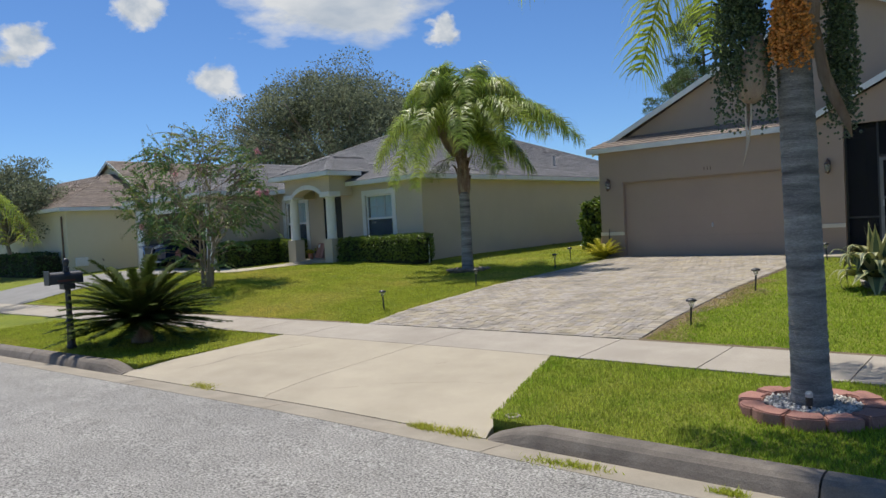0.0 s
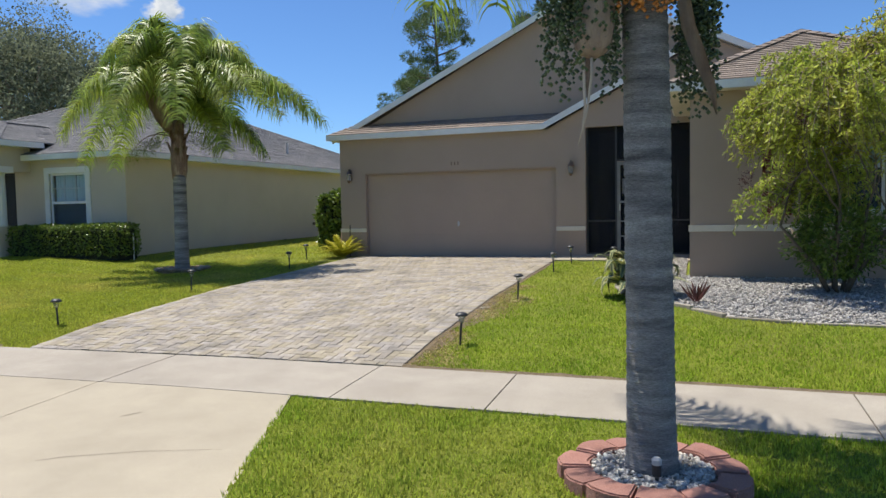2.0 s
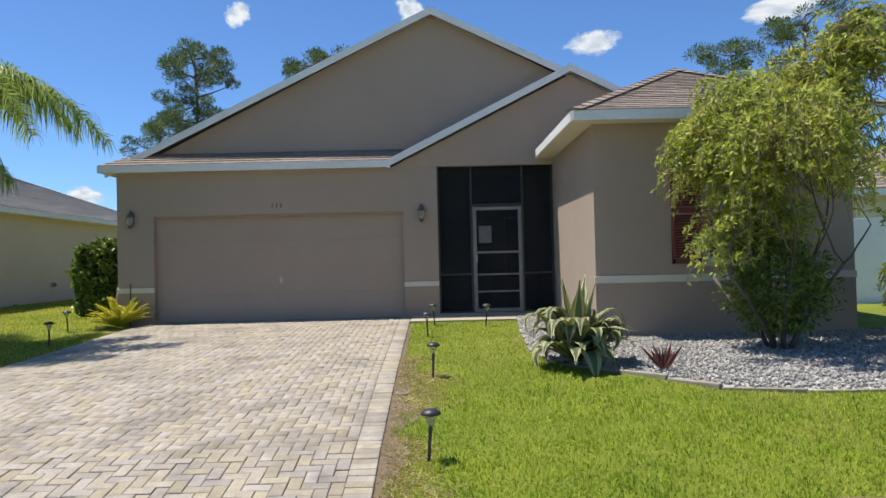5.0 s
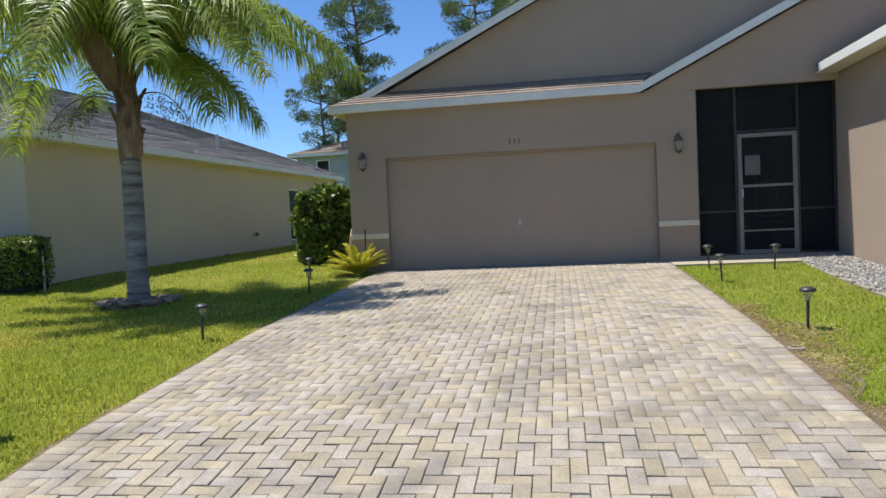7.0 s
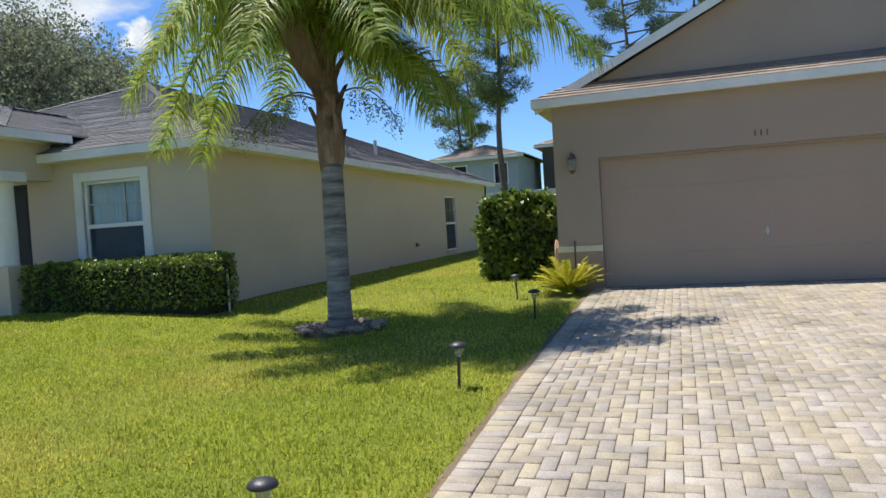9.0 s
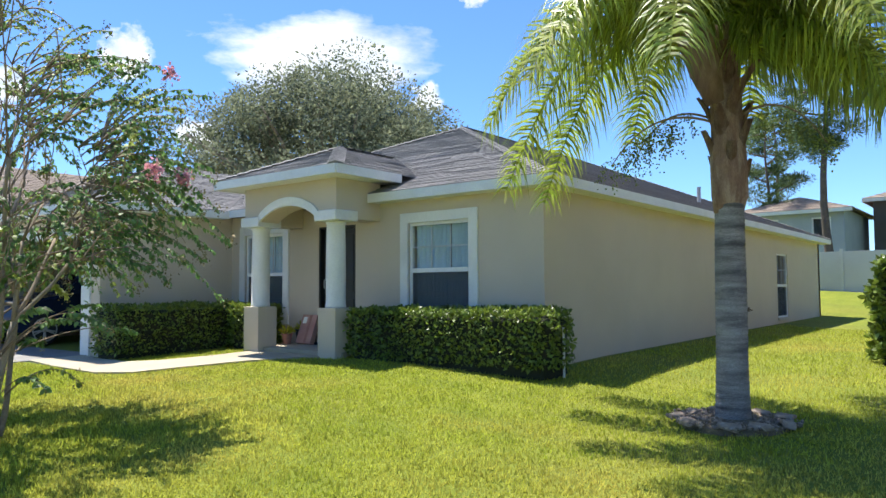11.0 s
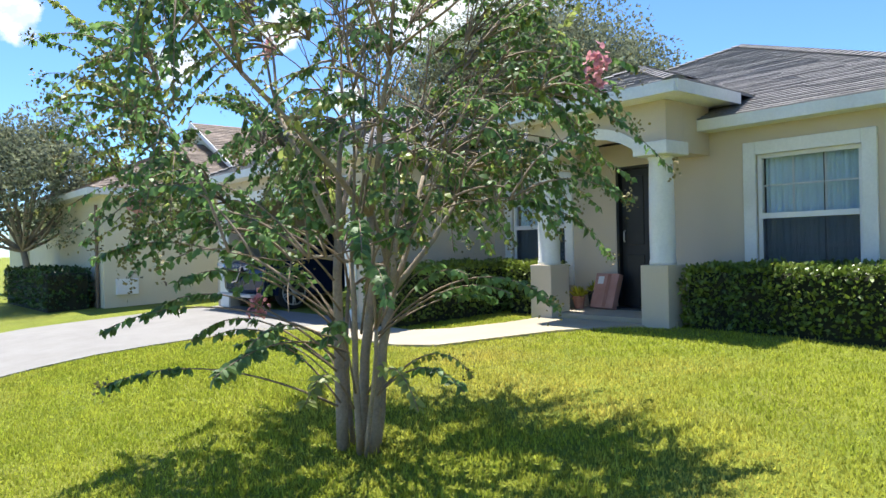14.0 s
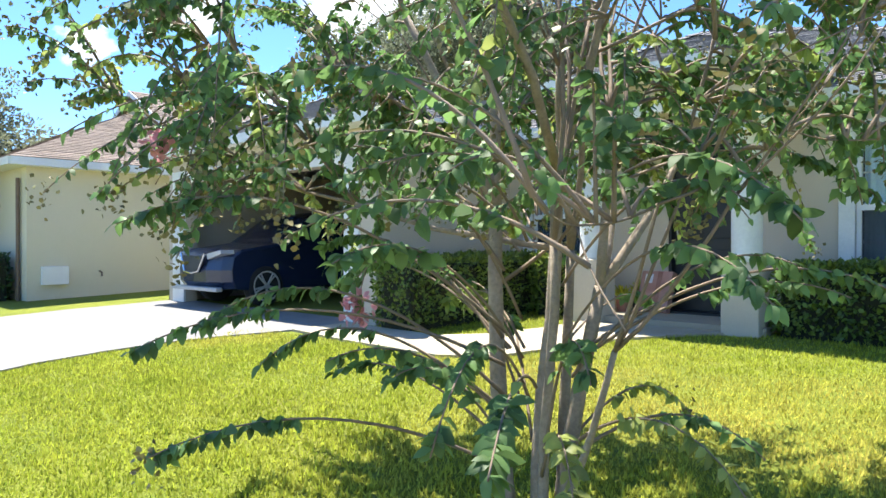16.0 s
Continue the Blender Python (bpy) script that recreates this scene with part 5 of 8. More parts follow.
# hanging flower stalks with small green fruit
for a, r_, z in ((3.35, 1.15, 3.85), (0.2, 0.9, 3.9), (3.05, 1.0, 3.95)):
    tip = (P2[0] + math.cos(a) * r_, P2[1] + math.sin(a) * r_, z - 0.25)
    bm = bmesh.new()
    tube(bm, curve_pts(np.array([P2[0], P2[1], 3.9]), np.array([P2[0] + math.cos(a) * r_ * 0.6, P2[1] + math.sin(a) * r_ * 0.6, z + 0.45]), np.array(tip), 14), [0.016 - 0.0008 * i for i in range(14)], 6)
    st = part("fruit_stalk", bm, M_TWIG, palm_b)
    for k in range(5):
        f_ = 0.45 + 0.55 * k / 4
        strands(None, "fruit_strand", (P2[0] + math.cos(a) * r_ * f_, P2[1] + math.sin(a) * r_ * f_, z + 0.16 - 0.36 * f_ ** 3), 8, 0.14, 0.28, M_CRAPE_Y, st, 0.011, "", 12)
spathe(palm_b, [(P2[0] - 0.04, P2[1] - 0.2, 4.1), (P2[0] - 0.10, P2[1] - 0.34, 4.4), (P2[0] - 0.16, P2[1] - 0.46, 4.7), (P2[0] - 0.26, P2[1] - 0.56, 4.98), (P2[0] - 0.40, P2[1] - 0.6, 5.06)], 0.17)

P1 = (-1.345, 7.2)
palm_a = thing("queen_palm", (P1[0], P1[1], 0.5), "queen palm with ringed grey trunk and hanging orange fruit", "palm tree")
palm_trunk(palm_a, P1[0], P1[1], 0.42, 3.55, 0.155, 0.142, (-0.04, 0.0), 52, 32)
bm = bmesh.new()
lathe(bm, [(0.14, 3.5), (0.17, 3.8), (0.2, 4.3), (0.16, 5.0), (0.10, 5.6), (0.05, 6.0)], (P1[0], P1[1], 0), 16)
part("crownshaft", bm, M_BOOT, palm_a, "fibrous brown leaf sheaths", smooth=True)
for i in range(12):
    boot(palm_a, P1[0], P1[1], 3.6 + 0.11 * i, i * 2.4 + 0.6, 0.7, 0.14, 0.16)
C1 = (P1[0], P1[1], 5.0)
for a, r_, u, d in [(3.0, 1.55, 0.8, 2.1), (3.5, 2.4, 1.3, 1.7), (2.2, 2.7, 1.3, 2.1), (1.3, 2.7, 1.3, 1.6), (0.6, 2.8, 1.3, 1.8), (-0.2, 2.8, 1.3, 1.9), (4.1, 2.5, 1.3, 1.6), (4.9, 2.6, 1.4, 1.7), (5.6, 2.7, 1.4, 1.8), (1.8, 2.0, 1.9, 1.0), (3.8, 2.0, 1.9, 1.0), (5.2, 2.0, 1.9, 1.1), (0.2, 2.1, 1.9, 1.1)]:
    frond(palm_a, C1, a, r_, u, d, 0.9, M_PALM, n=110, width=0.024)
strands(None, "fruit_cluster", (P1[0] - 0.42, P1[1] - 0.12, 4.35), 110, 0.27, 1.4, M_FRUIT_G, palm_a, 0.0145, "hanging strands of small dark green fruit", 40)
strands(None, "fruit_cluster", (P1[0] + 0.27, P1[1] + 0.22, 4.2), 70, 0.14, 1.35, M_FRUIT_G, palm_a, 0.0145, "hanging strands of small dark green fruit", 40)
strands(None, "ripe_fruit_cluster", (P1[0] + 0.0, P1[1] - 0.24, 4.1), 75, 0.17, 0.66, M_FRUIT_O, palm_a, 0.0165, "dense bunch of ripe orange fruit", 30, 0.5)
bm = bmesh.new()
lathe(bm, [(0.015, 3.145), (0.07, 3.165), (0.112, 3.215), (0.128, 3.29), (0.122, 3.40), (0.10, 3.55), (0.06, 3.72)], (P1[0] - 0.335, P1[1] - 0.2, 0), 18)
for v in bm.verts:
    v.co.y = P1[1] - 0.2 + (v.co.y - P1[1] + 0.2) * 0.7
    v.co.x += 0.12 * max(0.0, v.co.z - 3.3)
part("spathe", bm, M_SPATHE, palm_a, "dry brown woody spathe, bowl-shaped", smooth=True)
for x0 in (-0.39, -0.342):
    bm = bmesh.new()
    tube(bm, [(P1[0] + x0, P1[1] - 0.21, 3.2), (P1[0] + x0, P1[1] - 0.215, 3.05), (P1[0] - 0.377 + (x0 + 0.366) * 0.3, P1[1] - 0.22, 2.84), (P1[0] - 0.40, P1[1] - 0.22, 2.72), (P1[0] - 0.43, P1[1] - 0.22, 2.61)], [0.009, 0.01, 0.008, 0.006, 0.003], 6)
    part("spathe_strip", bm, M_SPATHE_P, palm_a, "pale dry strip hanging from the spathe", smooth=True)
bm = bmesh.new()
prism(bm, [(P1[0] - 0.388, 3.17), (P1[0] - 0.345, 3.17), (P1[0] - 0.372, 2.87)], "y", P1[1] - 0.205, P1[1] - 0.197)
part("spathe_lining", bm, M_BOOT, palm_a, "dark inside of the split spathe")
spathe(palm_a, [(P1[0] + 0.16, P1[1] - 0.1, 3.75), (P1[0] + 0.18, P1[1] - 0.12, 3.5), (P1[0] + 0.21, P1[1] - 0.12, 3.3), (P1[0] + 0.28, P1[1] - 0.1, 3.1), (P1[0] + 0.35, P1[1] - 0.05, 2.92), (P1[0] + 0.385, P1[1] - 0.02, 2.78)], 0.05)

palm_c = thing("queen_palm", (-24.6, 7.2, 0.45), "queen palm with drooping fronds beside the next driveway", "palm tree")
palm_trunk(palm_c, -24.6, 7.0, 0.3, 3.0, 0.15, 0.13, (0, 0), 24, 16)
for i in range(12):
    frond(palm_c, (-24.6, 7.0, 3.2), i * 2.4, 2.4, 1.3, 2.1, 0.6, M_PALM, n=40)


# ---- branching trees ----
def grow(p, d, length, radius, depth, out, tips, spread=0.5, up=0.25, split=(2, 3), shrink=0.72, wob=0.12):
    """Recursive limbs: out gathers (points, radii), tips gathers (place, way)."""
    pts, rad = [p.copy()], [radius]
    n = 5
    dd = d / np.linalg.norm(d)
    for i in range(n):
        dd = unit(dd + rng.normal(size=3) * wob + np.array([0, 0, up]) * 0.12)
        p = p + dd * length / n
        pts.append(p.copy())
        rad.append(radius * (1 - 0.35 * (i + 1) / n))
        if depth <= 1 and i >= 1:
            tips.append((p.copy(), dd.copy()))
    out.append((pts, rad))
    if depth <= 0:
        tips.append((p.copy(), dd.copy()))
        return
    for _ in range(rng.integers(split[0], split[1] + 1)):
        nd = unit(dd + rng.normal(size=3) * spread + np.array([0, 0, up * 0.4]))
        grow(p, nd, length * shrink * rng.uniform(0.8, 1.15), radius * 0.54, depth - 1, out, tips, spread, up, split, shrink, wob)


def wood(name, out, material, parent, sides=7, label=""):
    bm = bmesh.new()
    for pts, rad in out:
        tube(bm, pts, [max(0.003, r_) for r_ in rad], sides if rad[0] > 0.02 else 4)
    return tagged(part(name, bm, material, parent, label, smooth=True), kind="stuff" if name == "twig_work" else "")


def crape_myrtle():
    """A many-stemmed crape myrtle: upright stems, a fanning crown, arching leafy sprays."""
    bx, by = -17.56, 11.2
    z = soil(bx, by) - 0.03
    tree = thing("crape_myrtle", (bx, by, z), "multi-stemmed crape myrtle with green leaves and pink blossoms", "tree")
    tips, thin = [], []
    # foot, thickness, lean and height of the clear stem
    stems = [(-0.12, -0.07, 0.050, -0.03, -0.02, 1.5), (-0.02, 0.03, 0.044, 0.0, 0.05, 1.65), (0.05, -0.04, 0.028, 0.03, -0.04, 1.35), (0.11, 0.03, 0.046, 0.10, 0.05, 1.15), (0.02, 0.11, 0.034, 0.03, 0.22, 1.3), (-0.14, 0.03, 0.022, -0.28, 0.04, 1.15), (0.12, -0.04, 0.02, 0.34, -0.12, 1.0)]
    for ox, oy, r_, lx, ly, clear in stems:
        out = []
        grow(np.array([bx + ox, by + oy, z]), np.array([lx, ly, 1.0]), clear, r_ * 0.92, 3, out, tips, 0.40, 0.34, (2, 3), 0.78, 0.05)
        for pts, rad in out:
            if rad[0] > 0.014:
                bm = bmesh.new()
                tube(bm, pts, [max(0.004, q) for q in rad], 9)
                part("stem" if rad[0] == r_ * 0.92 else "branch", bm, M_BARK, tree, "smooth grey-tan bark" if rad[0] == r_ * 0.92 else "", smooth=True)
            else:
                thin.append((pts, rad))
    spots = np.array([t_[0] for t_ in tips])

    def clear_of_path(q):
        return q[1] > 9.55 and q[0] < -15.95 and (q[0] < -16.35 or rng.uniform() < 0.3)

    blossoms = [(-16.10, 12.02, 3.38), (-16.62, 12.65, 3.45), (-19.3, 10.9, 4.7), (-19.16, 10.24, 2.65), (-18.37, 10.84, 1.87), (-17.0, 12.7, 4.6), (-19.6, 11.6, 4.2)]
    runs = [("bloom", np.array(q)) for q in blossoms]
    # outer crown: a broad uneven dome
    while len(runs) < 640:
        u = rand_dirs(1)[0]
        k = rng.uniform(0.45, 1.0) ** 0.6 * (1 + 0.16 * noise.noise((u[0] * 2.2, u[1] * 2.2, u[2] * 2.2)))
        q = np.array([bx - 0.35, by + 0.1, z + 2.75]) + u * np.array([2.4, 2.2, 1.85]) * k
        if clear_of_path(q) and q[2] > z + 1.35:
            runs.append(("crown", q))
    while len(runs) < 750:
        a, r_ = rng.uniform(0, 2 * math.pi), rng.uniform(1.2, 2.35)
        q = np.array([bx + math.cos(a) * r_, by + math.sin(a) * r_, z + rng.uniform(1.25, 2.5)])
        if clear_of_path(q):
            runs.append(("crown", q))
    while len(runs) < 785:
        q = np.array([-19.65, 9.95, z + 2.5]) + rng.normal(size=3) * np.array([0.4, 0.25, 0.5])
        if clear_of_path(q):
            runs.append(("crown", q))
    # low arching shoots that end in drooping bunches
    while len(runs) < 827:
        a, r_ = rng.uniform(0, 2 * math.pi), rng.uniform(0.75, 1.75)
        q = np.array([bx + math.cos(a) * r_, by + math.sin(a) * r_, z + rng.uniform(0.5, 1.6)])
        if clear_of_path(q):
            runs.append(("low", q))
    dark, young, tw, seeds = [], [], [], []
    for kind, q in runs:
        o = unit(np.array([q[0] - bx, q[1] - by, 0.0]))
        if kind == "low":
            h = max(0.35, q[2] - z - rng.uniform(0.0, 0.5))
            p = np.array([bx, by, z + h]) + o * 0.16
            mid = p * 0.4 + q * 0.6 + np.array([0, 0, rng.uniform(0.25, 0.55)])
        else:
            near = np.argsort(np.linalg.norm(spots - q + o * 0.25, axis=1))[:6]
            p = spots[near[rng.integers(6)]]
            mid = (p + q) / 2 + np.array([0, 0, 0.12 + 0.18 * np.linalg.norm(q - p)])
        c = curve_pts(p, mid, q, 14)
        tw.append((c, [0.0085 - 0.0005 * k for k in range(14)]))
        reach = np.linalg.norm(q - p)
        inner = kind == "crown" and math.hypot(q[0] - bx, q[1] - by) < 1.2 and q[2] > z + 2.2
        n = int(np.clip(reach * 52, 26, 70)) if not inner else int(np.clip(reach * 56, 24, 66))
        start = max(0.3, 1 - 0.6 / max(reach, 0.4)) if kind == "low" else max(0.2, 1 - 0.8 / max(reach, 0.4))
        t = np.sort(rng.uniform(start, 1.0, n)) * 12.999
        lo = t.astype(int)
        fr = (t - lo)[:, None]
        pos = c[lo] * (1 - fr) + c[lo + 1] * fr
        tan = unit(c[lo + 1] - c[lo])
        sd = unit(np.cross(tan, [0, 0, 1.0])) * rng.choice([-1, 1], n)[:, None]
        way = unit(sd * rng.uniform(0.5, 1.1, n)[:, None] + tan * 0.45 + np.array([0, 0, -0.55]) + rng.normal(size=(n, 3)) * 0.42)
        nor = unit(np.array([0, 0, 1.0]) + o * 0.35 + rng.normal(size=(n, 3)) * 0.6)
        size = rng.uniform(0.05, 0.08, n) if kind == "low" else (rng.uniform(0.028, 0.048, n) if inner else rng.uniform(0.042, 0.07, n))
        is_young = kind != "low" and rng.uniform() < (0.62 if inner else 0.16) or kind == "low" and rng.uniform() < 0.06
        (young if is_young else dark).append(leaf_arrays(pos, way, nor, size, size * rng.uniform(0.5, 0.66, n), 0.2))
        if rng.uniform() < (0.5 if kind == "crown" else 0.12):
            seeds.append(q)
    wood("twig_work", tw + thin, M_TWIG, tree, 4, "thin arching twigs")
    v, f = join(dark)
    raw_part("foliage", v, f, M_CRAPE, tree, "glossy dark green leaves")
    v, f = join(young)
    raw_part("young_foliage", v, f, M_CRAPE_Y, tree, "yellow-green young leaves")
    ps = np.concatenate([s_ + rng.normal(size=(22, 3)) * np.array([0.03, 0.03, 0.045]) for s_ in seeds])
    v, f = leaf_arrays(ps, rand_dirs(len(ps)), rand_dirs(len(ps)), 0.024, 0.022)
    raw_part("seed_head", v, f, M_SEED, tree, "small brown seed heads")
    for q in blossoms:
        n = 60
        ps = np.array(q) + rng.normal(size=(n, 3)) * np.array([0.034, 0.034, 0.045])
        v, f = leaf_arrays(ps, rand_dirs(n), rand_dirs(n), 0.045, 0.04)
        raw_part("blossom", v, f, M_PINK, tree, "crinkled pink flower cluster")


crape_myrtle()


def clump_tree(name, at, trunk_h, trunk_r, centre, radii, clumps, per, size, material, bark, label, gap=0.25, limbs=10, spreadc=0.9):
    tree = thing(name, at, label, "tree")
    at = np.array(at, float)
    centre, radii = np.array(centre, float), np.array(radii, float)
    out = [([at + np.array([0, 0, trunk_h * k / 5]) + rng.normal(size=3) * 0.05 * (k > 0) for k in range(6)], [trunk_r * (1 - 0.08 * k) for k in range(6)])]
    top = out[0][0][-1]
    u = rand_dirs(clumps)
    u[:, 2] = np.where(u[:, 2] < -0.45, -u[:, 2], u[:, 2])
    rr = rng.uniform(0.45, 1.0, clumps)[:, None] ** 0.6
    cs = centre + u * radii * rr * (1 + 0.12 * rng.normal(size=(clumps, 1)))
    for i in range(min(limbs * 3, clumps)):
        c = cs[i]
        mid = (top + c) / 2 + np.array([0, 0, -0.1 * radii[2]])
        out.append((curve_pts(top, mid, c, 8), [trunk_r * 0.42 * (1 - 0.11 * k) for k in range(8)]))
    wood("trunk", out, bark, tree, 9)
    n = clumps * per
    ci = np.repeat(np.arange(clumps), per)
    cr = (radii.mean() * 0.24 * rng.uniform(0.7, 1.3, clumps))[ci][:, None]
    dirs = rand_dirs(n)
    pos = cs[ci] + dirs * cr * (rng.uniform(0.25, 1, n)[:, None] ** 0.5) * np.array([1.15, 1.15, 0.8])
    way = unit(dirs + rng.normal(size=(n, 3)) * 0.7)
    s = size * rng.uniform(0.6, 1.3, n)
    v, f = leaf_arrays(pos, way, rand_dirs(n), s, s * 0.5)
    raw_part("crown", v, f, material, tree)
    return tree


def pine(at, h, r_, crown, n_clump, label):
    """A tall pine: bare trunk, short whorled limbs, tufts of needles."""
    tree = thing("pine_tree", at, label, "tree")
    at = np.array(at, float)
    pts = [at + np.array([0.12 * math.sin(k * 0.9 + at[0]), 0.1 * math.cos(k * 0.7), h * k / 9]) for k in range(10)]
    out = [(pts, [r_ * (1 - 0.085 * k) for k in range(10)])]
    cs = []
    for q in range(n_clump):
        u = (q + rng.uniform(0, 0.8)) / n_clump
        k = 1 - crown * u
        a = q * 2.4 + rng.uniform(-0.5, 0.5)
        p = at + np.array([0, 0, h * k])
        L = h * 0.20 * math.sqrt(max(0.05, 1 - (1.25 * u - 0.45) ** 2 * 1.4)) * rng.uniform(0.55, 1.1)
        e = p + np.array([math.cos(a) * L, math.sin(a) * L, L * rng.uniform(0.1, 0.45)])
        c = curve_pts(p, (p + e) / 2 - np.array([0, 0, 0.12]), e, 8)
        out.append((c, [0.06 - 0.006 * j for j in range(8)]))
        cs += [e, c[6] + rng.normal(size=3) * 0.28, c[5] + rng.normal(size=3) * 0.3]
    cs.append(at + np.array([0, 0, h + 0.1]))
    wood("trunk", out, M_PINEBARK, tree, 8)
    cs = np.array(cs)
    per = 330
    n = len(cs) * per
    ci = np.repeat(np.arange(len(cs)), per)
    big = rng.uniform(0.6, 1.25, len(cs))[ci][:, None]
    d = rand_dirs(n)
    pos = cs[ci] + d * rng.uniform(0, 1, n)[:, None] ** 0.5 * np.array([0.62, 0.62, 0.34]) * big
    s = rng.uniform(0.14, 0.26, n)
    v, f = blade_arrays(pos, unit(d + np.array([0, 0, 0.5])), rand_dirs(n), s, s * 0.2)
    raw_part("crown", v, f, M_PINE, tree)


clump_tree("oak_tree", (-34.2, 30.8, 1.1), 4.5, 0.45, (-34.2, 30.8, 7.6), (5.9, 5.9, 3.9), 230, 400, 0.15, M_OAK, M_BARK, "large dark live oak behind the beige house", limbs=16)
clump_tree("shade_tree", (-35.6, 12.3, 0.85), 1.6, 0.13, (-35.6, 12.6, 3.7), (2.6, 2.1, 2.1), 100, 260, 0.11, M_OAK, M_BARK, "leafy green tree before the cream house")
pine((-17.0, 46.5, 2.2), 12.2, 0.22, 0.5, 20, "tall pine with a bare lower trunk far behind the houses")
pine((-10.2, 47.5, 2.2), 12.2, 0.2, 0.5, 20, "tall pine far behind the taupe house")
pine((-6.6, 52.0, 2.2), 13.0, 0.2, 0.4, 16, "tall pine far behind the taupe house")
pine((17.6, 45.0, 2.1), 13.5, 0.22, 0.45, 18, "tall pine far behind the taupe house's wing")
pine((15.2, 49.0, 2.2), 12.6, 0.2, 0.4, 16, "tall pine far behind the taupe house's wing")
pine((-22.5, 60.0, 2.2), 12.0, 0.2, 0.5, 14, "slender pine far behind the fence")
pine((-21.0, 52.0, 2.2), 9.5, 0.15, 0.6, 12, "slender pine far behind the fence")


# ---- hedges and shrubs ----
def hedge(x0, x1, y0, y1, z1, n, material, label, size=0.055, lumpy=0.06, name="hedge"):
    """A clipped hedge: shade-coloured core box under a shell of leaves, tousled on top."""
    z0 = soil((x0 + x1) / 2, (y0 + y1) / 2)
    h = thing(name, ((x0 + x1) / 2, (y0 + y1) / 2, z0), label, "hedge")
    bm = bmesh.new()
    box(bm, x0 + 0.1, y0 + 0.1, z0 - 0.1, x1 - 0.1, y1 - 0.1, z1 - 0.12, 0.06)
    part("branch_core", bm, M_HEDGE_SHADE, h, "dark box with the hedge's inner shade put into its colour")
    dx, dy, dz = x1 - x0, y1 - y0, z1 - z0
    area = np.array([dx * dz, dx * dz, dy * dz, dy * dz, dx * dy * 1.5])
    which = rng.choice(5, n, p=area / area.sum())
    u, v = rng.uniform(size=n), rng.uniform(size=n)
    nor = np.array([(0, -1, 0), (0, 1, 0), (-1, 0, 0), (1, 0, 0), (0, 0, 1)], float)[which]
    pos = np.empty((n, 3))
    pos[:, 0] = np.where(which < 2, x0 + u * dx, np.where(which == 2, x0, np.where(which == 3, x1, x0 + u * dx)))
    pos[:, 1] = np.where(which == 0, y0, np.where(which == 1, y1, np.where(which < 4, y0 + u * dy, y0 + v * dy)))
    pos[:, 2] = np.where(which < 4, z0 + 0.04 + v * (dz - 0.04), z1)
    # soft corners and uneven surface
    c = np.array([(x0 + x1) / 2, (y0 + y1) / 2, z0 + dz * 0.45])
    half = np.array([dx, dy, dz]) / 2
    q = np.abs((pos - c) / half)
    corner = np.clip(q[:, 0] ** 6 + q[:, 1] ** 6 + q[:, 2] ** 6 - 1, 0, 1)[:, None]
    pos = pos - (pos - c) * corner * 0.055
    lump = np.array([noise.noise((p[0] * 2.3, p[1] * 2.3, p[2] * 2.3)) + 0.6 * noise.noise((p[0] * 6, p[1] * 6, p[2] * 6)) for p in pos])
    pos = pos + nor * (lump * lumpy)[:, None] - nor * rng.uniform(0, 0.10, n)[:, None]
    way = unit(nor * 0.7 + rng.normal(size=(n, 3)) * 0.75 + np.array([0, 0, 0.35]))
    s = size * rng.uniform(0.7, 1.35, n)
    vv, f = leaf_arrays(pos, way, unit(nor + rng.normal(size=(n, 3)) * 0.6 + np.array([0, 0, 0.4])), s, s * 0.55)
    raw_part("foliage", vv, f, material, h)
    return h


hedge(-18.62, -14.78, 16.75, 17.62, 2.0, 9500, M_HEDGE, "clipped green hedge under the sash window", 0.062)
hedge(-22.82, -21.98, 14.65, 17.55, 2.05, 6500, M_HEDGE, "clipped green hedge along the garage wall", 0.062)
hedge(-21.96, -21.12, 16.85, 17.62, 2.03, 3000, M_HEDGE, "clipped green hedge beside the porch", 0.062)
hedge(-11.72, -9.92, 21.3, 22.8, 2.72, 9000, M_HEDGE, "tall dark glossy hedge beside the taupe house", 0.12, 0.20)
hedge(-37.5, -32.0, 12.0, 13.1, 2.0, 4000, M_HEDGE_D, "dark clipped hedge before the cream house", 0.09)


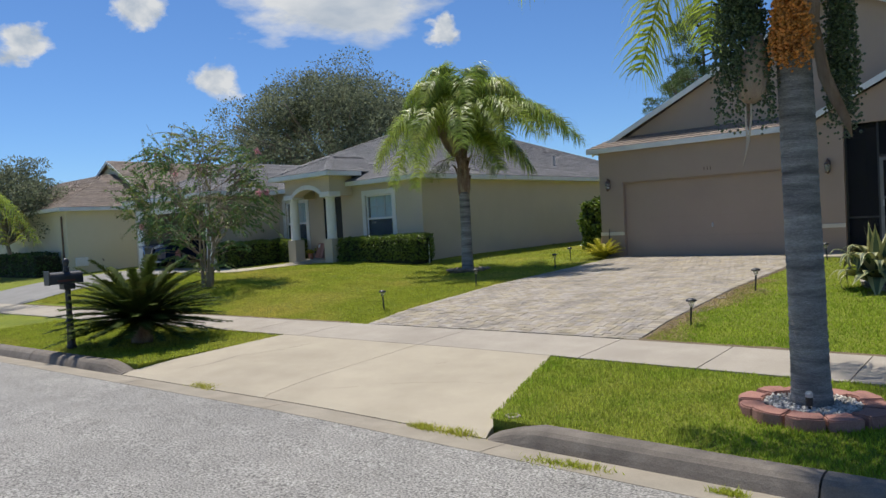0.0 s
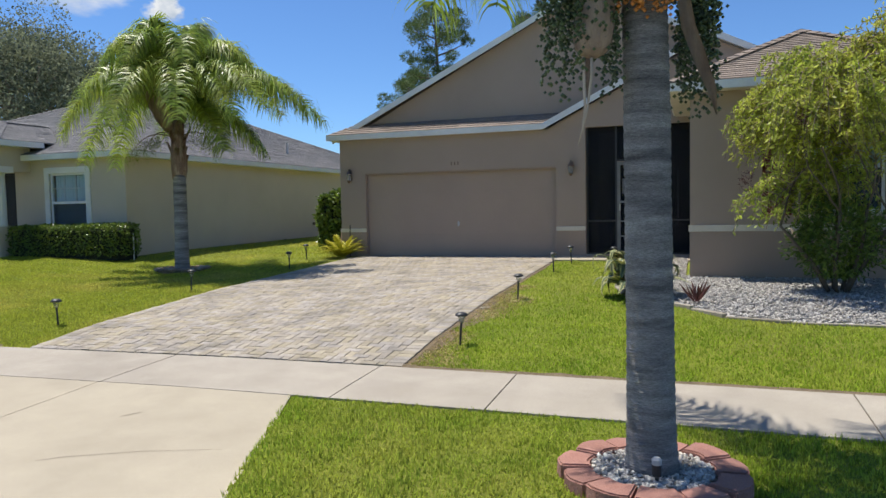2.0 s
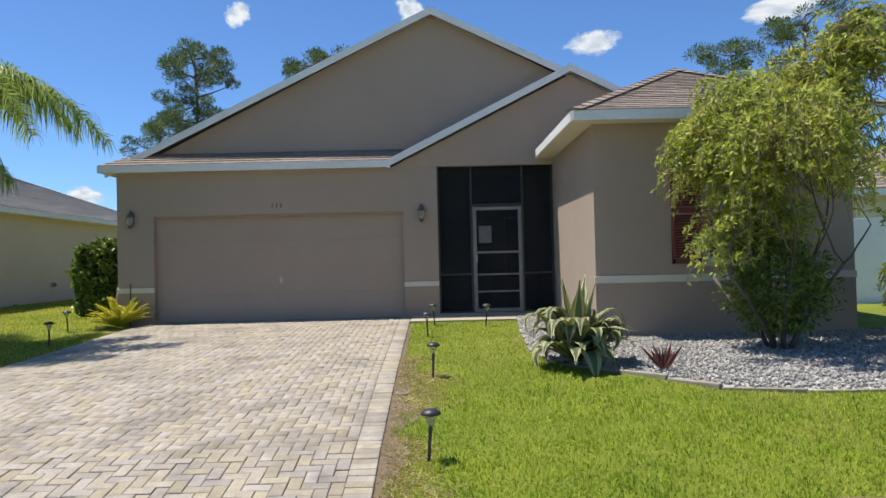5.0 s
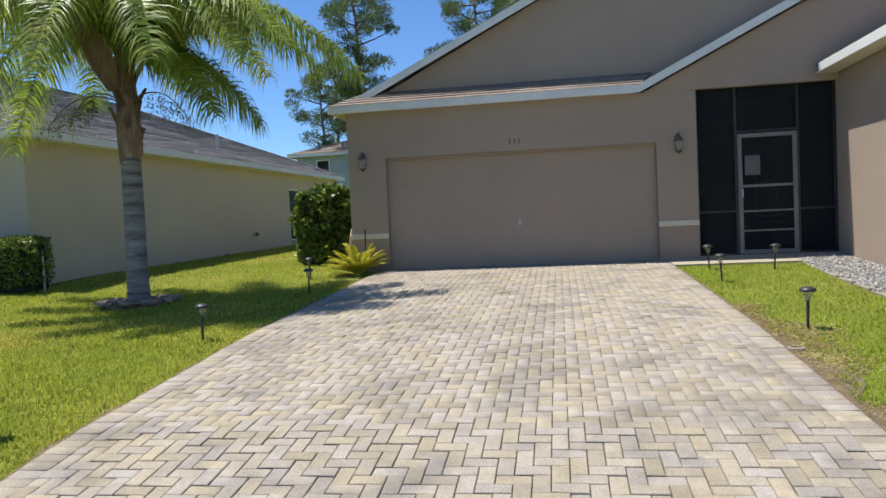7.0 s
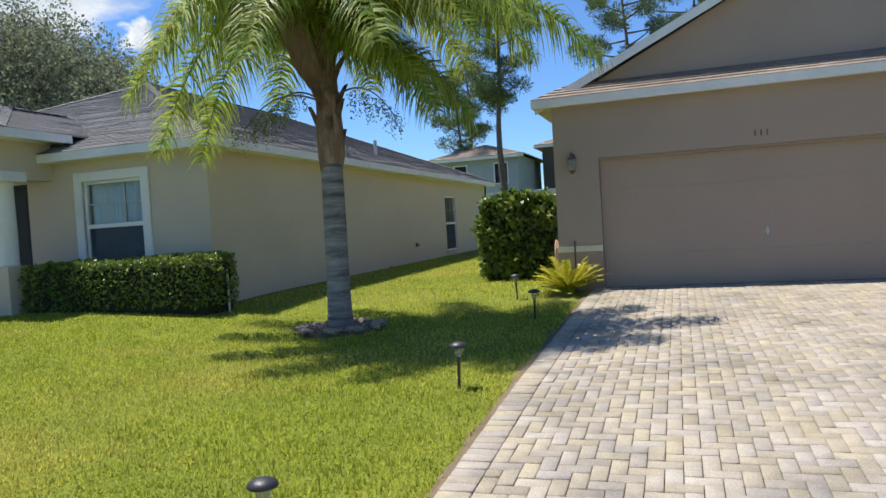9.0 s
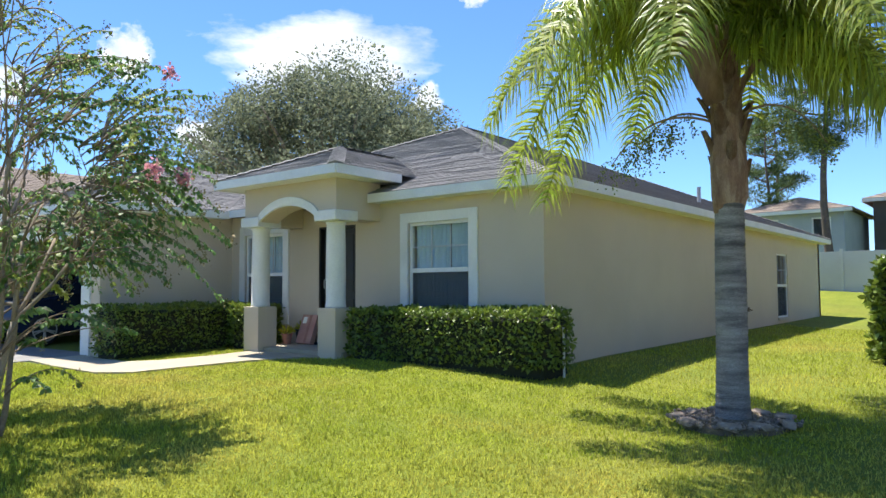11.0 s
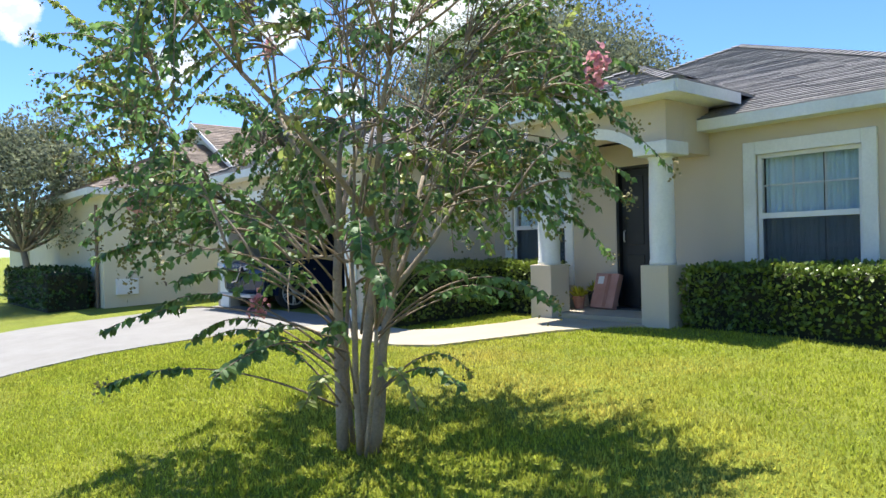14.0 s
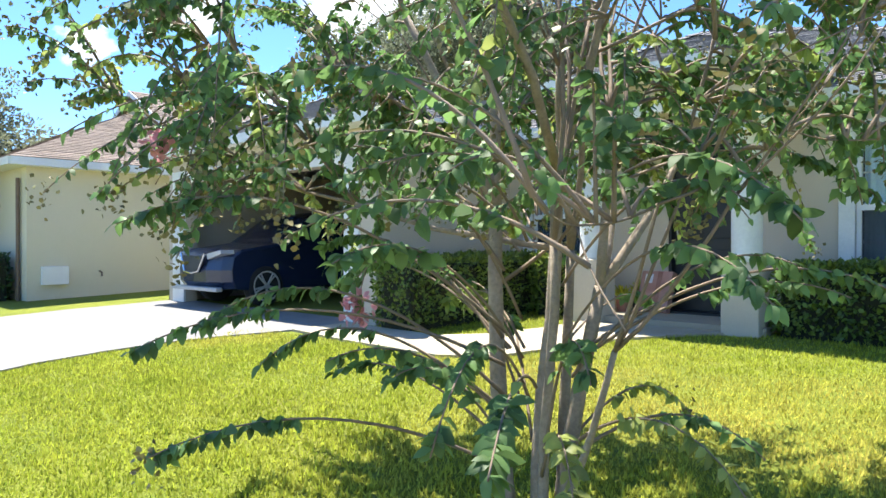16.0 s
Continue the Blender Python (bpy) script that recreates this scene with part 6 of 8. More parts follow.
def weeping_shrub(bx, by, height, spread, sprays_n, lower, material, name, label, leaf=0.075):
    z = soil(bx, by)
    sh = thing(name, (bx, by, z), label, "shrub")
    out, tips = [], []
    for k in range(7):
        a = k * 0.9
        grow(np.array([bx + 0.12 * math.cos(a), by + 0.12 * math.sin(a), z]), np.array([math.cos(a) * 0.5 * spread / 1.8, math.sin(a) * 0.5 * spread / 1.8, 1.0]), height * 0.36, 0.032, 3, out, tips, 0.5, 0.2, (2, 3), 0.72, 0.1)
    out = [o_ for o_ in out if math.hypot(o_[0][-1][0] - bx, o_[0][-1][1] - by) < spread * 0.95]
    tips = [t_ for t_ in tips if math.hypot(t_[0][0] - bx, t_[0][1] - by) < spread * 0.9]
    wood("stem", out, M_TWIG_D, sh, 7)
    arr, tw = [], []
    lobes = [(-0.1, 0.0, 0.62, 0.7, 0.5), (-0.85, -0.1, 0.60, 0.5, 0.36), (-0.45, 0.0, 0.74, 0.5, 0.36), (0.7, 0.0, 0.64, 0.6, 0.5), (0.85, 0.05, 0.90, 0.36, 0.34), (1.15, 0.0, 1.02, 0.25, 0.25), (0.35, 0.1, 0.78, 0.45, 0.35), (-0.3, 0.0, 0.36, 0.5, 0.35)]
    for _ in range(sprays_n):
        lb = lobes[rng.integers(len(lobes))]
        u = rand_dirs(1)[0] * rng.uniform(0.3, 1.0) ** 0.5
        k = spread / 1.6
        tips.append((np.array([bx + lb[0] * k + u[0] * lb[3] * k, by + lb[1] * k + u[1] * lb[3] * k * 0.8, z + height * (lb[2] + 0.12) + u[2] * lb[4] * height * 0.4]), u))
    for i in rng.permutation(len(tips))[:sprays_n * 2]:
        p, d = tips[i]
        o = unit(np.array([p[0] - bx, p[1] - by, 0]) + rng.normal(size=3) * np.array([0.5, 0.5, 0.1]))
        L = rng.uniform(0.35, 0.8)
        c = curve_pts(p, p + (o * 0.6 + np.array([0, 0, 0.35])) * L, p + o * L * 0.8 + np.array([0, 0, -rng.uniform(0.1, 0.75) * L]), 9)
        tw.append((c, [0.005] * 9))
        n = 30
        t = rng.uniform(0.15, 1, n) * 7.99
        lo = t.astype(int)
        fr = (t - lo)[:, None]
        pos = c[lo] * (1 - fr) + c[lo + 1] * fr + rng.normal(size=(n, 3)) * 0.015
        way = unit((c[lo + 1] - c[lo]) * 6 + rng.normal(size=(n, 3)) * 0.75)
        s = leaf * rng.uniform(0.7, 1.2, n)
        arr.append(leaf_arrays(pos, way, rand_dirs(n), s, s * 0.32))
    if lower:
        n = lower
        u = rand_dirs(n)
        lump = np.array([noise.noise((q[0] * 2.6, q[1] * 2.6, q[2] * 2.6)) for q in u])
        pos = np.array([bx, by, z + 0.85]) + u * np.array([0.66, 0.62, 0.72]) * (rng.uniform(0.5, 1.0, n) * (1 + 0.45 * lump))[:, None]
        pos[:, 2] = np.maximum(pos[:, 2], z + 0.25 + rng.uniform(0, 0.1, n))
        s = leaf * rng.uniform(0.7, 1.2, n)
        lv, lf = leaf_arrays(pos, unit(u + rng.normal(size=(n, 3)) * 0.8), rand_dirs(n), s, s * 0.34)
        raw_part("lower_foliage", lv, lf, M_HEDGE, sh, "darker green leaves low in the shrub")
    wood("twig_work", tw, M_TWIG, sh, 4)
    v, f = join(arr)
    raw_part("foliage", v, f, material, sh)


weeping_shrub(0.85, 14.35, 3.6, 1.35, 1050, 5200, M_BOTTLE, "bottlebrush_shrub", "large weeping yellow-green bottlebrush shrub in white gravel", 0.085)
weeping_shrub(3.5, 14.4, 1.5, 0.8, 260, 0, M_BOTTLE, "small_shrub", "small loose green shrub in white gravel", 0.08)


def rosette(name, at, n, L, material, label, category, tilt=(0.15, 1.35), leaflet=0.2, w=0.014, trunk=None, nleaf=44):
    """A cycad: a crown of stiff feather leaves on a short stem."""
    r0 = thing(name, at, label, category)
    if trunk:
        bm = bmesh.new()
        lathe(bm, [(trunk * 1.1, -0.05), (trunk * 1.15, 0.15), (trunk, 0.4), (trunk * 0.5, 0.55)], at, 14)
        part("stem", bm, M_BOOT, r0, "rough brown stem", smooth=True)
    for i in range(n):
        k = i / n
        el = tilt[1] - (tilt[1] - tilt[0]) * k ** 0.62
        az = i * 2.39996
        ll = L * rng.uniform(0.85, 1.1)
        b = (at[0] + math.cos(az) * 0.05, at[1] + math.sin(az) * 0.05, at[2] + (0.42 if trunk else 0.03))
        frond(r0, b, az, ll * math.cos(el), ll * math.sin(el) * 0.85 + 0.08, ll * 0.12 * math.cos(el), leaflet, material, nleaf, stiff=0.95, width=w, rach=0.011, leaf_start=0.1, sweep=0.95, arch=0.72)


rosette("sago_cycad", (-12.22, 6.62, soil(-12.22, 6.62)), 112, 1.42, M_CYCAD, "dark green sago cycad with stiff feather leaves on the verge", "cycad", (-0.2, 1.15), 0.17, 0.018, 0.17, 80)
rosette("coontie_fern", (-9.62, 18.82, soil(-9.62, 18.8)), 34, 0.62, M_COONTIE, "low yellow-green feathery plant at the garage corner", "plant", (0.2, 1.15), 0.12, 0.014, None, 34)


def agave(x, y):
    z = soil(x, y) + 0.02
    a0 = thing("agave", (x, y, z), "large variegated agave with cream-edged curling leaves in white gravel", "agave")
    leaves = []
    for i in range(72):
        az = i * 2.39996
        if i < 6:
            leaves.append((az, rng.uniform(1.42, 1.54), rng.uniform(0.95, 1.2), 2.0, 0.0))
        elif i < 44:
            leaves.append((az, rng.uniform(0.8, 1.4), rng.uniform(0.85, 1.15), rng.uniform(0.5, 0.72), rng.uniform(2.0, 3.9)))
        else:
            leaves.append((az, rng.uniform(0.45, 1.0), rng.uniform(0.7, 0.95), rng.uniform(0.45, 0.8), rng.uniform(0.6, 2.4)))
    for az, el, L, fold, turn in leaves:
        d = Vector((math.cos(az), math.sin(az), 0))
        s = Vector((-d.y, d.x, 0))
        up = Vector((0, 0, 1))
        ww = rng.uniform(0.085, 0.125)
        bm = bmesh.new()
        p = Vector((x, y, z + 0.05)) + d * 0.06
        ang = el
        prev = None
        nseg = 14
        for k in range(nseg + 1):
            t = k / nseg
            w = ww * (0.72 + 0.4 * math.sin(math.pi * min(1, t * 1.15)) - 0.6 * t ** 3) * (1 - t ** 6) + 0.004
            fw = d * math.cos(ang) + up * math.sin(ang)
            nn = -d * math.sin(ang) + up * math.cos(ang)
            cup = 0.35 * (1 - t)
            row = [bm.verts.new(p + s * w * e + nn * w * cup * abs(e) ** 1.5) for e in (-1, -0.42, 0, 0.42, 1)]
            if prev:
                for c in range(4):
                    f = bm.faces.new((prev[c], prev[c + 1], row[c + 1], row[c]))
                    f.material_index = 1 if c in (0, 3) else 0
            prev = row
            p = p + fw * (L / nseg)
            ang -= turn * 4.0 / nseg * max(0.0, 1 - abs(t - fold) / 0.25) + 0.012
        bmesh.ops.solidify(bm, geom=bm.faces[:], thickness=0.012)
        part("leaf", bm, [M_AGAVE, M_AGAVE_Y], a0, "green blade with cream margins", smooth=True)


agave(-1.95, 13.66)
red = thing("red_bromeliad", (-1.1, 13.05, soil(-1.1, 13.05)), "small dark red spiky plant at the gravel's edge", "plant")
n = 26
az = rng.uniform(0, 2 * math.pi, n)
wy = np.stack([np.cos(az) * 0.55, np.sin(az) * 0.55, rng.uniform(0.5, 1.4, n)], 1)
v, f = leaf_arrays(np.tile([-1.1, 13.05, soil(-1.1, 13.05) + 0.02], (n, 1)) + wy * 0.03, wy, rand_dirs(n), rng.uniform(0.22, 0.36, n), 0.035)
raw_part("leaf_tuft", v, f, M_RED, red)

flowers = thing("bottlebrush_blossom", (0.1, 13.6, 2.5), "few faded red bottlebrush blossoms among the leaves", "flower")
for b in ((-0.45, 13.35, 2.55), (0.2, 13.0, 3.3), (1.3, 13.2, 3.6), (1.6, 13.3, 4.1)):
    n = 90
    ps = np.array(b) + rng.normal(size=(n, 3)) * np.array([0.05, 0.05, 0.07])
    v, f = blade_arrays(ps, rand_dirs(n), rand_dirs(n), 0.06, 0.012)
    raw_part("blossom", v, f, M_RED, flowers)

# ---- things in the yards ----
def path_light(x, y, lean):
    z = soil(x, y)
    t0 = thing("path_light", (x, y, z), "small black solar path light with frosted glass, staked in the lawn", "path light", "solar path lights")
    bm = bmesh.new()
    tube(bm, [(x, y, z - 0.05), (x + lean * 0.3, y, z + 0.12), (x + lean * 0.7, y, z + 0.27)], [0.012, 0.013, 0.016], 10)
    part("stake", bm, M_DARK, t0)
    bm = bmesh.new()
    lathe(bm, [(0.018, 0.26), (0.026, 0.275), (0.048, 0.345), (0.052, 0.352)], (x + lean * 0.8, y, z), 16)
    part("glass", bm, M_FROST, t0, "clear tapered glass", smooth=True)
    bm = bmesh.new()
    lathe(bm, [(0.074, 0.350), (0.078, 0.355), (0.072, 0.372), (0.048, 0.388), (0.022, 0.395), (0.006, 0.397)], (x + lean * 0.8, y, z), 20)
    part("cap", bm, M_DARK, t0, "round black cap", smooth=True)
    return t0


first_light = path_light(-3.725, 10.443, 0.03)
for x, y, rz in ((-3.684, 13.16, 60), (-3.753, 16.43, 130), (-3.64, 17.86, 200), (-2.75, 17.6, 20), (-9.87, 10.39, 170), (-9.74, 13.17, 80), (-9.72, 16.48, 300), (-10.34, 18.32, 240)):
    copy_thing(first_light, pose(x, y, soil(x, y), 0, 0, rz))

# mailbox
MX, MY = -12.97, 5.71
mz = soil(MX, MY)
mail = thing("mailbox", (MX, MY, mz), "black metal mailbox on a fluted black post by the kerb", "mailbox")
bm = bmesh.new()
lathe(bm, [(0.085, -0.05), (0.085, 0.05), (0.07, 0.08), (0.06, 0.45), (0.072, 0.46), (0.075, 0.50), (0.06, 0.52), (0.05, 0.56), (0.045, 1.05), (0.06, 1.06), (0.06, 1.10), (0.045, 1.12), (0.045, 1.42)], (MX, MY, mz), 16)
part("post", bm, M_DARK, mail, "black fluted post", smooth=False)
bm = bmesh.new()
lathe(bm, [(0.05, 1.42), (0.055, 1.44), (0.03, 1.46), (0.05, 1.50), (0.056, 1.54), (0.045, 1.585), (0.01, 1.60)], (MX, MY, mz), 14)
part("finial", bm, M_DARK, mail, smooth=True)
bm = bmesh.new()
prism(bm, [(-0.1, 1.16), (0.1, 1.16), (0.1, 1.28)] + [(0.1 * math.cos(a), 1.28 + 0.09 * math.sin(a)) for a in [math.pi * k / 10 for k in range(1, 10)]] + [(-0.1, 1.28)], "y", -0.30, 0.26)
bmesh.ops.transform(bm, matrix=pose(MX, MY - 0.02, mz, 0, 0, 0) @ Matrix.Translation((0.0, 0.0, 0.0)), verts=bm.verts[:])
mb = part("box", bm, M_DARK, mail, "dull black metal box")
bm = bmesh.new()
box(bm, MX - 0.12, MY - 0.34, mz + 1.15, MX + 0.12, MY - 0.315, mz + 1.40, 0.012)
part("door", bm, M_DARK, mb)
bm = bmesh.new()
box(bm, MX + 0.102, MY - 0.20, mz + 1.20, MX + 0.108, MY + 0.10, mz + 1.235)
part("lettering_bar", bm, M_RED, mb, "faded red lettering strip")
bm = bmesh.new()
box(bm, MX - 0.1, MY - 0.1, mz + 1.06, MX + 0.1, MY + 0.1, mz + 1.155, 0.01)
part("bracket", bm, M_DARK, mail)

# stone ring round the near palm
ring = thing("stone_ring", (P1[0], P1[1], 0.47), "ring of red concrete edging stones round the palm", "edging")
for i in range(11):
    a0 = 2 * math.pi * (i + 0.02) / 11
    a1 = 2 * math.pi * (i + 0.96) / 11
    bm = bmesh.new()
    w = 0.018 * math.sin(i * 2.7)
    poly = []
    for k in range(6):
        a = a0 + (a1 - a0) * k / 5
        rr = 0.575 + 0.03 * math.sin(math.pi * k / 5) + w
        poly.append((P1[0] + math.cos(a) * rr, P1[1] + math.sin(a) * rr))
    for k in range(5, -1, -1):
        a = a0 + (a1 - a0) * k / 5
        rr = 0.375 + 0.02 * math.sin(math.pi * k / 5) + w
        poly.append((P1[0] + math.cos(a) * rr, P1[1] + math.sin(a) * rr))
    fs = prism(bm, poly, "z", 0.40, 0.545 + 0.012 * math.sin(i * 1.9))
    bmesh.ops.bevel(bm, geom=bm.edges[:], offset=0.012, segments=2, affect="EDGES")
    for v in bm.verts:
        v.co += Vector(noise.noise_vector(v.co * 9)) * 0.010
    part("stone", bm, M_REDSTONE, ring)
n = 1400
a, rr = rng.uniform(0, 2 * np.pi, n), 0.38 * np.sqrt(rng.uniform(0.08, 1, n))
pos = np.stack([P1[0] + np.cos(a) * rr, P1[1] + np.sin(a) * rr, 0.515 + rng.uniform(0, 0.02, n)], 1)
OCT_V = np.array([(1, 0, 0), (-1, 0, 0), (0, 1, 0), (0, -1, 0), (0, 0, 0.7), (0, 0, -0.7)], float)
OCT_F = np.array([(0, 2, 4), (2, 1, 4), (1, 3, 4), (3, 0, 4), (2, 0, 5), (1, 2, 5), (3, 1, 5), (0, 3, 5)])


def pebbles(name, pos, lo, hi, material, parent, label):
    m = len(pos)
    q = rng.normal(size=(m, 3, 3)) * 0.35 + np.eye(3)
    v = pos[:, None, :] + np.einsum("kj,mij->mki", OCT_V, q) * rng.uniform(lo, hi, m)[:, None, None]
    f = (np.arange(m)[:, None, None] * 6 + OCT_F[None]).reshape(-1, 3)
    return raw_part(name, v.reshape(-1, 3), f, material, parent, label)


M_CHIP = mat("mulch_chip", (0.22, 0.155, 0.105), (0.38, 0.30, 0.23), 14.0, 0.95, island=0.4)
M_PEBBLE = mat("pebbles", (0.40, 0.36, 0.31), (0.62, 0.58, 0.52), 14.0, 0.9, island=0.4)
tagged(pebbles("pebble_fill", pos, 0.012, 0.022, M_PEBBLE, None, ""), "white and tan pebbles inside the stone ring", "pebbles", kind="stuff")
bm = bmesh.new()
bmesh.ops.create_circle(bm, cap_ends=True, radius=0.40, segments=32, matrix=pose(P1[0], P1[1], 0.51))
tagged(part("ring_soil", bm, M_DIRT, None), "dark soil inside the stone ring", "soil", kind="structure")
spot = thing("garden_spotlight", (P1[0] + 0.04, P1[1] - 0.24, 0.51), "small black garden spotlight at the palm's foot", "spotlight")
bm = bmesh.new()
lathe(bm, [(0.012, 0), (0.012, 0.05), (0.028, 0.06), (0.03, 0.13)], (P1[0] + 0.04, P1[1] - 0.25, 0.51), 12)
part("body", bm, M_DARK, spot)
bm = bmesh.new()
lathe(bm, [(0.03, 0.13), (0.031, 0.16), (0.02, 0.175)], (P1[0] + 0.04, P1[1] - 0.25, 0.51), 12)
part("head", bm, M_ALU, spot)
# mulch disc round the far palm
bm = bmesh.new()
lathe(bm, [(0.55, -0.05), (0.53, 0.03), (0.4, 0.06), (0.2, 0.07)], (P2[0], P2[1], soil(*P2)), 26)
for v in bm.verts:
    v.co += Vector(noise.noise_vector(v.co * 7)) * 0.03
tagged(part("mulch_ring", bm, M_DIRT, None), "low ring of brown mulch round the palm", "mulch")
for i in range(9):
    a, rr = i * 0.7 + rng.uniform(-0.1, 0.1), rng.uniform(0.42, 0.56)
    bm = bmesh.new()
    box(bm, -0.10, -0.06, -0.02, 0.10, 0.06, 0.035, 0.018)
    bmesh.ops.transform(bm, matrix=pose(P2[0] + math.cos(a) * rr, P2[1] + math.sin(a) * rr, soil(*P2) + 0.055, rng.uniform(-6, 6), rng.uniform(-6, 6), math.degrees(a) + rng.uniform(50, 130)), verts=bm.verts[:])
    for v in bm.verts:
        v.co += Vector(noise.noise_vector(v.co * 8)) * 0.025
    tagged(part("edging_stone", bm, M_CHIP, None), "pale weathered stone lying round the palm's foot", "stone", "palm edging stones")
n = 700
a, rr = rng.uniform(0, 2 * np.pi, n), rng.uniform(0.2, 0.62, n)
tagged(pebbles("mulch_chips", np.stack([P2[0] + np.cos(a) * rr, P2[1] + np.sin(a) * rr, soil(*P2) + 0.05 + rng.uniform(0, 0.02, n)], 1), 0.01, 0.028, M_CHIP, None, ""), "brown mulch chips round the palm", "chips", kind="stuff")


# coach lanterns
def lantern(x, y, z):
    t0 = thing("wall_lantern", (x, y, z), "bronze coach lantern with clear glass on the stucco wall", "wall lamp", "garage lanterns")
    bm = bmesh.new()
    box(bm, x - 0.045, y - 0.02, z - 0.12, x + 0.045, y, z + 0.14, 0.01)
    part("back_plate", bm, M_BRONZE, t0)
    bm = bmesh.new()
    tube(bm, [(x, y - 0.01, z + 0.10), (x, y - 0.07, z + 0.17), (x, y - 0.11, z + 0.14)], 0.01, 8)
    part("arm", bm, M_BRONZE, t0)
    bm = bmesh.new()
    lathe(bm, [(0.05, -0.13), (0.062, -0.05), (0.068, 0.04)], (x, y - 0.11, z), 8)
    part("glass", bm, M_FROST, t0)
    bm = bmesh.new()
    lathe(bm, [(0.085, 0.035), (0.075, 0.055), (0.04, 0.095), (0.018, 0.12), (0.02, 0.14), (0.006, 0.17)], (x, y - 0.11, z), 8)
    part("roof", bm, M_BRONZE, t0)
    bm = bmesh.new()
    lathe(bm, [(0.012, -0.19), (0.03, -0.165), (0.055, -0.145), (0.055, -0.128)], (x, y - 0.11, z), 8)
    part("base", bm, M_BRONZE, t0)
    return t0


l1 = lantern(-9.50, AY, 3.12)
copy_thing(l1, pose(-3.85, AY, 3.12))
numbers = thing("house_number", (-6.67, AY, 3.33), "small dark house number above the garage door, too small to read", "house number")
for i in range(3):
    x = -6.77 + 0.085 * i
    bm = bmesh.new()
    box(bm, x - 0.012, AY - 0.012, 3.285, x + 0.012, AY - 0.001, 3.375, 0.004)
    part("digit", bm, M_BRONZE, numbers)

# hose on the side wall
hose = thing("garden_hose", (-9.9, 19.5, 1.6), "faded pink-tan garden hose coiled on the side wall", "hose")
M_HOSE = mat("hose_rubber", (0.50, 0.30, 0.22), (0.60, 0.40, 0.31), 5.0, 0.6, island=0.15)
for k in range(6):
    bm = bmesh.new()
    cx = -9.845 - 0.022 * (k % 3)
    rw, rh = 0.17 + 0.012 * k, 0.30 + 0.03 * k
    tube(bm, [(cx, 19.55 + rw * math.sin(t), 1.42 + rh * math.cos(t)) for t in [2 * math.pi * i / 28 for i in range(29)]], 0.012, 7)
    part("coil", bm, M_HOSE, hose, smooth=True)
bm = bmesh.new()
box(bm, -9.86, 19.46, 1.66, -9.80, 19.64, 1.76, 0.01)
part("bracket", bm, M_ALU, hose)
bm = bmesh.new()
tube(bm, [(-9.54, 19.12, 1.05), (-9.535, 19.13, 1.5), (-9.53, 19.14, 1.86)], 0.012, 8)
tagged(part("garden_stake", bm, M_DARK, None), "thin dark stake standing at the garage corner", "stake")
for x, y, s_ in ((-4.0, 12.45, 0.0), (-3.58, 5.86, 0.0)):
    bm = bmesh.new()
    lathe(bm, [(0.075, -0.03), (0.075, 0.012), (0.068, 0.02), (0.05, 0.02), (0.047, 0.006), (0.01, 0.006)], (x, y, soil(x, y)), 20)
    tagged(part("valve_cover", bm, M_GUTTER, None), "small round grey valve cover sunk in the grass", "cover", "valve covers")
bm = bmesh.new()
tube(bm, [(-14.86, 17.35, 0.95), (-14.86, 17.35, 1.75)], 0.018, 8)
tagged(part("water_pipe", bm, M_WHITE, None), "thin white riser pipe at the end of the hedge", "pipe")
bm = bmesh.new()
tube(bm, [(-16.5, 27.6, 4.4), (-16.5, 27.6, 4.95)], 0.05, 10)
part("vent_pipe", bm, M_ALU, house_b, "grey roof vent pipe")
bm = bmesh.new()
box(bm, rx - 0.14, ry0 + 0.6, rz - 0.02, rx + 0.14, ry1 - 0.6, rz + 0.05, 0.02)
part("ridge_vent", bm, M_DARK, house_b, "dark ridge vent")
for y, z in ((27.4, 1.75), (25.3, 1.2)):
    bm = bmesh.new()
    box(bm, BR, y - 0.06, z - 0.06, BR + 0.05, y + 0.06, z + 0.06, 0.01)
    tube(bm, [(BR + 0.04, y, z), (BR + 0.12, y, z - 0.02)], 0.015, 8)
    part("outlet", bm, M_BRONZE, house_b, "small outdoor tap")
bm = bmesh.new()
box(bm, CX, 13.45, 1.35, CX + 0.12, 13.95, 1.72, 0.01)
part("utility_box", bm, M_WHITE, house_c, "pale utility box on the wall")
bm = bmesh.new()
tube(bm, [(CX, 14.6, 1.6), (CX + 0.1, 14.6, 1.58), (CX + 0.12, 14.6, 1.5)], 0.02, 8)
part("tap", bm, M_BRONZE, house_c)
bm = bmesh.new()
tube(bm, [(CX - 0.35, CY - 0.06, 0.95), (CX - 0.35, CY - 0.06, 3.5)], 0.04, 8)
part("downpipe", bm, M_BRONZE, house_c, "dark downpipe")

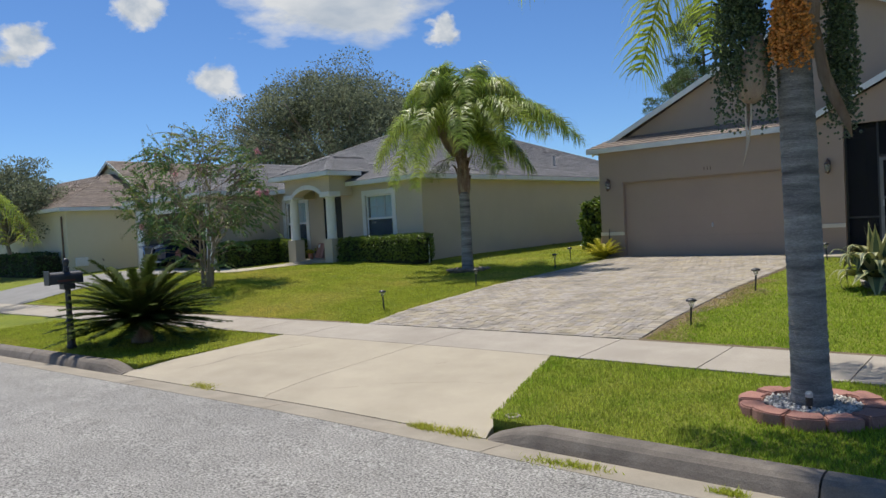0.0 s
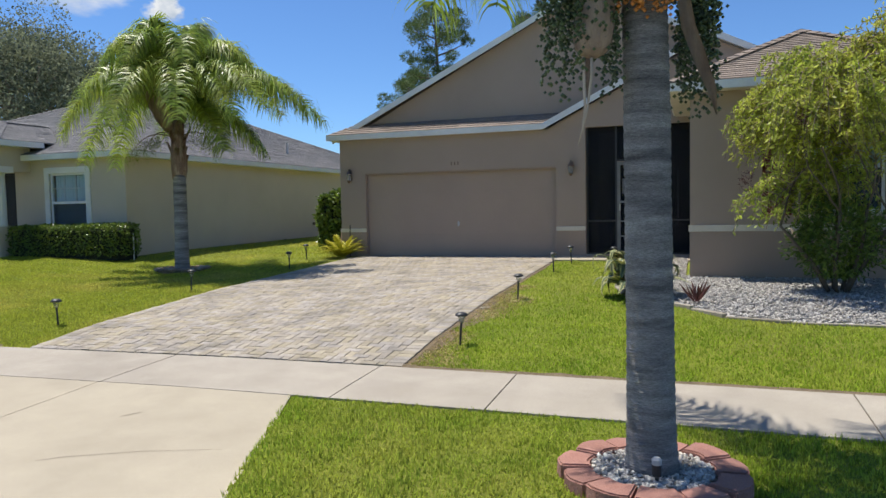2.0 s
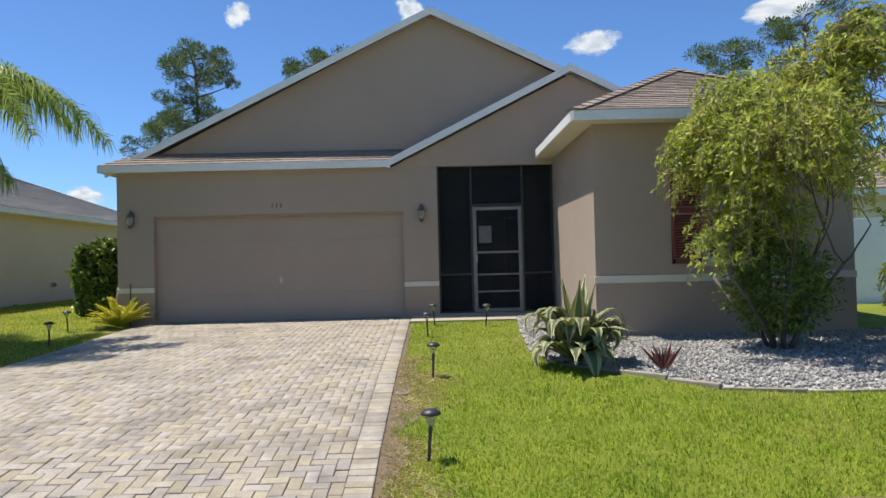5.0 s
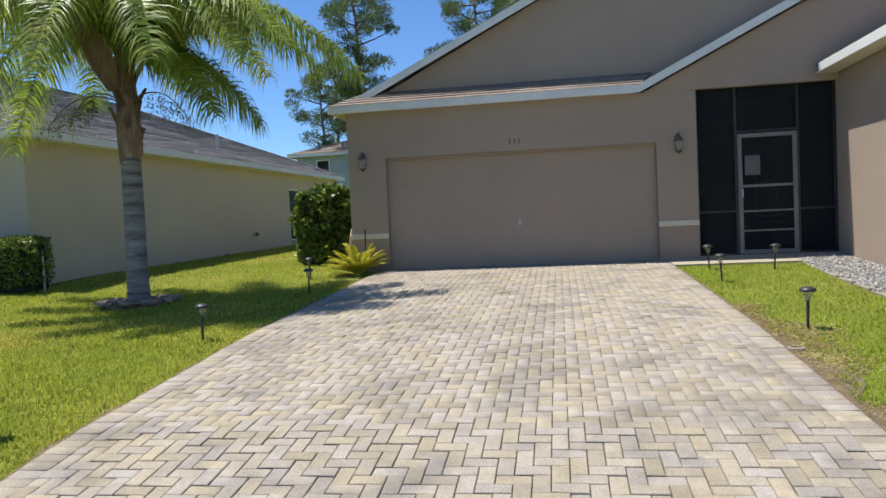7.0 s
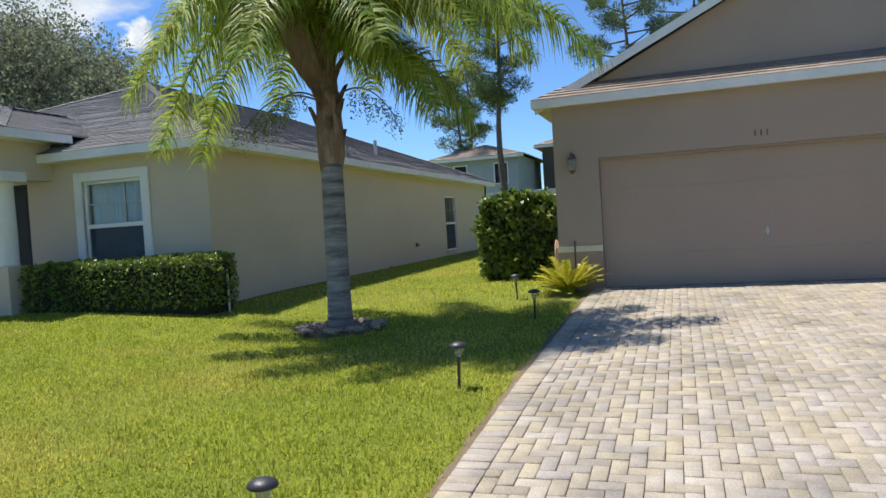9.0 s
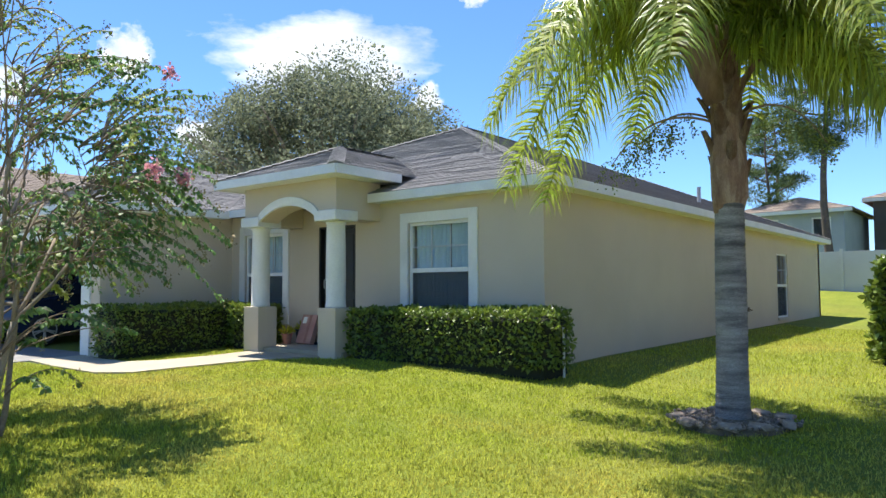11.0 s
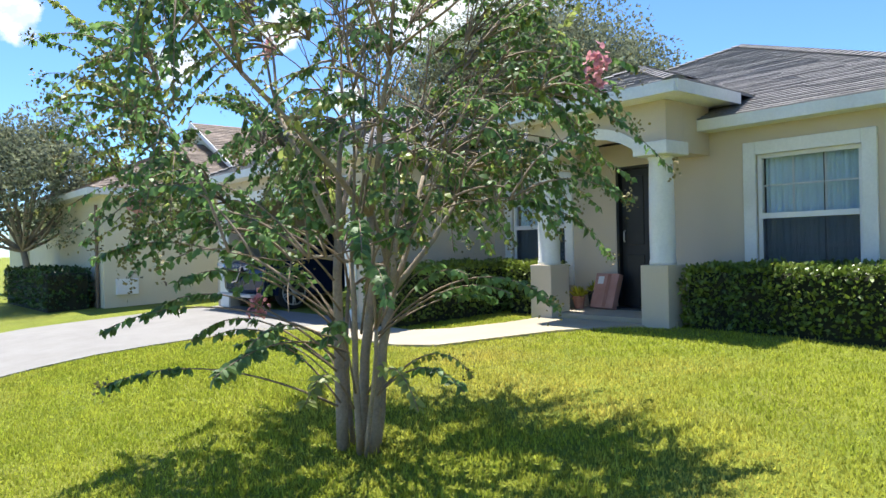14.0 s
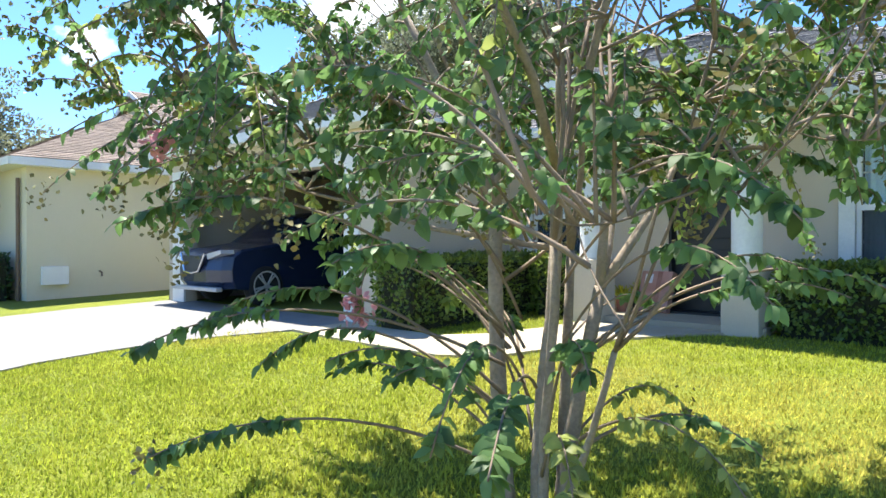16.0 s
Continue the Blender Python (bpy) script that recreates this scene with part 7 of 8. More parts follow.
# by the front door of the beige house
panel = thing("leaning_panel", (-20.28, 17.5, 1.3), "reddish-brown boxed panel leaning on the porch wall", "panel")
M_PANEL = mat("panel_red", (0.40, 0.20, 0.16), (0.48, 0.27, 0.22), 4.0, 0.6)
bm = bmesh.new()
box(bm, -0.24, -0.05, 0, 0.24, 0.05, 0.55, 0.008)
bmesh.ops.transform(bm, matrix=pose(-20.34, 17.45, soil(-20.3, 17.4) + 0.1, -18, 0, -8), verts=bm.verts[:])
pb = part("board", bm, M_PANEL, panel)
for x0, x1, z0, z1, m_ in ((-0.17, -0.05, 0.38, 0.5, M_WHITE), (0.02, 0.09, 0.02, 0.54, M_REDSTONE)):
    bm = bmesh.new()
    box(bm, x0, -0.056, z0, x1, -0.051, z1)
    bmesh.ops.transform(bm, matrix=pose(-20.34, 17.45, soil(-20.3, 17.4) + 0.1, -18, 0, -8), verts=bm.verts[:])
    part("label", bm, m_, pb)
for x, y, r_, h_, m_ in ((-20.72, 17.35, 0.10, 0.2, M_REDSTONE), (-20.62, 17.62, 0.12, 0.26, M_DARK)):
    z = soil(x, y) + 0.09
    pot = thing("plant_pot", (x, y, z), "small pot with a green plant on the porch floor", "plant pot", "porch pots")
    bm = bmesh.new()
    lathe(bm, [(r_ * 0.7, 0), (r_, h_ * 0.92), (r_ * 1.08, h_ * 0.93), (r_ * 1.08, h_), (r_ * 0.95, h_), (r_ * 0.9, h_ * 0.85), (0.01, h_ * 0.85)], (x, y, z), 16)
    part("pot", bm, m_, pot)
    n = 60
    wy = unit(rng.normal(size=(n, 3)) * np.array([0.7, 0.7, 0.4]) + np.array([0, 0, 0.8]))
    v, f = leaf_arrays(np.array([x, y, z + h_ * 0.9]) + wy * 0.04, wy, rand_dirs(n), rng.uniform(0.08, 0.2, n), 0.03)
    raw_part("plant", v, f, M_COONTIE, pot)


# ---- car nosing out of the open garage ----
def car(cx, y0, z):
    """A dark blue crossover facing the road; its nose at y0."""
    M_BLUE = mat("car_paint", (0.012, 0.022, 0.055), (0.014, 0.025, 0.06), 2.0, 0.25, spec=0.7)
    M_CHROME = mat("chrome", (0.6, 0.6, 0.6), (0.7, 0.7, 0.7), 2.0, 0.15, metal=1.0)
    M_TYRE = mat("tyre", (0.015, 0.015, 0.015), (0.025, 0.025, 0.025), 6.0, 0.9)
    M_LAMP = glass("headlamp_glass", (0.7, 0.72, 0.75), 0.05, 0.4)
    c = thing("car", (cx, y0 + 2.3, z), "dark blue crossover car parked nose-out in the open garage", "car")
    prof = [(0.0, 0.42), (-0.02, 0.62), (0.05, 0.86), (0.25, 0.98), (1.15, 1.10), (1.75, 1.56), (2.3, 1.66), (3.5, 1.64), (4.2, 1.35), (4.55, 1.1), (4.6, 0.6), (4.5, 0.35), (4.1, 0.28), (0.5, 0.26), (0.1, 0.3)]
    bm = bmesh.new()
    rows = []
    for s, w in ((-1.0, 0.0), (-0.97, 0.62), (-0.8, 0.9), (-0.45, 0.985), (0.0, 1.0), (0.45, 0.985), (0.8, 0.9), (0.97, 0.62), (1.0, 0.0)):
        row = []
        for y, h_ in prof:
            hw = 0.9 - (0.16 if h_ > 1.15 else 0.0) * min(1, (h_ - 1.1) / 0.5 + 0.2)
            nose = 0.22 * abs(s) ** 3 * math.exp(-y * 1.6)
            hh = 0.65 + (h_ - 0.65) * (1 - 0.05 * abs(s) ** 4) if abs(s) < 1 else 0.65 + (h_ - 0.65) * 0.86
            row.append(bm.verts.new((cx + s * hw, y0 + y + nose, z + hh)))
        rows.append(row)
    for a, b in zip(rows, rows[1:]):
        for k in range(len(prof)):
            bm.faces.new((a[k], a[(k + 1) % len(prof)], b[(k + 1) % len(prof)], b[k]))
    bm.faces.new(rows[0])
    bm.faces.new(rows[-1][::-1])
    bmesh.ops.recalc_face_normals(bm, faces=bm.faces[:])
    bodyo = part("body", bm, M_BLUE, c, "glossy dark blue paint", smooth=False)
    bm = bmesh.new()
    bm.faces.new([bm.verts.new((cx + u, y0 + y, z + h_)) for u, y, h_ in ((-0.66, 1.22, 1.16), (0.66, 1.22, 1.16), (0.56, 1.74, 1.58), (-0.56, 1.74, 1.58))])
    bmesh.ops.solidify(bm, geom=bm.faces[:], thickness=0.01)
    part("windscreen", bm, M_GLASS, c, "dark windscreen")
    for s in (-1, 1):
        bm = bmesh.new()
        bm.faces.new([bm.verts.new((cx + s * u, y0 + y, z + h_)) for u, y, h_ in ((0.905, 1.5, 1.16), (0.905, 3.6, 1.2), (0.80, 3.3, 1.55), (0.80, 1.95, 1.55))])
        bmesh.ops.solidify(bm, geom=bm.faces[:], thickness=0.008)
        part("side_window", bm, M_GLASS, c)
        bm = bmesh.new()
        prism(bm, [(cx + s * 0.42, z + 0.80), (cx + s * 0.88, z + 0.90), (cx + s * 0.86, z + 0.96), (cx + s * 0.40, z + 0.89)], "y", y0 + 0.02, y0 + 0.26)
        part("headlight", bm, M_LAMP, c, "slim clear headlight")
        for wy_ in (0.85, 3.65):
            bm = bmesh.new()
            m = pose(cx + s * 0.80, y0 + wy_, z + 0.345, 0, 90 * s, 0)
            lathe(bm, [(0.25, -0.11), (0.33, -0.10), (0.345, -0.05), (0.345, 0.05), (0.33, 0.10), (0.25, 0.11)], (0, 0, 0), 28)
            bmesh.ops.transform(bm, matrix=m, verts=bm.verts[:])
            tyre = part("wheel", bm, M_TYRE, c, "black tyre", smooth=False)
            bm = bmesh.new()
            for k in range(5):
                a = 2 * math.pi * k / 5
                for off in (-0.12, 0.12):
                    tube(bm, [(0.03 * math.cos(a), 0.03 * math.sin(a), 0.115), (0.24 * math.cos(a + off), 0.24 * math.sin(a + off), 0.12)], [0.02, 0.014], 6)
            lathe(bm, [(0.25, 0.10), (0.26, 0.125), (0.235, 0.125), (0.235, 0.09)], (0, 0, 0), 28)
            lathe(bm, [(0.05, 0.08), (0.05, 0.13), (0.02, 0.135)], (0, 0, 0), 12)
            bmesh.ops.transform(bm, matrix=m, verts=bm.verts[:])
            part("rim", bm, M_ALU, tyre, "five-spoke alloy rim")
    bm = bmesh.new()
    prism(bm, [(cx - 0.36, z + 0.86), (cx - 0.2, z + 0.58), (cx + 0.2, z + 0.58), (cx + 0.36, z + 0.86)], "y", y0 - 0.04, y0 + 0.05)
    part("grille", bm, M_DARK, c, "dark grille")
    bm = bmesh.new()
    tube(bm, [(cx - 0.42, y0 - 0.02, z + 0.90), (cx - 0.24, y0 - 0.05, z + 0.60), (cx, y0 - 0.055, z + 0.565), (cx + 0.24, y0 - 0.05, z + 0.60), (cx + 0.42, y0 - 0.02, z + 0.90)], 0.022, 8)
    part("grille_trim", bm, M_CHROME, c, "bright V-shaped grille trim")
    bm = bmesh.new()
    box(bm, cx - 0.8, y0 - 0.03, z + 0.27, cx + 0.8, y0 + 0.1, z + 0.34, 0.02)
    part("bumper", bm, M_ALU, c, "silver lower bumper strip")


car(-27.3, 14.55, soil(-27, 15) + 0.02)


# ---- beyond the yards ----
def far_house(name, x0, x1, y0, y1, z0, z1, peak, m_wall, m_roof, label, windows):
    h = thing(name, ((x0 + x1) / 2, (y0 + y1) / 2, z0), label, "house")
    bm = bmesh.new()
    wall(bm, "x", y0, 0.2, x0, x1, z0, z1, [(a, b, c, d) for a, b, c, d in windows])
    wall(bm, "y", x0, 0.2, y0 + 0.2, y1, z0, z1)
    wall(bm, "y", x1, -0.2, y0 + 0.2, y1, z0, z1)
    wall(bm, "x", y1, -0.2, x0, x1, z0, z1)
    part("wall", bm, m_wall, h)
    e = 0.45
    xm, hw = (x0 + x1) / 2, (x1 - x0) / 2 + e
    k = min(hw, (y1 - y0) / 2 + e)
    A, B, C, D_ = (x0 - e, y0 - e, z1), (x1 + e, y0 - e, z1), (x1 + e, y1 + e, z1), (x0 - e, y1 + e, z1)
    if hw <= (y1 - y0) / 2 + e:
        R0, R1 = (xm, y0 - e + k, peak), (xm, y1 + e - k, peak)
        quads = [(A, B, R0), (B, C, R1, R0), (C, D_, R1), (D_, A, R0, R1)]
    else:
        ym = (y0 + y1) / 2
        R0, R1 = (x0 - e + k, ym, peak), (x1 + e - k, ym, peak)
        quads = [(A, B, R1, R0), (B, C, R1), (C, D_, R0, R1), (D_, A, R0)]
    bm = bmesh.new()
    deck(bm, *quads)
    for q in quads:
        slope(bm, *(q if len(q) == 4 else (q[0], q[1], q[2], q[2])), course=0.4, lip=0.02)
    part("roof", bm, m_roof, h)
    bm = bmesh.new()
    beam(bm, (x0 - e, y0 - e, z1 - 0.2), (x1 + e, y0 - e, z1 - 0.2), 0.03, 0.18)
    beam(bm, (x0 - e, y1, z1 - 0.2), (x0 - e, y0 - e, z1 - 0.2), 0.03, 0.18)
    part("fascia", bm, M_TRIM, h)
    for a, b, c, d in windows:
        bm = bmesh.new()
        box(bm, a, y0 + 0.08, c, b, y0 + 0.1, d)
        w = part("window", bm, M_GLASS, h)
        bm = bmesh.new()
        for p, q, r_, s_ in ((a, a + 0.07, c, d), (b - 0.07, b, c, d), (a + 0.07, b - 0.07, c, c + 0.07), (a + 0.07, b - 0.07, d - 0.07, d)):
            box(bm, p, y0 + 0.02, r_, q, y0 + 0.12, s_)
        part("frame", bm, M_WHITE, w)
        # board with the unlit room's darkness in its colour
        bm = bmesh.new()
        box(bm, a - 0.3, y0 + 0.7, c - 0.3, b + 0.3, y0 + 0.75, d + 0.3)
        part("room_back", bm, M_ROOM_SHADE, w)


M_BLUEGREY = mat("blue_grey_siding", (0.33, 0.38, 0.42), (0.38, 0.43, 0.47), 1.0, 0.8, 0.2, 30)
M_UMBER = mat("dark_brown_siding", (0.085, 0.075, 0.07), (0.11, 0.098, 0.09), 1.0, 0.85, 0.2, 30)
M_FENCE = mat("pale_fence", (0.55, 0.55, 0.54), (0.62, 0.62, 0.61), 1.0, 0.6, 0.1, 30)
far_house("two_storey_house", -22.0, -16.8, 49.5, 57, 2.3, 6.3, 7.3, M_BLUEGREY, M_SHINGLE_A, "blue-grey two-storey house with brown roof beyond the fence", [(-18.3, -17.4, 4.6, 5.9), (-20.8, -19.9, 4.6, 5.9)])
far_house("two_storey_house", -16.2, -4.0, 54.5, 64, 2.5, 7.2, 9.0, M_UMBER, M_SHINGLE_A, "dark brown two-storey house with a brown roof beyond the fence", [(-14.6, -12.6, 4.2, 6.3), (-9.4, -8.2, 5.2, 6.4)])
far_house("neighbour_house", 7.6, 18.0, 24.0, 36.0, 1.0, 3.8, 6.0, M_STUCCO_C, M_SHINGLE_A, "pale stucco house with brown roof beside the taupe house", [(10.0, 11.2, 2.0, 3.3)])
fence = thing("back_fence", (-12, 41.5, 2.0), "pale vinyl privacy fence along the back of the yards", "fence")
for i in range(24):
    x = -30 + 1.8 * i
    bm = bmesh.new()
    box(bm, x + 0.03, 41.48, 1.95, x + 1.77, 41.52, 3.75, 0.004)
    part("board", bm, M_FENCE, fence)
    bm = bmesh.new()
    box(bm, x - 0.06, 41.42, 1.9, x + 0.06, 41.55, 3.85, 0.006)
    part("post", bm, M_FENCE, fence)
side_fence = thing("side_fence", (5.5, 20, 1.05), "white vinyl fence beside the taupe house", "fence")
for i in range(5):
    x = 2.98 + 1.8 * i
    bm = bmesh.new()
    box(bm, x + 0.03, 20.0, 1.0, x + 1.77, 20.04, 2.85, 0.004)
    part("board", bm, M_WHITE, side_fence)
    bm = bmesh.new()
    box(bm, x - 0.06, 19.95, 1.0, x + 0.06, 20.08, 2.95, 0.006)
    part("post", bm, M_WHITE, side_fence)


# ---- clouds: soft-edged sheets far away ----
def cloud_material(seed):
    m = bpy.data.materials.new("cloud")
    m.use_nodes = True
    n, l = m.node_tree.nodes, m.node_tree.links
    n.remove(n["Principled BSDF"])
    co = n.new("ShaderNodeTexCoord")
    mp = n.new("ShaderNodeMapping")
    mp.inputs["Location"].default_value = (seed * 3.7, seed * 1.3, seed)
    l.new(co.outputs["Object"], mp.inputs[0])
    t = n.new("ShaderNodeTexNoise")
    t.inputs["Scale"].default_value, t.inputs["Detail"].default_value, t.inputs["Roughness"].default_value = 1.5, 9.0, 0.58
    l.new(mp.outputs[0], t.inputs["Vector"])
    ln = n.new("ShaderNodeVectorMath")
    ln.operation = "LENGTH"
    l.new(co.outputs["Object"], ln.inputs[0])
    a = n.new("ShaderNodeMapRange")
    a.inputs[1].default_value, a.inputs[2].default_value, a.inputs[3].default_value, a.inputs[4].default_value = 0.15, 1.0, 0.30, -0.42
    l.new(ln.outputs["Value"], a.inputs[0])
    s = n.new("ShaderNodeMath")
    s.operation = "ADD"
    l.new(t.outputs[0], s.inputs[0])
    l.new(a.outputs[0], s.inputs[1])
    e = n.new("ShaderNodeMapRange")
    e.inputs[1].default_value, e.inputs[2].default_value = 0.50, 0.66
    l.new(s.outputs[0], e.inputs[0])
    em = n.new("ShaderNodeEmission")
    sh = n.new("ShaderNodeTexNoise")
    sh.inputs["Scale"].default_value, sh.inputs["Detail"].default_value = 2.6, 6.0
    l.new(mp.outputs[0], sh.inputs["Vector"])
    r_ = n.new("ShaderNodeMix")
    r_.data_type = "RGBA"
    r_.inputs[6].default_value = (0.40, 0.46, 0.54, 1)
    r_.inputs[7].default_value = (0.64, 0.66, 0.68, 1)
    rr = n.new("ShaderNodeMapRange")
    rr.inputs[1].default_value, rr.inputs[2].default_value = 0.35, 0.6
    l.new(sh.outputs[0], rr.inputs[0])
    l.new(rr.outputs[0], r_.inputs[0])
    l.new(r_.outputs[2], em.inputs[0])
    em.inputs[1].default_value = 1.0
    tr = n.new("ShaderNodeBsdfTransparent")
    mx = n.new("ShaderNodeMixShader")
    l.new(e.outputs[0], mx.inputs[0])
    l.new(tr.outputs[0], mx.inputs[1])
    l.new(em.outputs[0], mx.inputs[2])
    l.new(mx.outputs[0], n["Material Output"].inputs[0])
    return m


CLOUDS = [(48.5, 17.6, 17, 7.5), (57.5, 11.8, 4.0, 3.2), (70, 13.8, 4, 3), (-12.9, 16.5, 3.6, 2.2), (-26.5, 17.2, 5.5, 1.8), (1.3, 19.4, 2.4, 1.8), (14.6, 18.8, 2.2, 2.0), (40, 14.8, 3.0, 2.4), (80, 16.5, 4.0, 3.6), (62.5, 17.0, 4.0, 3.6), (25.6, 5.4, 2.4, 1.2), (36, 22.5, 2.2, 2.0)]
for i, (az, el, w, h_) in enumerate(CLOUDS):
    d = Vector((-math.sin(radians(az)) * math.cos(radians(el)), math.cos(radians(az)) * math.cos(radians(el)), math.sin(radians(el))))
    R = 1500.0
    bm = bmesh.new()
    bmesh.ops.create_grid(bm, x_segments=1, y_segments=1, size=1.0)
    ob = part("backdrop_cloud", bm, cloud_material(i + 1), None)
    ob.matrix_basis = look(d * R, (0, 0, 0)) @ Matrix.Diagonal((R * math.tan(radians(w)), R * math.tan(radians(h_)), 1, 1))
    ob.visible_shadow = False
    tagged(ob, "white fair-weather cumulus cloud in the blue sky", "cloud", "clouds", "structure")


SHX0, SHX1 = -0.07, 0.38
# louvred shutter beside the wing window
shutter = thing("shutter", (-0.1, WY, 2.05), "dull red louvred shutter fixed beside the wing window", "shutter")
bm = bmesh.new()
for x0, x1, z0, z1 in ((SHX0, SHX0 + 0.05, 2.02, 3.58), (SHX1 - 0.05, SHX1, 2.02, 3.58), (SHX0, SHX1, 2.02, 2.10), (SHX0, SHX1, 2.78, 2.86), (SHX0, SHX1, 3.50, 3.58)):
    box(bm, x0, WY - 0.035, z0, x1, WY - 0.002, z1, 0.004)
part("frame", bm, M_SHUTTER, shutter)
for k in range(34):
    z = 2.12 + 0.041 * k
    if 2.74 < z < 2.88:
        continue
    bm = bmesh.new()
    box(bm, SHX0 + 0.045, -0.003, -0.02, SHX1 - 0.045, 0.003, 0.02, m=Matrix.Translation((0, WY - 0.018, z)) @ Matrix.Rotation(radians(-35), 4, "X"))
    part("slat", bm, M_SHUTTER, shutter)

# ---- gravel, grass, pavers ----
def inside(poly, x, y):
    n, c = len(poly), np.zeros(len(x), bool)
    for i in range(n):
        (x0, y0), (x1, y1) = poly[i], poly[i - 1]
        if y0 != y1:
            c ^= ((y0 > y) != (y1 > y)) & (x < (x1 - x0) * (y - y0) / (y1 - y0) + x0)
    return c


def soil_many(x, y):
    b = 0.05 * np.minimum(0.0, x + 6.0)

    def sst(a0, b0, t):
        k = np.clip((t - a0) / (b0 - a0), 0, 1)
        return k * k * (3 - 2 * k)
    v = y.copy()
    for _ in range(6):
        v = y - b * (1 - sst(9.5, 14.0, v))
    z = np.interp(v, PROFILE_V, PROFILE_Z) + 0.20 * sst(-12.5, -18.0, x) * sst(9.6, 12.0, v)
    return z, v


n = 30000
x, y = rng.uniform(-2.4, 4.5, n), rng.uniform(12.0, 19.3, n)
k = inside(BED, x, y)
x, y = x[k], y[k]
z, _ = soil_many(x, y)
tagged(pebbles("gravel", np.stack([x, y, z + 0.03 + rng.uniform(0, 0.012, len(x))], 1), 0.012, 0.030, M_ROCK, None, ""), "loose white and grey gravel stones", "gravel", kind="stuff")
edging = thing("bed_edging", (-1, 12.7, 0.9), "low concrete edging along the gravel bed", "edging")
for (x0, y0), (x1, y1) in zip(BED[1:11], BED[2:12]):
    L = math.hypot(x1 - x0, y1 - y0)
    m_ = max(1, round(L / 0.55))
    for i in range(m_):
        a, b = i / m_ + 0.01, (i + 1) / m_ - 0.01
        p = Vector((x0 + (x1 - x0) * a, y0 + (y1 - y0) * a, 0))
        q = Vector((x0 + (x1 - x0) * b, y0 + (y1 - y0) * b, 0))
        bm = bmesh.new()
        L2 = (q - p).length
        box(bm, 0, -0.04, -0.06, L2, 0.04, 0.025, 0.01)
        p.z = soil(p.x, p.y)
        bmesh.ops.transform(bm, matrix=Matrix.Translation(p) @ Matrix.Rotation(math.atan2(q.y - p.y, q.x - p.x), 4, "Z"), verts=bm.verts[:])
        part("block", bm, M_GUTTER, edging)


def grass(name, x0, x1, y0, y1, n, height, label, keep=None, width=0.007, material=None):
    x, y = rng.uniform(x0, x1, n), rng.uniform(y0, y1, n)
    z, v = soil_many(x, y)
    k = np.ones(n, bool) if keep is None else keep(x, y, v)
    x, y, z = x[k], y[k], z[k]
    n = len(x)
    a = rng.uniform(0, 2 * np.pi, n)
    tilt = rng.uniform(0.15, 0.9, n)
    tuft = 0.5 + 0.5 * np.sin(x * 5.1 + 2.3 * np.sin(y * 3.7)) * np.sin(y * 4.3 + 1.9 * np.sin(x * 2.9))
    h = height * rng.uniform(0.5, 1.2, n) * (0.75 + 0.6 * tuft)
    way = np.stack([np.cos(a) * tilt, np.sin(a) * tilt, np.ones(n)], 1)
    way = way / np.linalg.norm(way, axis=1, keepdims=True)
    side = np.stack([-np.sin(a), np.cos(a), np.zeros(n)], 1)
    p = np.stack([x, y, z - 0.004], 1)
    w = (width * rng.uniform(0.7, 1.4, n))[:, None]
    V = np.stack([p - side * w, p + side * w, p + way * h[:, None]], 1).reshape(-1, 3)
    F = np.arange(3 * n).reshape(-1, 3)
    return tagged(raw_part(name, V, F, material or M_GRASS, None), label, "grass", kind="stuff")




def worn(x, y):
    """Bare strip beside the pavers."""
    d = x - DR
    w = 0.34 + 0.22 * np.sin(y * 2.1) + 0.14 * np.sin(y * 5.3 + 1)
    return (rng.uniform(size=len(x)) < np.clip((d / np.maximum(w, 0.08)) ** 2, 0.12, 1)) | (y > 14.5)


grass("lawn_grass", -4.04, 6.0, 9.5, 18.4, 230000, 0.042, "bright green mown lawn before the taupe house", lambda x, y, v: (v > 9.56) & ~inside(BED, x, y) & ((y < 12.9) | (x < -2.0)) & (worn(x, y) | (y < 10.2)) & (rng.uniform(size=len(x)) < np.clip(2.2 - 0.13 * y, 0.35, 1)), material=M_GRASS_G)
grass("lawn_grass", -24.0, DL - 0.05, 9.0, 17.7, 380000, 0.042, "bright yellow-green lawn before the beige house", lambda x, y, v: (v > 9.56) & ~inside(PATHB, x, y) & ~((x < -22.9) & (y > 13.8)) & (rng.uniform(size=len(x)) < np.clip(1.9 - 0.09 * y, 0.4, 1)))
grass("lawn_grass", -15.2, -9.9, 17.7, 30, 30000, 0.06, "green lawn between the two houses")
grass("verge_grass", -4.8, 6.0, 5.7, 8.4, 90000, 0.045, "green verge grass beside the road", lambda x, y, v: (v > 5.72) & (v < 8.36) & (x > -3.66 - 1.11 * ((np.clip(v, 5.5, 8.335) - 5.5) / 2.85)), material=M_GRASS_G)
grass("verge_grass", -18, -10.1, 4.9, 8.4, 60000, 0.045, "green verge grass beside the road", lambda x, y, v: (v > 5.72) & (v < 8.36) & (x < -10.12))
n = 9000
x, y = DR + 0.02 + rng.beta(1.0, 1.7, n) * 0.75, rng.uniform(9.65, 14.6, n)
w_ = 0.40 + 0.26 * np.sin(y * 2.1) + 0.16 * np.sin(y * 5.3 + 1)
k = x - DR < w_ + rng.uniform(-0.1, 0.15, n)
x, y = x[k], y[k]
z, _ = soil_many(x, y)
a = rng.uniform(0, 2 * np.pi, len(x))
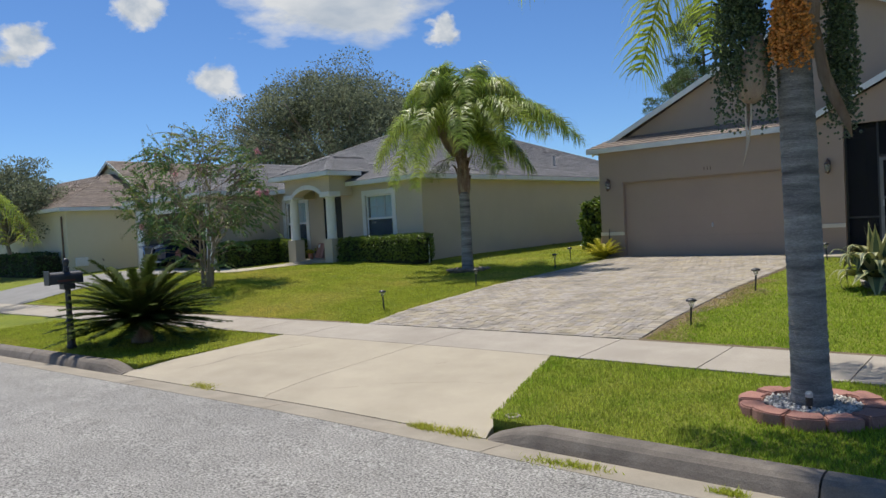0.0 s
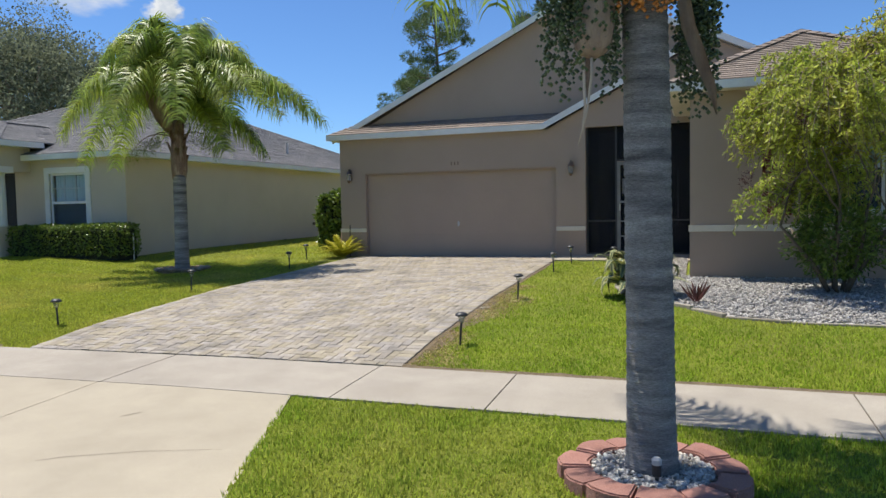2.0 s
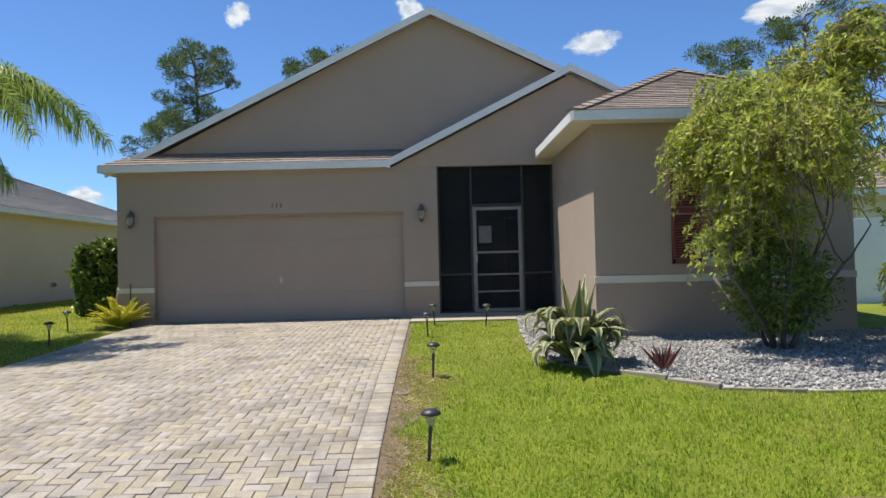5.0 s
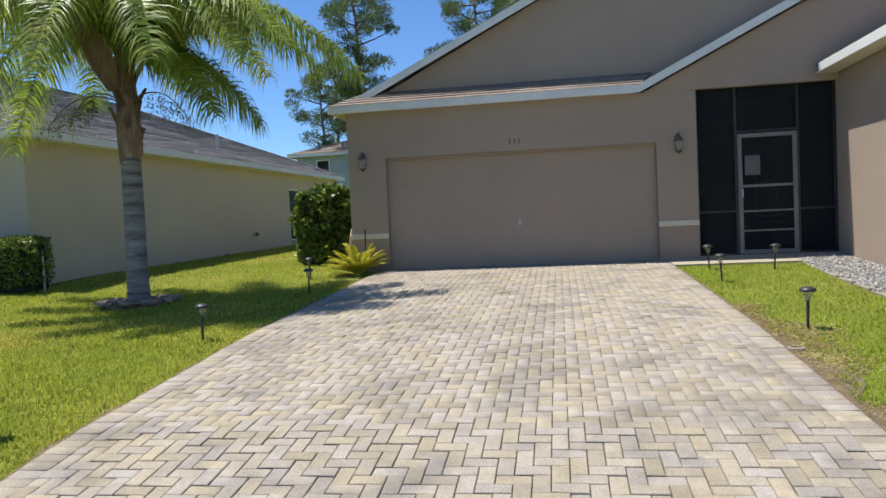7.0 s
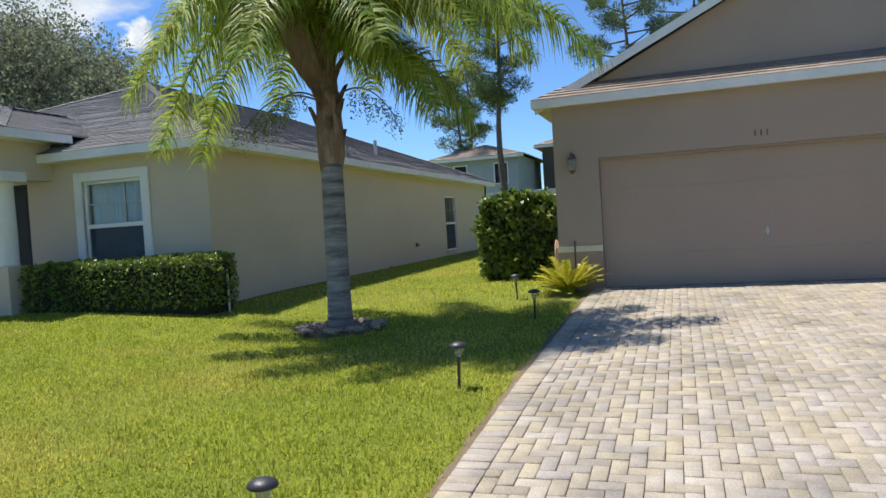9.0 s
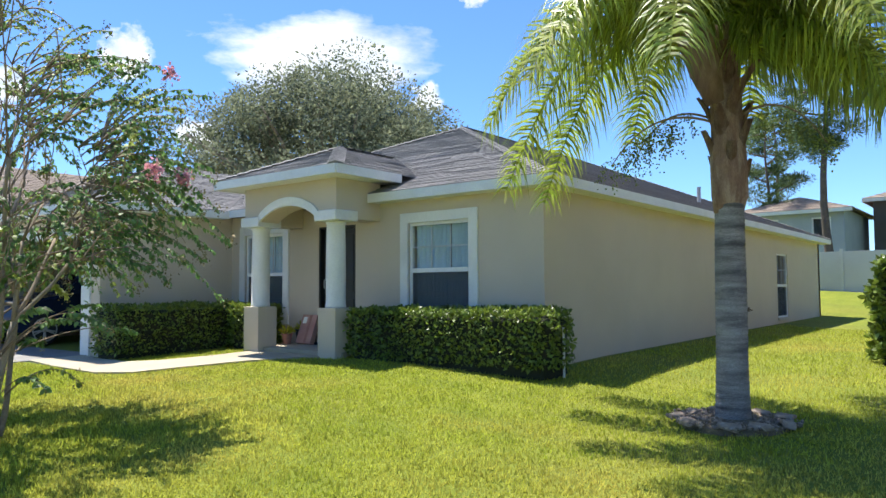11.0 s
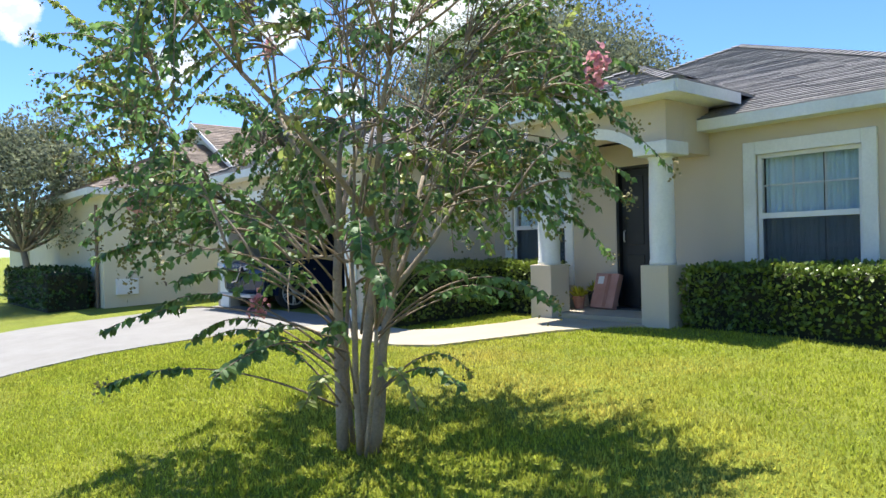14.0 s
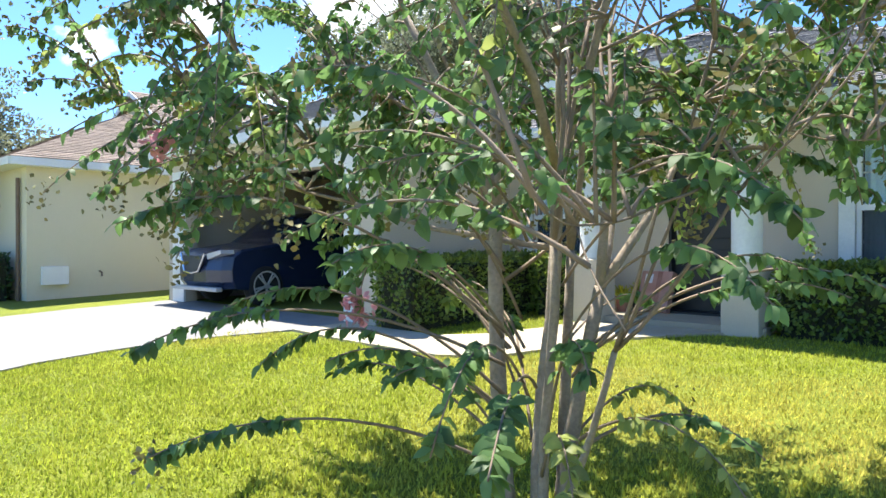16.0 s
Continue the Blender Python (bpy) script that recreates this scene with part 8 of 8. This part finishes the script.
v, f = blade_arrays(np.stack([x, y, z], 1), np.stack([np.cos(a), np.sin(a), np.full(len(x), 0.35)], 1), rand_dirs(len(x)), rng.uniform(0.03, 0.07, len(x)), 0.009)
tagged(raw_part("dry_grass", v, f, M_DRYGRASS, None), "patch of dry tan grass worn beside the pavers", "grass", kind="stuff")
# tufts in the gutter
for gx_, gv_, s_ in ((-3.95, 5.5, 0.28), (-4.35, 5.47, 0.2), (-2.75, 5.2, 0.34), (-2.5, 5.25, 0.25), (-8.2, 5.55, 0.3), (-1.4, 5.3, 0.15)):
    n = 420
    u = rng.normal(size=(n, 2)) * s_ * 0.42 * np.array([1, 0.35])
    a = rng.uniform(0, 2 * np.pi, n)
    way = unit(np.stack([np.cos(a) * 0.8, np.sin(a) * 0.8, np.ones(n)], 1))
    v, f = blade_arrays(np.stack([gx_ + u[:, 0], warp(gx_, gv_) + u[:, 1], np.full(n, 0.30)], 1), way, rand_dirs(n), rng.uniform(0.03, 0.09, n), 0.008)
    tagged(raw_part("weed_tuft", v, f, M_GRASS, None), "tuft of weeds growing in the gutter", "weeds", "gutter weeds", "stuff")
# bare soil beside the driveway
bm = bmesh.new()
n_ = 40
prev = None
for i in range(n_ + 1):
    yy = 9.6 + 8.2 * i / n_
    w = (0.08 + 0.42 * abs(noise.noise((yy * 0.9, 3, 1)))) if yy < 14 else 0.06
    row = [bm.verts.new((DR + 0.0, yy, soil(DR, yy) + 0.012)), bm.verts.new((DR + w, yy, soil(DR + w, yy) + 0.006))]
    if prev:
        bm.faces.new((prev[0], prev[1], row[1], row[0]))
    prev = row
tagged(part("bare_soil", bm, M_DIRT, None), "strip of dry bare soil beside the pavers", "soil", kind="structure")
bm = bmesh.new()
prev = None
for i in range(n_ + 1):
    yy = 9.6 + 9.0 * i / n_
    w = 0.05 + 0.16 * abs(noise.noise((yy * 1.7, 7, 2)))
    row = [bm.verts.new((DL - w, yy, soil(DL - w, yy) + 0.006)), bm.verts.new((DL, yy, soil(DL, yy) + 0.012))]
    if prev:
        bm.faces.new((prev[0], prev[1], row[1], row[0]))
    prev = row
tagged(part("bare_soil", bm, M_DIRT, None), "strip of dark bare soil beside the pavers", "soil", kind="structure")
# dark turned edge of the lawn along the pavement
for x0, x1 in ((-4.3, 6.0), (-24.0, -9.75)):
    bm = bmesh.new()
    prev = None
    for i in range(121):
        u = x0 + (x1 - x0) * i / 120
        w = 0.045 + 0.09 * abs(noise.noise((u * 2.3, 1, 5)))
        row = [bm.verts.new((u, warp(u, 9.525), 0.53)), bm.verts.new((u, warp(u, 9.53 + w), level(u, 9.53 + w) + 0.03))]
        if prev:
            bm.faces.new((prev[0], row[0], row[1], prev[1]))
        prev = row
    tagged(part("lawn_edge", bm, M_DIRT, None), "thin cut soil edge between lawn and pavement", "soil", kind="structure")

# block pavers: header border down both sides, herringbone field between
PW, PL, GAP = 0.10136, 0.2026, 0.0048


def paver_mesh(name, w, l, material):
    me = bpy.data.meshes.new(name)
    bm = bmesh.new()
    c, h = 0.0045, 0.0
    x, y = w / 2 - GAP / 2, l / 2 - GAP / 2
    a = [bm.verts.new((s * x, t * y, -0.03)) for s, t in ((-1, -1), (1, -1), (1, 1), (-1, 1))]
    b = [bm.verts.new((s * x, t * y, h - c)) for s, t in ((-1, -1), (1, -1), (1, 1), (-1, 1))]
    d = [bm.verts.new((s * (x - c), t * (y - c), h)) for s, t in ((-1, -1), (1, -1), (1, 1), (-1, 1))]
    bm.faces.new(d)
    for i in range(4):
        j = (i + 1) % 4
        bm.faces.new((a[i], a[j], b[j], b[i]))
        bm.faces.new((b[i], b[j], d[j], d[i]))
    bm.to_mesh(me)
    bm.free()
    me.materials.append(material)
    return me


spots = []
fx0, fx1 = DL + PL + 0.002, DR - PL - 0.002
v = DV0 + PW / 2
while v < DV1:
    spots.append((DL + PL / 2, v, 0))
    spots.append((DR - PL / 2, v, 0))
    v += PW
# 90-degree herringbone in steps of one block width; cut blocks fill the edges
nx, ny = 47, int((DV1 - DV0) / PW)
laid = set()
for i in range(nx):
    for j in range(ny):
        m_ = (i - j) % 4
        if m_ == 0 and i + 1 < nx:
            spots.append((fx0 + (i + 1) * PW, DV0 + (j + 0.5) * PW, 1))
            laid |= {(i, j), (i + 1, j)}
        elif m_ == 2 and j > 0:
            spots.append((fx0 + (i + 0.5) * PW, DV0 + j * PW, 2))
            laid |= {(i, j), (i, j - 1)}
for i in range(nx):
    for j in range(ny):
        if (i, j) not in laid:
            spots.append((fx0 + (i + 0.5) * PW, DV0 + (j + 0.5) * PW, 3))
half = paver_mesh("paver_half", PW, PW, M_PAVER)
across, along = paver_mesh("paver_across", PL, PW, M_PAVER), paver_mesh("paver_along", PW, PL, M_PAVER)
near, rest = [], []
for x, v, kind in spots:
    (near if 9.5 < v < 10.75 and -8.9 < x < -4.0 else rest).append((x, v, kind))
near.sort(key=lambda s: s[1])
near, more = near[:300], near[300:]
rest += more
for x, v, kind in near:
    ob = new("paver", (across, across, along, half)[kind])
    z = drive_z(x, v) + 0.030 + rng.uniform(-0.004, 0.004)
    sl = (drive_z(x, v + 0.1) - drive_z(x, v - 0.1)) / 0.2
    ob.matrix_basis = pose(x, warp(x, v), z, math.degrees(math.atan(sl)) + rng.normal() * 0.4, rng.normal() * 0.4, rng.normal() * 0.4)
    ob.parent = driveway
    ob.matrix_parent_inverse = driveway.matrix_basis.inverted()
V, F, o = [], [], 0
for x, v, kind in rest:
    me = (across, across, along, half)[kind]
    co = np.array([p.co for p in me.vertices])
    sl = (drive_z(x, v + 0.1) - drive_z(x, v - 0.1)) / 0.2
    dz = rng.uniform(-0.004, 0.004)
    q = co + np.array([x, warp(x, v), drive_z(x, v) + 0.030 + dz])
    q[:, 2] += co[:, 1] * sl + co[:, 0] * rng.normal() * 0.006
    V.append(q)
    F.append(np.array([list(p.vertices) for p in me.polygons]) + o)
    o += len(co)
tagged(raw_part("paver_field", np.concatenate(V), np.concatenate(F), M_PAVER2, driveway), "weathered tan block pavers", "", "", "stuff")
